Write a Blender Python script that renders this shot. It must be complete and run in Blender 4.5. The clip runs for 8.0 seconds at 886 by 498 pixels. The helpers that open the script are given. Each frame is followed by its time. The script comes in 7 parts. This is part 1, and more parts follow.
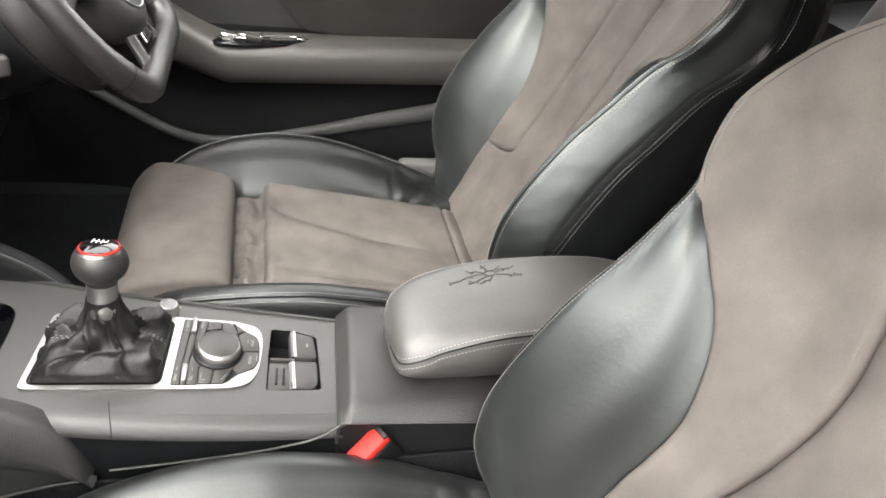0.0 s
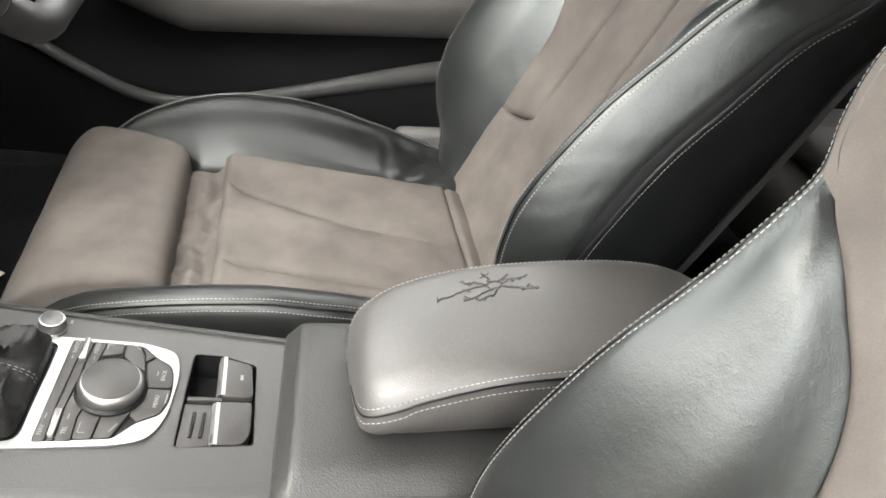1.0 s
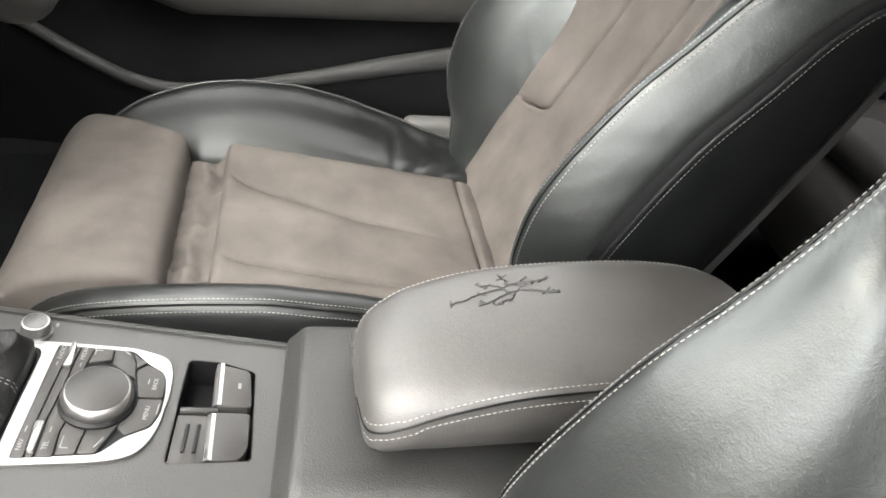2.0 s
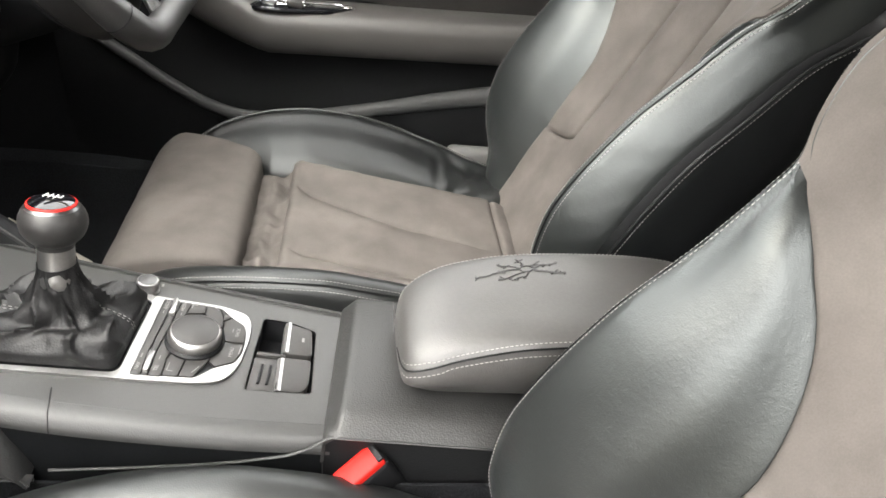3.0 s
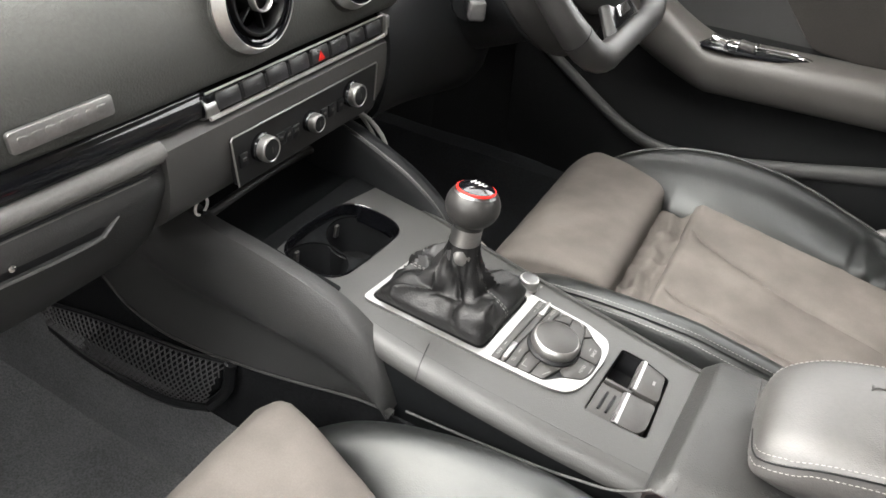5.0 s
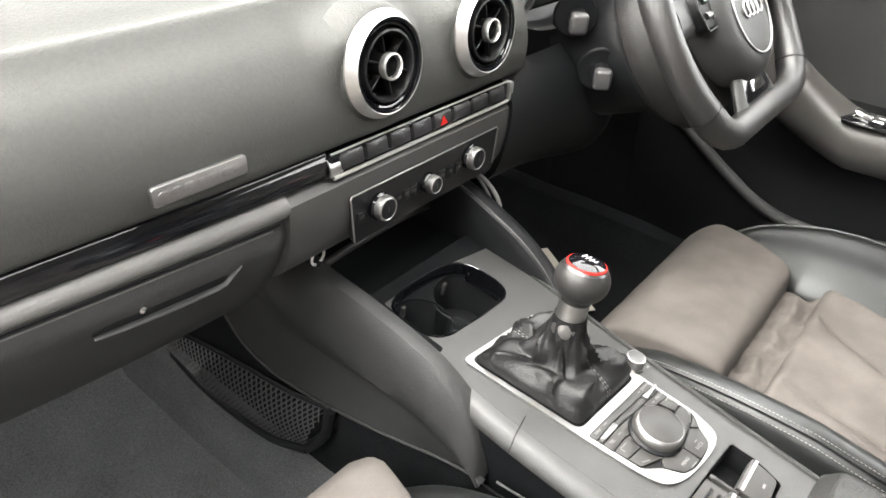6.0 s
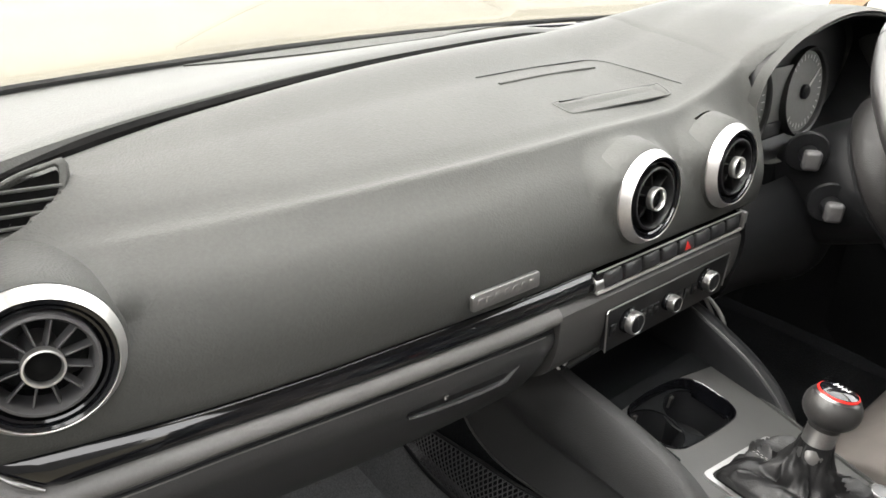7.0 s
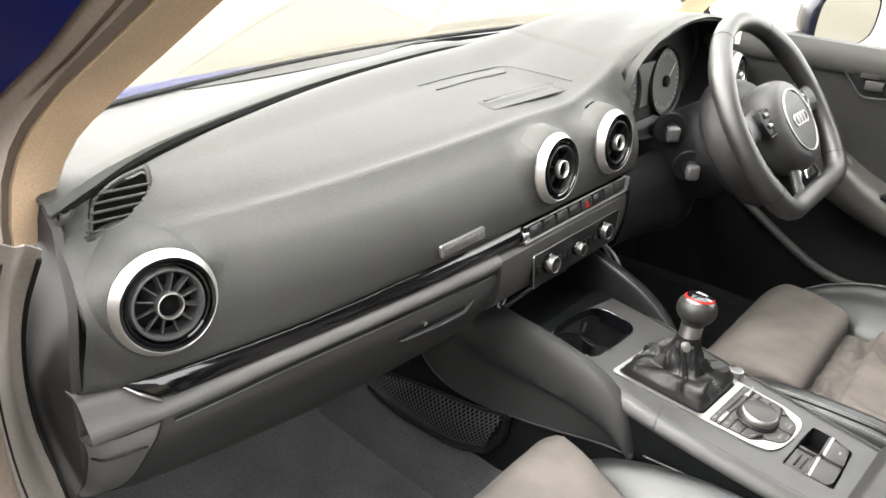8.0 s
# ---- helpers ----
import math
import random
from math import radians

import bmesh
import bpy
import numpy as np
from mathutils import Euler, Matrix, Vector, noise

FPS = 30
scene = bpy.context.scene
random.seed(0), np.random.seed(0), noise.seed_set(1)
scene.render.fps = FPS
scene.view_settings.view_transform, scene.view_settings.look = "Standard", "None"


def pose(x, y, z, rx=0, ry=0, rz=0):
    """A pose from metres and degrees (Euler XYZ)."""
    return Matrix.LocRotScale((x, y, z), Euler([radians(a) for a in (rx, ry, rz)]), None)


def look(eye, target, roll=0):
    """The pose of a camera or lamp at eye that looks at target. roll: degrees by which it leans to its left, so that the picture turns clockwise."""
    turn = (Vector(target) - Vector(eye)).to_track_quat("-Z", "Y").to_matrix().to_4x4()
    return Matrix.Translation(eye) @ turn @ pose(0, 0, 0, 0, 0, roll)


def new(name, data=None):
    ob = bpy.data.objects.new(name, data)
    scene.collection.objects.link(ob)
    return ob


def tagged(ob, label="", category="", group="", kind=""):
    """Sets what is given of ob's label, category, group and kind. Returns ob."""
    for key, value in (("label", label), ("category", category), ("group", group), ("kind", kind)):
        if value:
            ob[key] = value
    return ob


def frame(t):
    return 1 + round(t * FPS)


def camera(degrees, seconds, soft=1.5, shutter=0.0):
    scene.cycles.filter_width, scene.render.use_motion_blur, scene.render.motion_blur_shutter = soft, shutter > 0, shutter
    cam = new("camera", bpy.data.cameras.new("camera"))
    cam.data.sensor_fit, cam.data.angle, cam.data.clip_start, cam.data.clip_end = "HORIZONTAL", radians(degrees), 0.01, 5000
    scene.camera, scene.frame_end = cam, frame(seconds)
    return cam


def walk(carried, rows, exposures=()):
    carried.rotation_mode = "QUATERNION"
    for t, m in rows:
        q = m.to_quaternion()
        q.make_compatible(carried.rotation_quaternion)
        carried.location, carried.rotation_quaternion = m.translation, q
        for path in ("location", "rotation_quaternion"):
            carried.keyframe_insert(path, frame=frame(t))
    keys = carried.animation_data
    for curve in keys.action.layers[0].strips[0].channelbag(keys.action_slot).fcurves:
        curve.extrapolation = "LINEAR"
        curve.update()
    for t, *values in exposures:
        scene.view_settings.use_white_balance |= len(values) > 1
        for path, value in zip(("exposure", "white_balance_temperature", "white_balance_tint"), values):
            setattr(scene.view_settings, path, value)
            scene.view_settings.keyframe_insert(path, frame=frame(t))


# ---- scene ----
cam = camera(63.3, 8.0, soft=1.6, shutter=0.0)
PATH = [
    (0, (-0.192, -0.663, 0.931), (0.294, 0.924, -0.186), 9.1),
    (0.5, (-0.141, -0.552, 0.874), (0.298, 1.027, -0.272), 9.4),
    (1, (-0.104, -0.464, 0.821), (0.322, 1.09, -0.364), 9.3),
    (1.5, (-0.097, -0.426, 0.804), (0.322, 1.114, -0.402), 9.4),
    (1.7, (-0.098, -0.42, 0.798), (0.315, 1.116, -0.414), 9.4),
    (2.25, (-0.104, -0.425, 0.800), (0.298, 1.121, -0.404), 9.4),
    (2.8, (-0.114, -0.497, 0.812), (0.211, 1.107, -0.337), 9.0),
    (3, (-0.113, -0.566, 0.834), (0.178, 1.067, -0.284), 8.8),
    (3.2, (-0.116, -0.634, 0.854), (0.123, 1.025, -0.238), 8.7),
    (3.5, (-0.126, -0.736, 0.895), (-0.061, 0.961, -0.161), 8.1),
    (4, (-0.116, -0.766, 0.933), (-0.398, 0.903, -0.132), 7.9),
    (4.5, (-0.114, -0.655, 0.867), (-0.658, 0.913, -0.25), 6.6),
    (4.7, (-0.121, -0.611, 0.849), (-0.735, 0.915, -0.288), 6.1),
    (5.25, (-0.123, -0.556, 0.832), (-0.882, 0.883, -0.332), 5.4),
    (5.8, (-0.124, -0.554, 0.846), (-1.042, 0.821, -0.279), 4.6),
    (6, (-0.129, -0.558, 0.857), (-1.118, 0.798, -0.231), 4.4),
    (6.2, (-0.141, -0.567, 0.866), (-1.217, 0.767, -0.166), 4.4),
    (6.5, (-0.143, -0.607, 0.901), (-1.378, 0.662, -0.028), 4.2),
    (6.8, (-0.162, -0.651, 0.895), (-1.516, 0.544, 0.034), 3.5),
    (7, (-0.171, -0.695, 0.902), (-1.534, 0.488, 0.038), 2.2),
    (7.2, (-0.152, -0.751, 0.923), (-1.484, 0.461, 0.054), 1.9),
    (7.5, (-0.09, -0.858, 0.932), (-1.346, 0.434, 0.065), 2.5),
    (8, (-0.057, -0.898, 0.962), (-1.238, 0.468, 0.102), 0.9),
]
EXPOSURES = [(0, 2.64), (0.5, 2.52), (1.0, 2.62), (1.5, 2.73), (3.0, 2.60), (3.5, 2.57), (4.5, 2.62), (5.0, 2.67), (5.8, 2.92), (6.0, 3.03), (6.4, 3.47), (6.6, 3.22), (7.0, 2.38), (7.5, 2.40), (8.0, 2.66)]
walk(cam, [(t, look(eye, target, roll)) for t, eye, target, roll in PATH], EXPOSURES)

# overcast daylight: a bright sky and a weak wide sun
world = bpy.data.worlds.new("overcast_sky")
scene.world = world
world.use_nodes = True
wn = world.node_tree.nodes
sky = wn.new("ShaderNodeTexSky")
sky.sky_type = "NISHITA"
sky.sun_disc = False
sky.sun_elevation, sky.sun_rotation = radians(48), radians(245)
sky.air_density, sky.dust_density, sky.ozone_density = 1.0, 4.0, 1.0
whiten = wn.new("ShaderNodeMixRGB")
whiten.inputs[0].default_value = 0.7
whiten.inputs[2].default_value = (13.4, 13.0, 12.5, 1)
wn["Background"].inputs[1].default_value = 0.15
world.node_tree.links.new(sky.outputs[0], whiten.inputs[1])
world.node_tree.links.new(whiten.outputs[0], wn["Background"].inputs[0])
sun_data = bpy.data.lights.new("sun", "SUN")
sun_data.energy, sun_data.angle, sun_data.color = 1.5, radians(70), (1.0, 0.97, 0.92)
sun = new("sun", sun_data)
sun.matrix_world = look((-2.9, -3.9, 6.2), (0, 0, 0))


# ---- materials ----
def material(name, base, rough=0.5, metal=0.0, grain=(), stain=(), bump=(), sheen=0.0, coat=0.0, coat_rough=0.06, spec=0.5, tint=None):
    """A Principled material. grain, stain: (scale, share) of two noises in the colour; bump: rows of (kind, scale, strength)."""
    m = bpy.data.materials.new(name)
    m.use_nodes = True
    nodes, links = m.node_tree.nodes, m.node_tree.links
    b = nodes["Principled BSDF"]
    b.inputs["Base Color"].default_value = (*base, 1)
    b.inputs["Roughness"].default_value = rough
    b.inputs["Metallic"].default_value = metal
    b.inputs["Specular IOR Level"].default_value = spec
    b.inputs["Sheen Weight"].default_value = sheen
    b.inputs["Sheen Roughness"].default_value = 0.4
    b.inputs["Coat Weight"].default_value = coat
    b.inputs["Coat Roughness"].default_value = coat_rough
    if tint:
        b.inputs["Specular Tint"].default_value = (*tint, 1)
    coord = nodes.new("ShaderNodeTexCoord")
    colour = None
    for scale, share in [r for r in (grain, stain) if r]:
        n = nodes.new("ShaderNodeTexNoise")
        n.inputs["Scale"].default_value, n.inputs["Detail"].default_value = scale, 4
        links.new(coord.outputs["Object"], n.inputs["Vector"])
        mp = nodes.new("ShaderNodeMapRange")
        mp.inputs["From Min"].default_value, mp.inputs["From Max"].default_value = 0.3, 0.7
        mp.inputs["To Min"].default_value, mp.inputs["To Max"].default_value = 1 - share, 1 + share
        links.new(n.outputs["Fac"], mp.inputs["Value"])
        hue = nodes.new("ShaderNodeHueSaturation")
        hue.inputs["Color"].default_value = (*base, 1)
        links.new(mp.outputs["Result"], hue.inputs["Value"])
        if colour:
            links.new(colour, hue.inputs["Color"])
        colour = hue.outputs["Color"]
        if scale < 60:
            mr = nodes.new("ShaderNodeMapRange")
            mr.inputs["To Min"].default_value, mr.inputs["To Max"].default_value = max(0.02, rough * (1 - share * 0.6)), min(1, rough * (1 + share * 0.6))
            links.new(n.outputs["Fac"], mr.inputs["Value"])
            links.new(mr.outputs["Result"], b.inputs["Roughness"])
    if colour:
        links.new(colour, b.inputs["Base Color"])
    normal = None
    for kind, scale, strength in bump:
        if kind == "cells":
            n = nodes.new("ShaderNodeTexVoronoi")
            n.inputs["Scale"].default_value = scale
            out = n.outputs["Distance"]
        elif kind == "wave":
            n = nodes.new("ShaderNodeTexWave")
            n.inputs["Scale"].default_value, n.inputs["Distortion"].default_value = scale, 2
            out = n.outputs["Fac"]
        else:
            n = nodes.new("ShaderNodeTexNoise")
            n.inputs["Scale"].default_value, n.inputs["Detail"].default_value = scale, 5
            out = n.outputs["Fac"]
        links.new(coord.outputs["Object"], n.inputs["Vector"])
        bp = nodes.new("ShaderNodeBump")
        bp.inputs["Strength"].default_value, bp.inputs["Distance"].default_value = strength, 0.002
        links.new(out, bp.inputs["Height"])
        if normal:
            links.new(normal, bp.inputs["Normal"])
        normal = bp.outputs["Normal"]
    if normal:
        links.new(normal, b.inputs["Normal"])
    return m


SUEDE = material("grey_suede", (0.100, 0.0905, 0.083), 0.95, grain=(700, 0.06), stain=(13, 0.22), bump=(("noise", 900, 0.10), ("noise", 30, 0.05)), spec=0.12)
DOOR_SUEDE = material("dark_grey_suede", (0.0175, 0.0160, 0.0148), 0.95, grain=(420, 0.12), stain=(7, 0.2), bump=(("noise", 900, 0.25),), sheen=0.05, spec=0.2)
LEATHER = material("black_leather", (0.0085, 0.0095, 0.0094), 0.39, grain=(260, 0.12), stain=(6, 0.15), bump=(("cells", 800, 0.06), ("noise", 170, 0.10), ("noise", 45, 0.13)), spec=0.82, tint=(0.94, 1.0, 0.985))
# darker, duller copy of the leather: shade on the backrest sides and seams
SHADED_LEATHER = material("shaded_leather", (0.0036, 0.0042, 0.0045), 0.46, grain=(260, 0.12), stain=(6, 0.15), bump=(("cells", 900, 0.05), ("noise", 150, 0.08), ("noise", 40, 0.05)), spec=0.28)
# copy of the leather, darkened and dulled to hold down the cushions' highlights
CUSHION_LEATHER = material("dulled_cushion_leather", (0.0065, 0.0070, 0.0071), 0.42, grain=(260, 0.12), stain=(6, 0.18), bump=(("cells", 800, 0.05), ("noise", 150, 0.06), ("noise", 40, 0.06)), spec=0.68, tint=(0.97, 1.0, 0.99))
WHEEL_LEATHER = material("worn_wheel_leather", (0.0085, 0.0081, 0.0079), 0.44, grain=(260, 0.12), stain=(14, 0.2), bump=(("cells", 700, 0.10),), spec=0.75)
ARM_LEATHER = material("black_armrest_leather", (0.042, 0.0402, 0.0385), 0.53, grain=(260, 0.10), stain=(8, 0.12), bump=(("cells", 700, 0.10), ("noise", 90, 0.05)), spec=1.0)
BOOT_LEATHER = material("gaiter_leather", (0.0045, 0.0045, 0.0048), 0.50, grain=(200, 0.15), stain=(14, 0.2), bump=(("cells", 500, 0.15), ("noise", 60, 0.15)), spec=0.4)
SOFT = material("soft_dash_plastic", (0.047, 0.048, 0.045), 0.58, grain=(300, 0.06), stain=(5, 0.08), bump=(("cells", 520, 0.16), ("noise", 160, 0.08)), spec=0.27)
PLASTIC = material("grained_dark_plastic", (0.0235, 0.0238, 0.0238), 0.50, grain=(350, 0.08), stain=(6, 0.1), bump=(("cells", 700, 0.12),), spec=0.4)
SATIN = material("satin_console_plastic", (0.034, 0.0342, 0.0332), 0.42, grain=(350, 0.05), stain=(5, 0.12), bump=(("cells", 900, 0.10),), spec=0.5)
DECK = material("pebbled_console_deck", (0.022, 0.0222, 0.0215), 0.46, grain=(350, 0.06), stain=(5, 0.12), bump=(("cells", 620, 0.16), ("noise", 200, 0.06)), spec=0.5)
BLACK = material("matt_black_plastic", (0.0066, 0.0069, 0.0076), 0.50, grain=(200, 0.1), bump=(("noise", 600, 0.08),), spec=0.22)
GLOSS = material("piano_black", (0.003, 0.0032, 0.004), 0.07, coat=0.2, stain=(12, 0.1))
CHROME = material("satin_aluminium", (0.36, 0.357, 0.35), 0.38, 1.0, grain=(400, 0.06), stain=(30, 0.06), bump=(("noise", 500, 0.04),))
BRIGHT = material("bright_chrome", (0.82, 0.82, 0.82), 0.12, 1.0, grain=(60, 0.04))
DARKMETAL = material("dark_anodised_metal", (0.14, 0.14, 0.14), 0.33, 1.0, grain=(300, 0.06), bump=(("noise", 400, 0.05),))
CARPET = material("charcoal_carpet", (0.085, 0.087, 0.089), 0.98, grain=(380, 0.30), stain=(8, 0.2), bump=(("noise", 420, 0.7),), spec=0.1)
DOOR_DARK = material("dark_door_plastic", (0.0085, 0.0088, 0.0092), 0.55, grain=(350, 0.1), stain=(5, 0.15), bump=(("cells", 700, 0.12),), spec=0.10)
# darker copy of the carpet: footwell shade is put into its colour
SHADED_CARPET = material("shaded_carpet", (0.0105, 0.0110, 0.0120), 0.98, grain=(380, 0.30), stain=(8, 0.2), bump=(("noise", 420, 0.7),), spec=0.05)
THREAD = material("pale_grey_thread", (0.27, 0.264, 0.255), 0.8, grain=(900, 0.1))
DARK_THREAD = material("dark_thread", (0.05, 0.05, 0.05), 0.7, grain=(900, 0.1))
RED = material("red_plastic", (0.46, 0.013, 0.009), 0.5, grain=(120, 0.08), bump=(("noise", 300, 0.05),), spec=0.25)
WHITE = material("white_print", (0.62, 0.62, 0.60), 0.6, grain=(200, 0.05))
GREY_KEY = material("soft_touch_grey_key", (0.030, 0.029, 0.028), 0.42, grain=(300, 0.06), bump=(("noise", 600, 0.05),), spec=0.4)
BLUE = material("dark_blue_car_paint", (0.0018, 0.0050, 0.070), 0.4, grain=(900, 0.2), stain=(5, 0.1), spec=0.05)
NAVY = material("navy_mirror_paint", (0.0040, 0.0055, 0.018), 0.25, grain=(900, 0.2), stain=(5, 0.1), coat=0.3, spec=0.3)
TRIM_GREY = material("beige_grey_pillar_cloth", (0.42, 0.31, 0.205), 0.9, grain=(500, 0.12), stain=(6, 0.08), bump=(("noise", 700, 0.3),), sheen=0.2, spec=0.2)
RUBBER = material("grey_door_seal_rubber", (0.115, 0.092, 0.075), 0.6, grain=(200, 0.12), stain=(12, 0.15), bump=(("noise", 300, 0.1),), spec=0.3)
CONCRETE = material("pale_concrete", (0.100, 0.090, 0.064), 0.9, grain=(30, 0.1), stain=(0.6, 0.2), bump=(("noise", 40, 0.3),))
# for the added wall that blocks light beside the car
RENDERED = material("light_block_render", (0.075, 0.073, 0.070), 0.9, grain=(6, 0.1), stain=(0.5, 0.2), bump=(("noise", 60, 0.3),))
DIAL = material("dial_grey", (0.16, 0.16, 0.155), 0.5, grain=(200, 0.06))
HEADLINER = material("light_headliner", (0.42, 0.40, 0.36), 0.95, grain=(400, 0.06), stain=(4, 0.05))
STONE = material("rear_seat_cloth", (0.030, 0.028, 0.026), 0.95, grain=(400, 0.1), stain=(8, 0.15))
RIM_GREY = material("matt_grey_plastic", (0.030, 0.031, 0.031), 0.68, grain=(350, 0.08), stain=(6, 0.1), bump=(("cells", 700, 0.12),))
PAPER = material("pale_paper", (0.62, 0.58, 0.50), 0.8, grain=(90, 0.05))


def glass_material(name, tint, rough=0.0):
    m = bpy.data.materials.new(name)
    m.use_nodes = True
    b = m.node_tree.nodes["Principled BSDF"]
    b.inputs["Base Color"].default_value = (*tint, 1)
    b.inputs["Transmission Weight"].default_value = 1.0
    b.inputs["Roughness"].default_value = rough
    b.inputs["IOR"].default_value = 1.45
    return m


GLASS = glass_material("window_glass", (0.96, 0.97, 0.955))
MIRROR = material("mirror_glass", (0.55, 0.56, 0.57), 0.02, 1.0)


# ---- mesh helpers ----
def part(name, bm, mat, parent=None, label="", smooth=True, sharp=40):
    """Links a bmesh as one mesh object, under a thing or a part."""
    me = bpy.data.meshes.new(name)
    bm.normal_update()
    bm.to_mesh(me)
    bm.free()
    me.materials.append(mat)
    if smooth and me.polygons:
        me.shade_smooth()
        me.set_sharp_from_angle(angle=radians(sharp))
    ob = new(name, me)
    if parent:
        ob.parent = parent
    if label:
        tagged(ob, label)
    return ob


def thing(name, label, category, group="", kind="", at=(0, 0, 0)):
    """An empty at a thing's base, to which its parts belong."""
    ob = new(name)
    ob.location = at
    ob.empty_display_size = 0.02
    return tagged(ob, label, category, group, kind)


def curve_through(pts, n):
    """n points on a smooth curve through pts, evenly by the rows' own spacing."""
    p = np.array(pts, float)
    d = np.r_[0, np.cumsum(np.maximum(1e-6, np.linalg.norm(np.diff(p, axis=0), axis=1)))]
    m = np.zeros_like(p)
    h = np.diff(d)[:, None]
    slope = np.diff(p, axis=0) / h
    m[0], m[-1] = slope[0], slope[-1]
    if len(p) > 2:
        m[1:-1] = (slope[:-1] * h[1:] + slope[1:] * h[:-1]) / (h[1:] + h[:-1])
    out = []
    for u in np.linspace(0, d[-1], n):
        i = min(len(p) - 2, max(0, int(np.searchsorted(d, u) - 1)))
        w = d[i + 1] - d[i]
        t = (u - d[i]) / w
        out.append((2 * t**3 - 3 * t**2 + 1) * p[i] + (t**3 - 2 * t**2 + t) * w * m[i] + (-2 * t**3 + 3 * t**2) * p[i + 1] + (t**3 - t**2) * w * m[i + 1])
    return np.array(out)


def along(table, u):
    """The values at u of a table of rows (u, values...), smoothly between its rows."""
    t = np.array(table, float)
    k = t[:, 0]
    u = min(max(u, k[0]), k[-1])
    i = min(len(k) - 2, max(0, int(np.searchsorted(k, u) - 1)))
    f = (u - k[i]) / (k[i + 1] - k[i])
    v = t[:, 1:]
    lo, hi = max(0, i - 1), min(len(k) - 1, i + 2)
    w = k[i + 1] - k[i]
    a = (v[i + 1] - v[lo]) / (k[i + 1] - k[lo]) * w
    b = (v[hi] - v[i]) / (k[hi] - k[i]) * w
    return (2 * f**3 - 3 * f**2 + 1) * v[i] + (f**3 - 2 * f**2 + f) * a + (-2 * f**3 + 3 * f**2) * v[i + 1] + (f**3 - f**2) * b


def sheet(rows, closed=False, cap=False, thick=0.0):
    """A bmesh skin over rows of equally many points. closed: each row is a ring; cap: ends are filled; thick: given a back at that depth."""
    bm = bmesh.new()
    vs = [[bm.verts.new(p) for p in row] for row in rows]
    n = len(rows[0])
    for a, b in zip(vs, vs[1:]):
        for i in range(n if closed else n - 1):
            j = (i + 1) % n
            bm.faces.new((a[i], a[j], b[j], b[i]))
    if cap and closed:
        bm.faces.new(vs[0][::-1])
        bm.faces.new(vs[-1])
    if thick:
        # a second skin on the side away from the cabin's open door
        bm.normal_update()
        eye = Vector((-0.12, -0.65, 0.95))
        facing = sum(f.calc_area() * f.normal.dot((eye - f.calc_center_median()).normalized()) for f in bm.faces)
        side = -1 if facing > 0 else 1
        normals = {v: v.normal.copy() for row in vs for v in row}
        back = [[bm.verts.new(v.co + normals[v] * side * thick) for v in row] for row in vs]
        for a, b in zip(back, back[1:]):
            for i in range(n if closed else n - 1):
                j = (i + 1) % n
                bm.faces.new((b[i], b[j], a[j], a[i]))
        for a, b in ((vs[0], back[0]), (vs[-1], back[-1])):
            for i in range(n if closed else n - 1):
                j = (i + 1) % n
                bm.faces.new((a[i], a[j], b[j], b[i]))
        if not closed:
            for k in (0, n - 1):
                for r in range(len(vs) - 1):
                    bm.faces.new((vs[r][k], vs[r + 1][k], back[r + 1][k], back[r][k]))
    bmesh.ops.recalc_face_normals(bm, faces=bm.faces[:])
    return bm


def tube_bm(path, r, n=10, closed=False, flat=1.0):
    """A bmesh tube along a path; r: a radius or one for each point."""
    p = [Vector(q) for q in path]
    k = len(p)
    rows, side = [], None
    for i, q in enumerate(p):
        d = (p[(i + 1) % k] - p[i - 1]) if closed else (p[min(i + 1, k - 1)] - p[max(i - 1, 0)])
        d.normalize()
        if side is None:
            side = d.orthogonal().normalized()
        side = (side - d * side.dot(d)).normalized()
        up = d.cross(side)
        ri = r[i] if hasattr(r, "__len__") else r
        rows.append([q + (side * math.cos(a) + up * math.sin(a) * flat) * ri for a in (2 * math.pi * j / n for j in range(n))])
    if closed:
        rows.append(rows[0])
        bm = sheet(rows, closed=True)
        bmesh.ops.remove_doubles(bm, verts=bm.verts[:], dist=1e-6)
        return bm
    return sheet(rows, closed=True, cap=True)


def tube(name, path, r, mat, parent, n=10, label="", closed=False, flat=1.0):
    return part(name, tube_bm(path, r, n, closed, flat), mat, parent, label)


def rbox_bm(size, at=(0, 0, 0), r=0.003, m=None, seg=2):
    bm = bmesh.new()
    bmesh.ops.create_cube(bm, size=1)
    bmesh.ops.scale(bm, vec=size, verts=bm.verts[:])
    if r:
        bmesh.ops.bevel(bm, geom=bm.edges[:], offset=min(r, min(size) * 0.49), segments=seg, profile=0.5, affect="EDGES")
    bmesh.ops.transform(bm, matrix=Matrix.Translation(at) if m is None else m, verts=bm.verts[:])
    return bm


def rbox(name, size, at, r, mat, parent=None, label="", m=None, seg=2):
    return part(name, rbox_bm(size, at, r, m, seg), mat, parent, label)


def lathe_bm(profile, m, n=40):
    """Turns a profile of (radius, height) about the z axis of the pose m."""
    rows = []
    for r, z in profile:
        rows.append([m @ Vector((max(r, 1e-5) * math.cos(a), max(r, 1e-5) * math.sin(a), z)) for a in (2 * math.pi * i / n for i in range(n))])
    return sheet(rows, closed=True)


def lathe(name, profile, m, mat, parent=None, label="", n=40):
    return part(name, lathe_bm(profile, m, n), mat, parent, label, sharp=32)


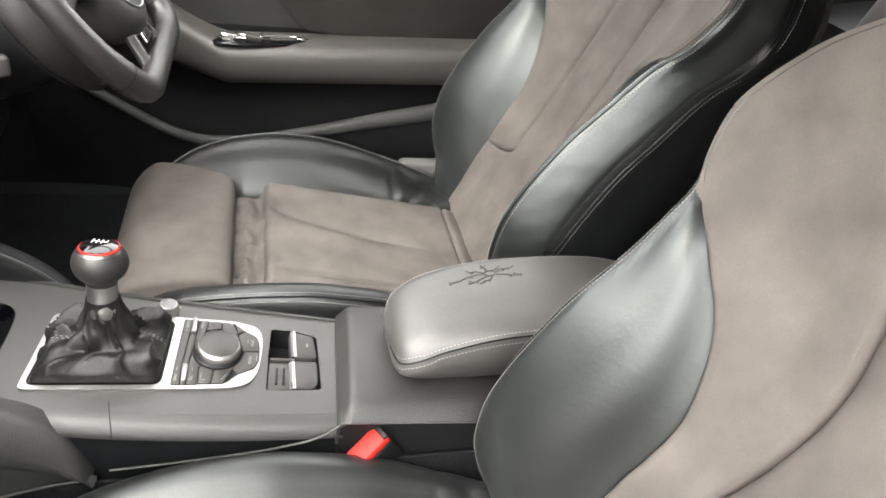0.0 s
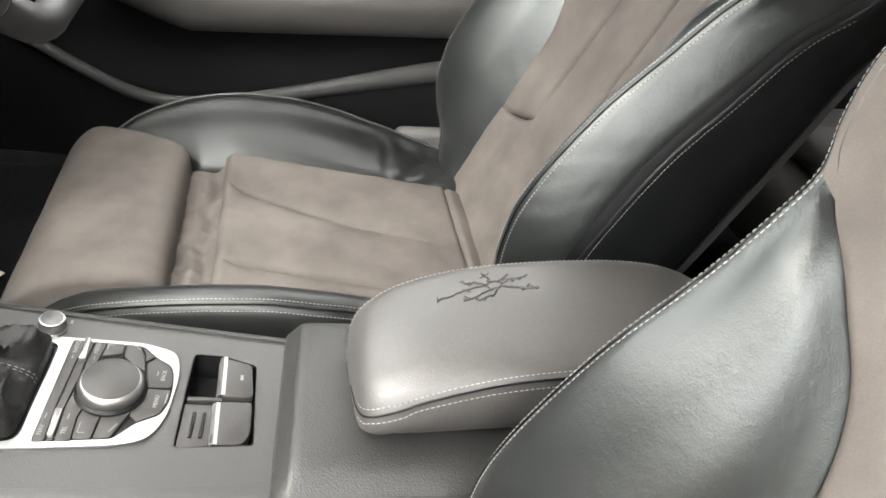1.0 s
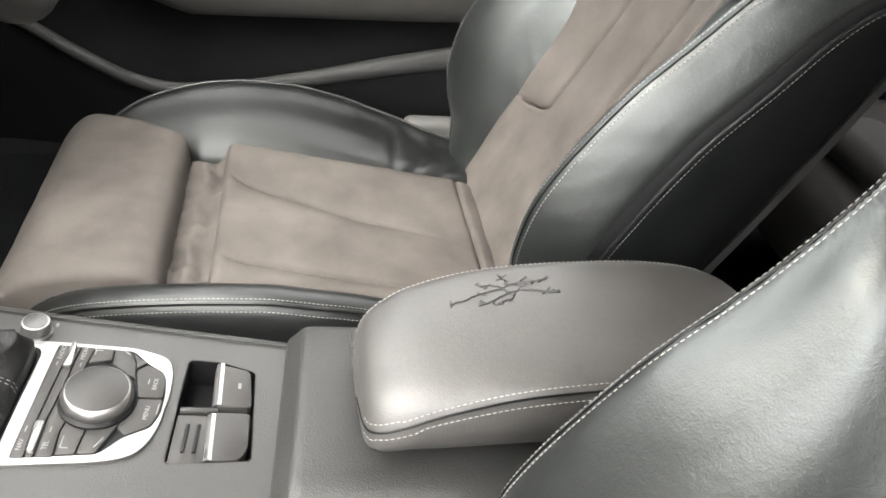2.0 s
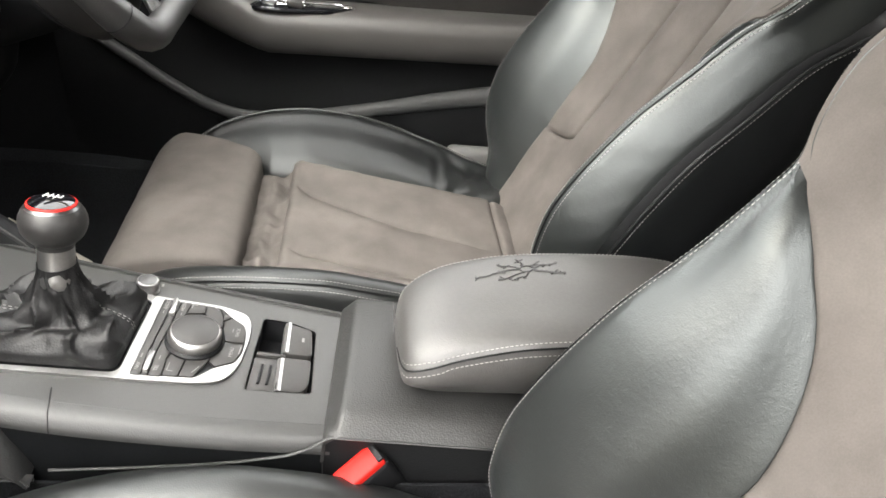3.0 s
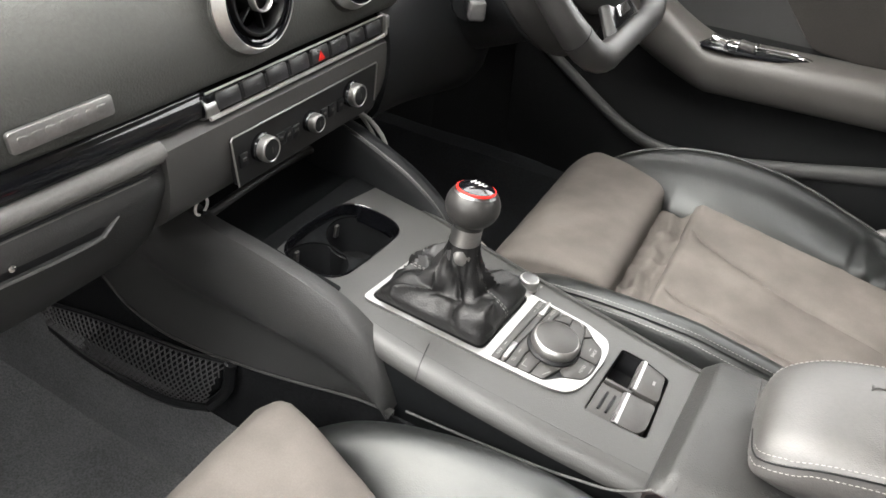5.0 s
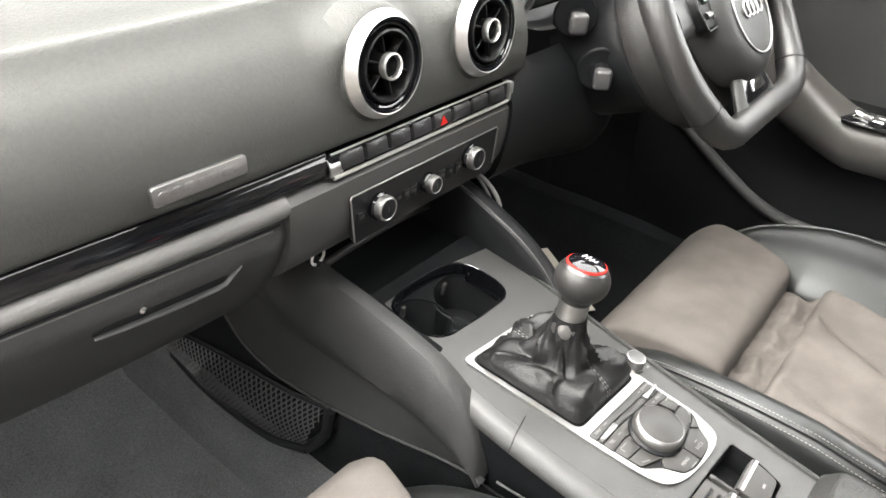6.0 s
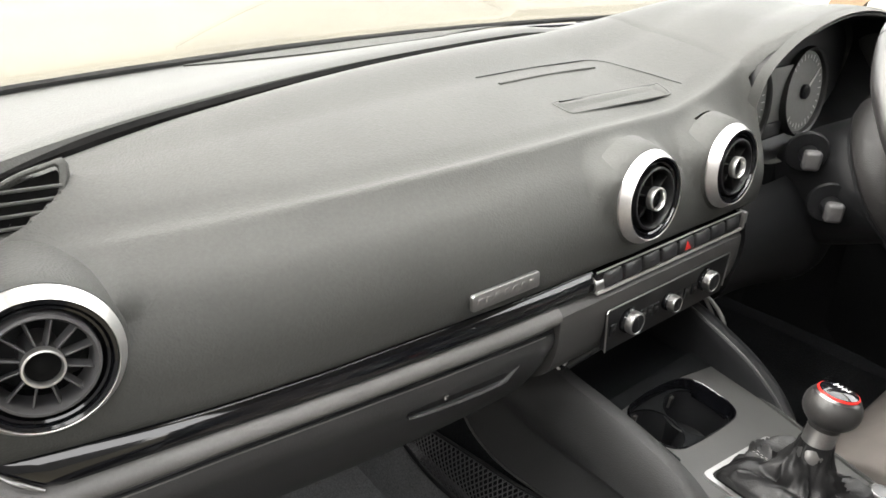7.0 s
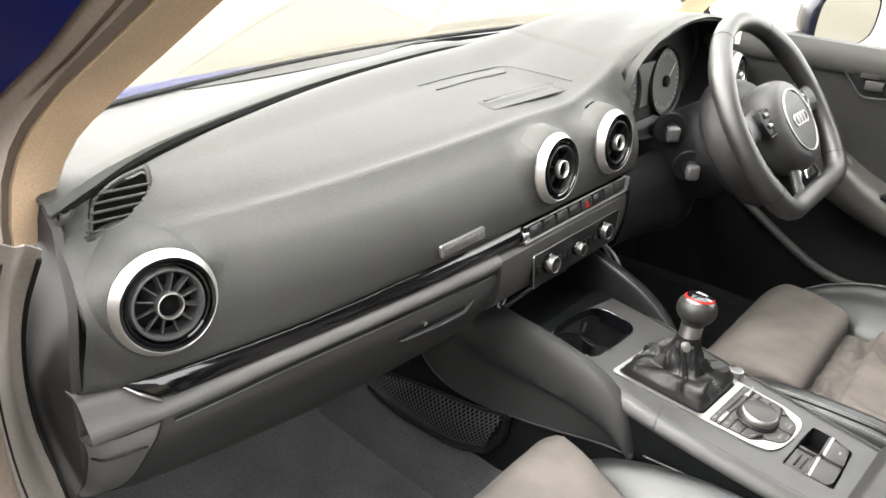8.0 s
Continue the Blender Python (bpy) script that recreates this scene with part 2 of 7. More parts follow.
def slab_bm(outline, m, depth, bevel=0.0, seg=2):
    """An outline in the xy plane of the pose m, made solid downwards by depth, with its upper rim bevelled."""
    bm = bmesh.new()
    top = [bm.verts.new((x, y, 0)) for x, y in outline]
    f = bm.faces.new(top)
    if f.normal.z < 0 or sum(a[0] * b[1] - b[0] * a[1] for a, b in zip(outline, list(outline[1:]) + [outline[0]])) < 0:
        f.normal_flip()
    res = bmesh.ops.extrude_face_region(bm, geom=[f])
    low = [v for v in res["geom"] if isinstance(v, bmesh.types.BMVert)]
    bmesh.ops.translate(bm, vec=(0, 0, -depth), verts=low)
    bmesh.ops.recalc_face_normals(bm, faces=bm.faces[:])
    if bevel:
        rim = [e for e in bm.edges if all(abs(v.co.z) < 1e-7 for v in e.verts)]
        bmesh.ops.bevel(bm, geom=rim, offset=bevel, segments=seg, profile=0.5, affect="EDGES")
    bmesh.ops.transform(bm, matrix=m, verts=bm.verts[:])
    bmesh.ops.recalc_face_normals(bm, faces=bm.faces[:])
    return bm


def slab(name, outline, m, depth, bevel, mat, parent=None, label=""):
    return part(name, slab_bm(outline, m, depth, bevel), mat, parent, label)


def rounded(w, h, r, n=5, cx=0.0, cy=0.0):
    """A rectangle's outline with rounded corners."""
    out = []
    for sx, sy, a0 in ((1, 1, 0), (-1, 1, 90), (-1, -1, 180), (1, -1, 270)):
        for i in range(n + 1):
            a = radians(a0 + 90 * i / n)
            out.append((cx + sx * (w / 2 - r) + r * math.cos(a), cy + sy * (h / 2 - r) + r * math.sin(a)))
    return out


def round_corners(pts, r, n=4):
    """An outline with each corner rounded by about r."""
    out = []
    k = len(pts)
    for i in range(k):
        p, a, b = Vector(pts[i]).to_2d(), Vector(pts[i - 1]).to_2d(), Vector(pts[(i + 1) % k]).to_2d()
        ra = min(r, (a - p).length * 0.45)
        rb = min(r, (b - p).length * 0.45)
        s, e = p + (a - p).normalized() * ra, p + (b - p).normalized() * rb
        for j in range(n + 1):
            t = j / n
            q = s * (1 - t) ** 2 + p * 2 * t * (1 - t) + e * t * t
            out.append((q.x, q.y))
    return out


def stitches(name, path, parent, step=0.0044, length=0.0030, r=0.00038, mat=None, lift=0.0004):
    """A seam's row of single stitches, along a path of points."""
    p = np.array([tuple(q) for q in path])
    d = np.r_[0, np.cumsum(np.linalg.norm(np.diff(p, axis=0), axis=1))]
    bm = bmesh.new()
    for u in np.arange(0, d[-1] - length, step):
        a, b = (Vector([np.interp(w, d, p[:, i]) for i in range(3)]) for w in (u, u + length))
        ax = (b - a).normalized()
        s = ax.orthogonal().normalized()
        t = ax.cross(s)
        rows = []
        for q, k in ((a, 0.5), (a.lerp(b, 0.3), 1), (a.lerp(b, 0.7), 1), (b, 0.5)):
            rows.append([bm.verts.new(q + (s * math.cos(w) + t * math.sin(w)) * r * k) for w in (0, math.pi / 2, math.pi, 1.5 * math.pi)])
        for x, y in zip(rows, rows[1:]):
            for i in range(4):
                bm.faces.new((x[i], x[(i + 1) % 4], y[(i + 1) % 4], y[i]))
        bm.faces.new(rows[0][::-1])
        bm.faces.new(rows[-1])
    return part(name, bm, mat or THREAD, parent, smooth=False)


# ---- the setting: ground outside, body shell, floor, glass ----
def structure(ob, label, category=""):
    return tagged(ob, label, category, kind="structure")


bm = bmesh.new()
bmesh.ops.create_grid(bm, x_segments=40, y_segments=40, size=300)
bmesh.ops.translate(bm, vec=(0, 0, -0.36), verts=bm.verts[:])
structure(part("ground", bm, CONCRETE), "sandy concrete yard around the car", "ground")

# carpet: a tray with a raised toe board in front and a centre tunnel
def floor_tray(y0, y1, n):
    rows = []
    for x in np.linspace(-1.35, 0.95, 40):
        toe = max(0.0, (-0.98 - x)) * 1.1
        row = []
        for y in np.linspace(y0, y1, n):
            d = abs(y + 0.01)
            tunnel = 0.21 / (1 + math.exp((d - 0.145 - 0.03 * max(0, -0.6 - x)) / 0.010))
            sill = 0.10 / (1 + math.exp((0.71 - d) / 0.008))
            row.append((x, y, max(toe + 0.02, tunnel) + sill + 0.004 * noise.noise((x * 9, y * 9, 0))))
        rows.append(row)
    return sheet(rows, thick=0.02)


# lit and shaded halves of one carpet, the driver's half coloured darker
structure(part("floor", floor_tray(-0.74, -0.01, 31), CARPET), "charcoal carpet on the passenger side", "carpet")
structure(part("floor", floor_tray(-0.01, 0.74, 31), SHADED_CARPET), "charcoal carpet on the driver's side, darkened for shade", "carpet")

# toe board and bulkhead behind the dashboard
rows = [[(x, y, z) for y in np.linspace(-0.76, 0.76, 4)] for x, z in ((-1.36, -0.02), (-1.36, 0.3), (-1.34, 0.5), (-1.30, 0.56), (-1.10, 0.60))]
rows += [[(-1.05 + 0.115 * (y / 0.7) ** 2, y, z) for y in np.linspace(-0.72, 0.72, 4)] for z in (0.64, 0.722)]
structure(part("wall_front", sheet(rows, thick=0.012), BLACK), "black bulkhead lining ahead of the footwells", "bulkhead")
rows = [[(0.98 + 0.25 * (z > 0.6), y, z) for y in np.linspace(-0.76, 0.76, 4)] for z in (-0.05, 0.3, 0.58, 0.62, 1.1)]
structure(part("wall_rear", sheet(rows, thick=0.03), BLACK), "dark rear panel of the cabin", "panel")

# roof lining
rows = []
for x in np.linspace(-0.20, 1.3, 20):
    rows.append([(x, y, 1.16 - 0.08 * max(0, x - 0.3) ** 2 - 0.80 * max(0, 0.10 - x) ** 2 - 0.04 * (y / 0.6) ** 2) for y in np.linspace(-0.62, 0.62, 16)])
structure(part("ceiling", sheet(rows, thick=0.03), HEADLINER), "pale cloth roof lining", "roof lining")

# windscreen
rows = []
for k in np.linspace(0, 1, 10):
    row = []
    for y in np.linspace(-1, 1, 14):
        bow = 0.12 * y * y
        row.append((-1.02 + bow + (0.83 - bow * 0.6) * k, y * (0.70 - 0.11 * k), 0.730 + 0.345 * k + 0.04 * math.sin(k * math.pi) - 0.04 * k * y * y))
    rows.append(row)
windscreen = structure(part("window_1", sheet(rows, thick=0.005), GLASS), "clear laminated windscreen glass", "windscreen")
windscreen.visible_shadow = False

# blue bonnet beyond the glass
rows = []
for x in np.linspace(-2.0, -1.06, 8):
    rows.append([(x, y, 0.665 - 0.03 * (y / 0.7) ** 2 - 0.16 * ((x + 1.06) / 0.88) ** 2) for y in np.linspace(-0.78, 0.78, 12)])
bonnet = part("bonnet", sheet(rows, thick=0.01), BLUE)
tagged(bonnet, "dark blue painted car bonnet beyond the windscreen", "bonnet")


# front pillars: cloth trim inside, rubber seal and painted steel outside
PILLAR_IN = [(-0.745, -0.674, 0.675), (-0.738, -0.674, 0.692), (-0.714, -0.670, 0.728), (-0.690, -0.660, 0.767), (-0.620, -0.648, 0.819), (-0.520, -0.643, 0.875), (-0.450, -0.643, 0.912), (-0.40, -0.642, 0.938), (-0.20, -0.630, 1.03), (0.05, -0.60, 1.105)]
PILLAR_MID = [(-0.690, -0.722, 0.682), (-0.700, -0.716, 0.712), (-0.712, -0.700, 0.753), (-0.690, -0.690, 0.786), (-0.640, -0.683, 0.822), (-0.540, -0.682, 0.873), (-0.460, -0.682, 0.912), (-0.40, -0.681, 0.943), (-0.20, -0.670, 1.035), (0.05, -0.64, 1.115)]
PILLAR_OUT = [(-0.700, -0.765, 0.682), (-0.720, -0.750, 0.730), (-0.745, -0.715, 0.780), (-0.720, -0.706, 0.803), (-0.651, -0.700, 0.840), (-0.585, -0.700, 0.869), (-0.510, -0.700, 0.908), (-0.43, -0.699, 0.950), (-0.22, -0.688, 1.045), (0.03, -0.66, 1.125)]


def pillar(name, sgn):
    ob = thing(name, "windscreen pillar with beige cloth trim and grey seal", "pillar", kind="structure")
    a, b, c = (np.array(curve_through(t, 30)) * (1, sgn, 1) for t in (PILLAR_IN, PILLAR_MID, PILLAR_OUT))
    back = np.array((-0.035, 0.0, 0.022))
    rows = [[p + back + (0, sgn * 0.012, 0), p + back * 0.3 + (0, sgn * 0.001, 0), p, p * 0.9 + q * 0.1 + np.array((0.004, 0, 0.004)), (p + q) / 2 + np.array((0.008, 0, 0.008)), q, q + back] for p, q in zip(a, b)]
    part("pillar_trim", sheet(rows, thick=0.006), TRIM_GREY, ob, "beige-grey cloth pillar trim")
    rows = [[q + back, q + (-0.002, -sgn * 0.002, 0), q + np.array((0.008, -sgn * 0.010, 0.008)), q * 0.6 + r * 0.4 + np.array((0.006, 0, 0.006)), q * 0.35 + r * 0.65 + np.array((-0.004, 0, -0.004)), r + np.array((0.004, 0, 0.004)), r + back] for q, r in zip(b, c)]
    part("door_seal", sheet(rows, thick=0.004), RUBBER, ob, "grey rubber seal along the door opening")
    outer = np.array((-0.02, -sgn * 0.06, 0.012))
    rows = [[r + back * 0.3, r + (0, -sgn * 0.004, 0), r + outer * 0.5 + np.array((0.012, 0, 0.012)), r + outer, r + outer * 1.5 + back * 2] for r in c]
    part("painted_pillar", sheet(rows, thick=0.004), BLUE, ob, "dark blue painted windscreen pillar")
    return ob


pillar("pillar_left", 1)
pillar("pillar_right", -1)

LINING = material("grey_side_lining", (0.25, 0.225, 0.203), 0.8, grain=(300, 0.1), stain=(7, 0.15), bump=(("noise", 500, 0.2),), spec=0.3)
# lower door opening beside the passenger footwell
side = thing("door_opening", "grey plastic kick panel and seal of the open passenger door", "door frame", kind="structure")
KICK = [(-0.774, -0.536), (-0.730, -0.580), (-0.670, -0.636), (-0.611, -0.674), (-0.551, -0.696), (-0.500, -0.697), (-0.46, -0.672), (-0.40, -0.655), (-0.25, -0.63), (-0.02, -0.60)]
rows, seal, bead = [], [], []
for z in np.linspace(0.745, 0.03, 40):
    x = along(KICK, -z)[0]
    c = [(x - 0.020, -0.735), (x - 0.010, -0.736), (x - 0.002, -0.741), (x + 0.004, -0.748), (x + 0.030, -0.760), (x + 0.062, -0.776), (x + 0.074, -0.786), (x + 0.078, -0.800), (x + 0.06, -0.83)]
    w = max(0.0, min(1.0, (z - 0.45) / 0.2))
    rows.append([(a, b, z + w * 1.0 * (-0.745 - b)) for a, b in curve_through(c, 24)])
    if z < 0.74:
        seal.append((x + 0.094, -0.800, z + w * 0.05))
        bead.append((x + 0.066, -0.780, z + w * 0.034))
part("kick_panel", sheet(rows, thick=0.002), LINING, side, "beige-grey plastic kick panel")
tube("door_seal", seal, 0.012, RUBBER, side, label="grey-brown rubber door seal")
tube("edge_groove", bead, 0.0022, BLACK, side, n=6)
tube("panel_gap", [(along(KICK, -z)[0] - 0.004, -0.7385, z + max(0.0, min(1.0, (z - 0.45) / 0.2)) * -0.0065) for z in np.linspace(0.735, 0.06, 40)], 0.0022, BLACK, side, n=6, label="dark gap beside the dashboard's end")
rows = [[(x, -0.735, 0.10), (x, -0.745, 0.125), (x, -0.80, 0.13), (x, -0.845, 0.10), (x, -0.85, -0.05)] for x in np.linspace(-0.66, 0.7, 8)]
part("door_sill", sheet(rows, thick=0.01), BLACK, side)
rows = []
for k in np.linspace(0, 1, 16):
    z = 0.60 - 0.66 * k
    x = -0.70 - 0.02 * math.sin(k * 2.2) + 0.06 * k**3
    rows.append([(x - 0.06, -0.80, z), (x - 0.02, -0.825, z), (x - 0.05, -0.86, z), (x - 0.3, -0.88, z), (x - 0.8, -0.88, z)])
part("painted_wing", sheet(rows, thick=0.006), BLUE, side, "dark blue painted body side")

for sgn, nm in ((-1, "wall_left_front"), (1, "wall_right_front")):
    rows = [[(x, sgn * (0.742 if sgn < 0 else 0.752), z) for x in np.linspace(-1.37, -0.72 if sgn < 0 else -0.79, 6)] for z in (-0.02, 0.25, 0.5, 0.655)]
    structure(part(nm, sheet(rows, thick=0.02), LINING if sgn < 0 else BLACK), "dark side lining of the footwell", "side panel")

# an unseen dark wall, added to hold back light from the open door's side
rows = [[(x, -2.7, z) for x in np.linspace(-0.5, 9.0, 12)] for z in (-0.36, 0.8, 2.4)]
structure(part("wall_light_block", sheet(rows, thick=0.2), RENDERED), "unseen dark wall added to hold back side light", "yard wall")

# body sides behind the seats and along the driver's side, rear bench
for sgn, nm in ((-1, "wall_left"), (1, "wall_right")):
    rows = [[(x, sgn * (0.76 - 0.10 * max(0, z - 0.7)), z) for x in np.linspace(0.62 if sgn < 0 else 0.75, 1.3, 6)] for z in (-0.05, 0.3, 0.6, 0.74)]
    structure(part(nm, sheet(rows, thick=0.03), PLASTIC), "dark rear side lining of the cabin", "side panel")
bench = thing("rear_bench", "dark grey cloth rear bench behind the front seats", "rear seat", at=(0.9, 0, 0.1))
rbox("bench_cushion", (0.46, 1.26, 0.16), (-0.06, 0, 0.16), 0.05, STONE, bench, seg=4)
rbox("bench_back", (0.16, 1.26, 0.58), (0.0, 0, 0.0), 0.05, STONE, bench, m=pose(0.18, 0, 0.48, 0, 22, 0), seg=4)
rbox("lap_fold", (0.10, 0.34, 0.05), (-0.20, 0.25, 0.27), 0.02, STONE, bench, seg=3)


# ---- seats ----
HINGE = material("pale_hinge_plastic", (0.085, 0.084, 0.082), 0.5, grain=(300, 0.06), stain=(9, 0.1), bump=(("cells", 700, 0.1),))


def seat(name, label, origin, sgn, back=(0.170, 0.235, 25.0), thigh=0.0, channel=(0.055, 0.3, 0.0), door_side=0.85, raise_thigh=0.0, edges=(0.112, 0.172, 0.185, 0.190), inset=0.0):
    """A sports seat; local y runs from its middle towards the door for sgn 1 on the driver's side, mirrored for -1."""
    ob = thing(name, label, "car seat", group="front sports seats", at=(origin[0] + 0.0, origin[1], 0.03))
    ox, oy, oz = origin
    base = Vector(ob.location)

    def W(x, y, z):
        return Vector((ox + x, oy + sgn * y, oz + z)) - base

    lean = radians(back[2])
    up, out = Vector((math.sin(lean), 0, math.cos(lean))), Vector((-math.cos(lean), 0, math.sin(lean)))

    def B(y, s, d):
        p = Vector((back[0], 0, back[1])) + up * s + out * d
        return W(p.x, y, p.z)

    def groove(v, c, w, depth):
        return -depth * math.exp(-(((v - c) / w) ** 2))

    def columns(seam, half, other=None, near=None):
        """Positions across an insert, closer together at its two seams."""
        other = -seam if other is None else other
        near = half if near is None else near
        right = [seam + (half - seam) * k for k in (0.03, 0.06, 0.1, 0.16, 0.24, 0.34, 0.46, 0.6, 0.74, 0.86, 0.94, 0.98, 1.0)]
        left = [other + (-near - other) * k for k in (1.0, 0.98, 0.94, 0.86, 0.74, 0.6, 0.46, 0.34, 0.24, 0.16, 0.1, 0.06, 0.03)]
        mid = [other + (seam - other) * k for k in (0, 0.012, 0.03, 0.06, 0.1, 0.16, 0.24, 0.34, 0.45, 0.55, 0.66, 0.76, 0.84, 0.9, 0.94, 0.97, 0.988, 1.0)]
        return left + mid + right

    # cushion insert: soft quilted field with two converging seams and a rear crease
    far_rear, far_front, near_rear, near_front = edges
    rows, seams = [], [[], []]
    for x in np.linspace(-0.192, 0.172, 80):
        f = (x + 0.192) / 0.364
        far, near = far_rear + 0.010 - 0.022 * f, near_rear - 0.010 * f
        k = min(1, f / 0.95)
        seam, other = 0.054 - 0.118 * k**0.66, -0.128 - 0.040 * k
        other = max(other, -near + 0.012)
        row = []
        for y in columns(seam, far, other, near):
            v = y / far if y > 0 else y / near
            edge = max(0, abs(v) - 0.88) / 0.12
            z = 0.277 - 0.046 * f + 0.004 * v * v - 0.012 * (1 - math.sqrt(max(0, 1 - edge * edge)))
            z -= 0.030 * (1 - math.sqrt(max(0.0, 1 - max(0, (0.045 - f) / 0.045) ** 2)))
            if f < 0.88:
                deep = min(1, max(0, f - 0.03) * 14) * min(1, max(0, 0.88 - f) * 2.2)
                for q, late in ((seam, max(0.0, 1 - f * 0.75)), (other, max(0.0, 1 - f * 0.6))):
                    z += deep * (groove(y, q, 0.0026, 0.009 * late) + groove(y, q, 0.016, 0.007))
            z += groove(f, 0.90, 0.008, 0.006) + groove(f, 1.0, 0.05, 0.012)
            z += 0.002 * noise.noise((x * 14, y * 14, 3.0)) + 0.0012 * noise.noise((x * 45, y * 30, 3.0))
            row.append(W(x, y, z))
        rows.append(row)
    part("seat_cushion", sheet(rows, thick=0.03), SUEDE, ob, "grey-brown suede cushion with seams", sharp=80)

    # gathered strip between cushion and thigh support
    rows = []
    for x in np.linspace(-0.268, -0.180, 20):
        row = []
        for y in np.linspace(-near_rear, far_rear + 0.002, 60):
            z = 0.252 + 0.007 * noise.noise((x * 60, y * 34, 8)) + 0.0035 * math.cos((x + 0.216) * 190 + 2 * noise.noise((y * 12, 0, 4))) + 0.006 * noise.noise((x * 24, y * 70, 2))
            row.append(W(x, y, z))
        rows.append(row)
    part("gathered_strip", sheet(rows, thick=0.02), SUEDE, ob, "creased suede between cushion and thigh support", sharp=80)

    # thigh support
    rows = []
    prof = curve_through([(-0.238 + thigh, 0.20), (-0.238 + thigh, 0.272), (-0.241 + thigh, 0.285), (-0.250 + thigh, 0.2915), (-0.285, 0.296), (-0.335, 0.295), (-0.372 + thigh * 0.5, 0.286), (-0.400 + thigh, 0.262), (-0.424 + thigh, 0.212), (-0.425 + thigh, 0.165), (-0.33, 0.150)], 40)
    for v in np.r_[-1.0, -0.995, np.linspace(-0.98, 0.98, 41), 0.995, 1.0]:
        edge = max(0, abs(v) - 0.92) / 0.08
        round_off = 1 - math.sqrt(max(0, 1 - edge**2))
        shrink, drop = 1 - 0.04 * round_off, 0.012 * round_off
        row = []
        for x, z in prof:
            k = max(0.0, min(1.0, (-x - 0.235 + thigh) / 0.135))
            half = (far_rear + (far_front - far_rear) * k) if v > 0 else (near_rear + (near_front - near_rear) * k)
            flat = max(0, min(1, (z - 0.15) / 0.10))
            worn = 0.0016 * noise.noise((x * 20, v * 4, 5)) + 0.0007 * noise.noise((x * 60, v * 13, 5))
            row.append(W(-0.32 + (x + 0.32) * shrink, v * half, z - drop + raise_thigh * (0.35 + max(0, -0.25 - x) * 5.5) * flat + worn))
        rows.append(row)
    part("thigh_support", sheet(rows, closed=True, cap=True), SUEDE, ob, "extending grey-brown suede thigh support", sharp=80)

    def creases(x, v):
        """Folds of the leather where the cushion bolster meets the backrest."""
        d = 0.0
        for x0, v0, x1, v1, w, depth in ((0.005, 0.40, 0.060, 0.47, 0.012, 0.0022), (0.045, 0.10, 0.052, 0.34, 0.010, 0.0030), (0.062, 0.06, 0.125, 0.40, 0.010, 0.0034), (0.060, 0.46, 0.135, 0.22, 0.014, 0.0026), (0.110, 0.10, 0.160, 0.32, 0.012, 0.0024)):
            ax, av = x1 - x0, (v1 - v0) * 0.25
            t = max(0.0, min(1.0, ((x - x0) * ax + (v - v0) * 0.25 * av) / (ax * ax + av * av)))
            q = math.hypot(x - x0 - ax * t, (v - v0) * 0.25 - av * t)
            d += depth * (0.55 * math.exp(-(((q - w * 1.3) / w) ** 2)) - math.exp(-((q / (w * 0.6)) ** 2))) * (0.3 + 0.7 * math.sin(math.pi * min(1, max(0, 0.1 + 0.8 * t))))
        return d

    # cushion side bolsters and their stitched crest seams
    for side, tag in ((1, "outer"), (-1, "inner")):
        table = [  # x, inner y, inner z, crest y, crest z, outer y, low z
            (-0.385, 0.168, 0.215, 0.185, 0.226, 0.200, 0.20),
            (-0.350, 0.168, 0.240, 0.200, 0.262, 0.226, 0.17),
            (-0.295, 0.165, 0.250, 0.216, 0.291, 0.248, 0.14),
            (-0.215, 0.158, 0.252, 0.228, 0.308, 0.262, 0.12),
            (-0.130, 0.150, 0.250, 0.233, 0.311, 0.268, 0.11),
            (-0.040, 0.140, 0.244, 0.233, 0.296, 0.268, 0.10),
            (0.050, 0.130, 0.236, 0.226, 0.268, 0.264, 0.10),
            (0.130, 0.118, 0.228, 0.214, 0.243, 0.256, 0.10),
            (0.200, 0.110, 0.222, 0.200, 0.230, 0.248, 0.10),
        ]
        rows, crest = [], []
        for x in np.linspace(-0.385, 0.20, 110):
            yi, zi, yc, zc, yo, zl = along(table, x)
            rear, front_edge = (far_rear, far_front) if side > 0 else (near_rear, near_front)
            k = max(0.0, min(1.0, (-x - 0.225) / 0.135))
            yi = min(yc - 0.012, rear + (front_edge - rear) * k - 0.004 - 0.03 * max(0.0, x + 0.05))
            c = [(yi - 0.004, zi - 0.03), (yi, zi), (yi + (yc - yi) * 0.40, zi + (zc - zi) * 0.60), (yc - 0.022, zc - 0.0075), (yc - 0.006, zc - 0.0005), (yc + 0.010, zc - 0.005),
                 (yo - 0.008, zc - 0.045 * (zc - zl) / 0.2), (yo, (zc + zl) / 2), (yo - 0.01, zl)]
            ring = curve_through(c, 40)
            w = 0.003 * noise.noise((x * 16, side * 3, 1.5)) 
            rows.append([W(x, side * a, b + w * math.sin(math.pi * i / 39) + creases(x, i / 39)) for i, (a, b) in enumerate(ring)])
            crest.append(W(x, side * (yc + 0.008), zc - 0.001 + w))
        part("cushion_bolster", sheet(rows, thick=0.006), CUSHION_LEATHER, ob, "black leather cushion bolster with pale stitching", sharp=80)
        stitches("stitching", crest, ob)
        tube("welt", [p - Vector((0, sgn * side * -0.004, 0.0025)) for p in crest], 0.0022, CUSHION_LEATHER, ob, n=6)
        stitches("stitching", [p - Vector((0, sgn * side * -0.011, 0.0075)) for p in crest], ob)

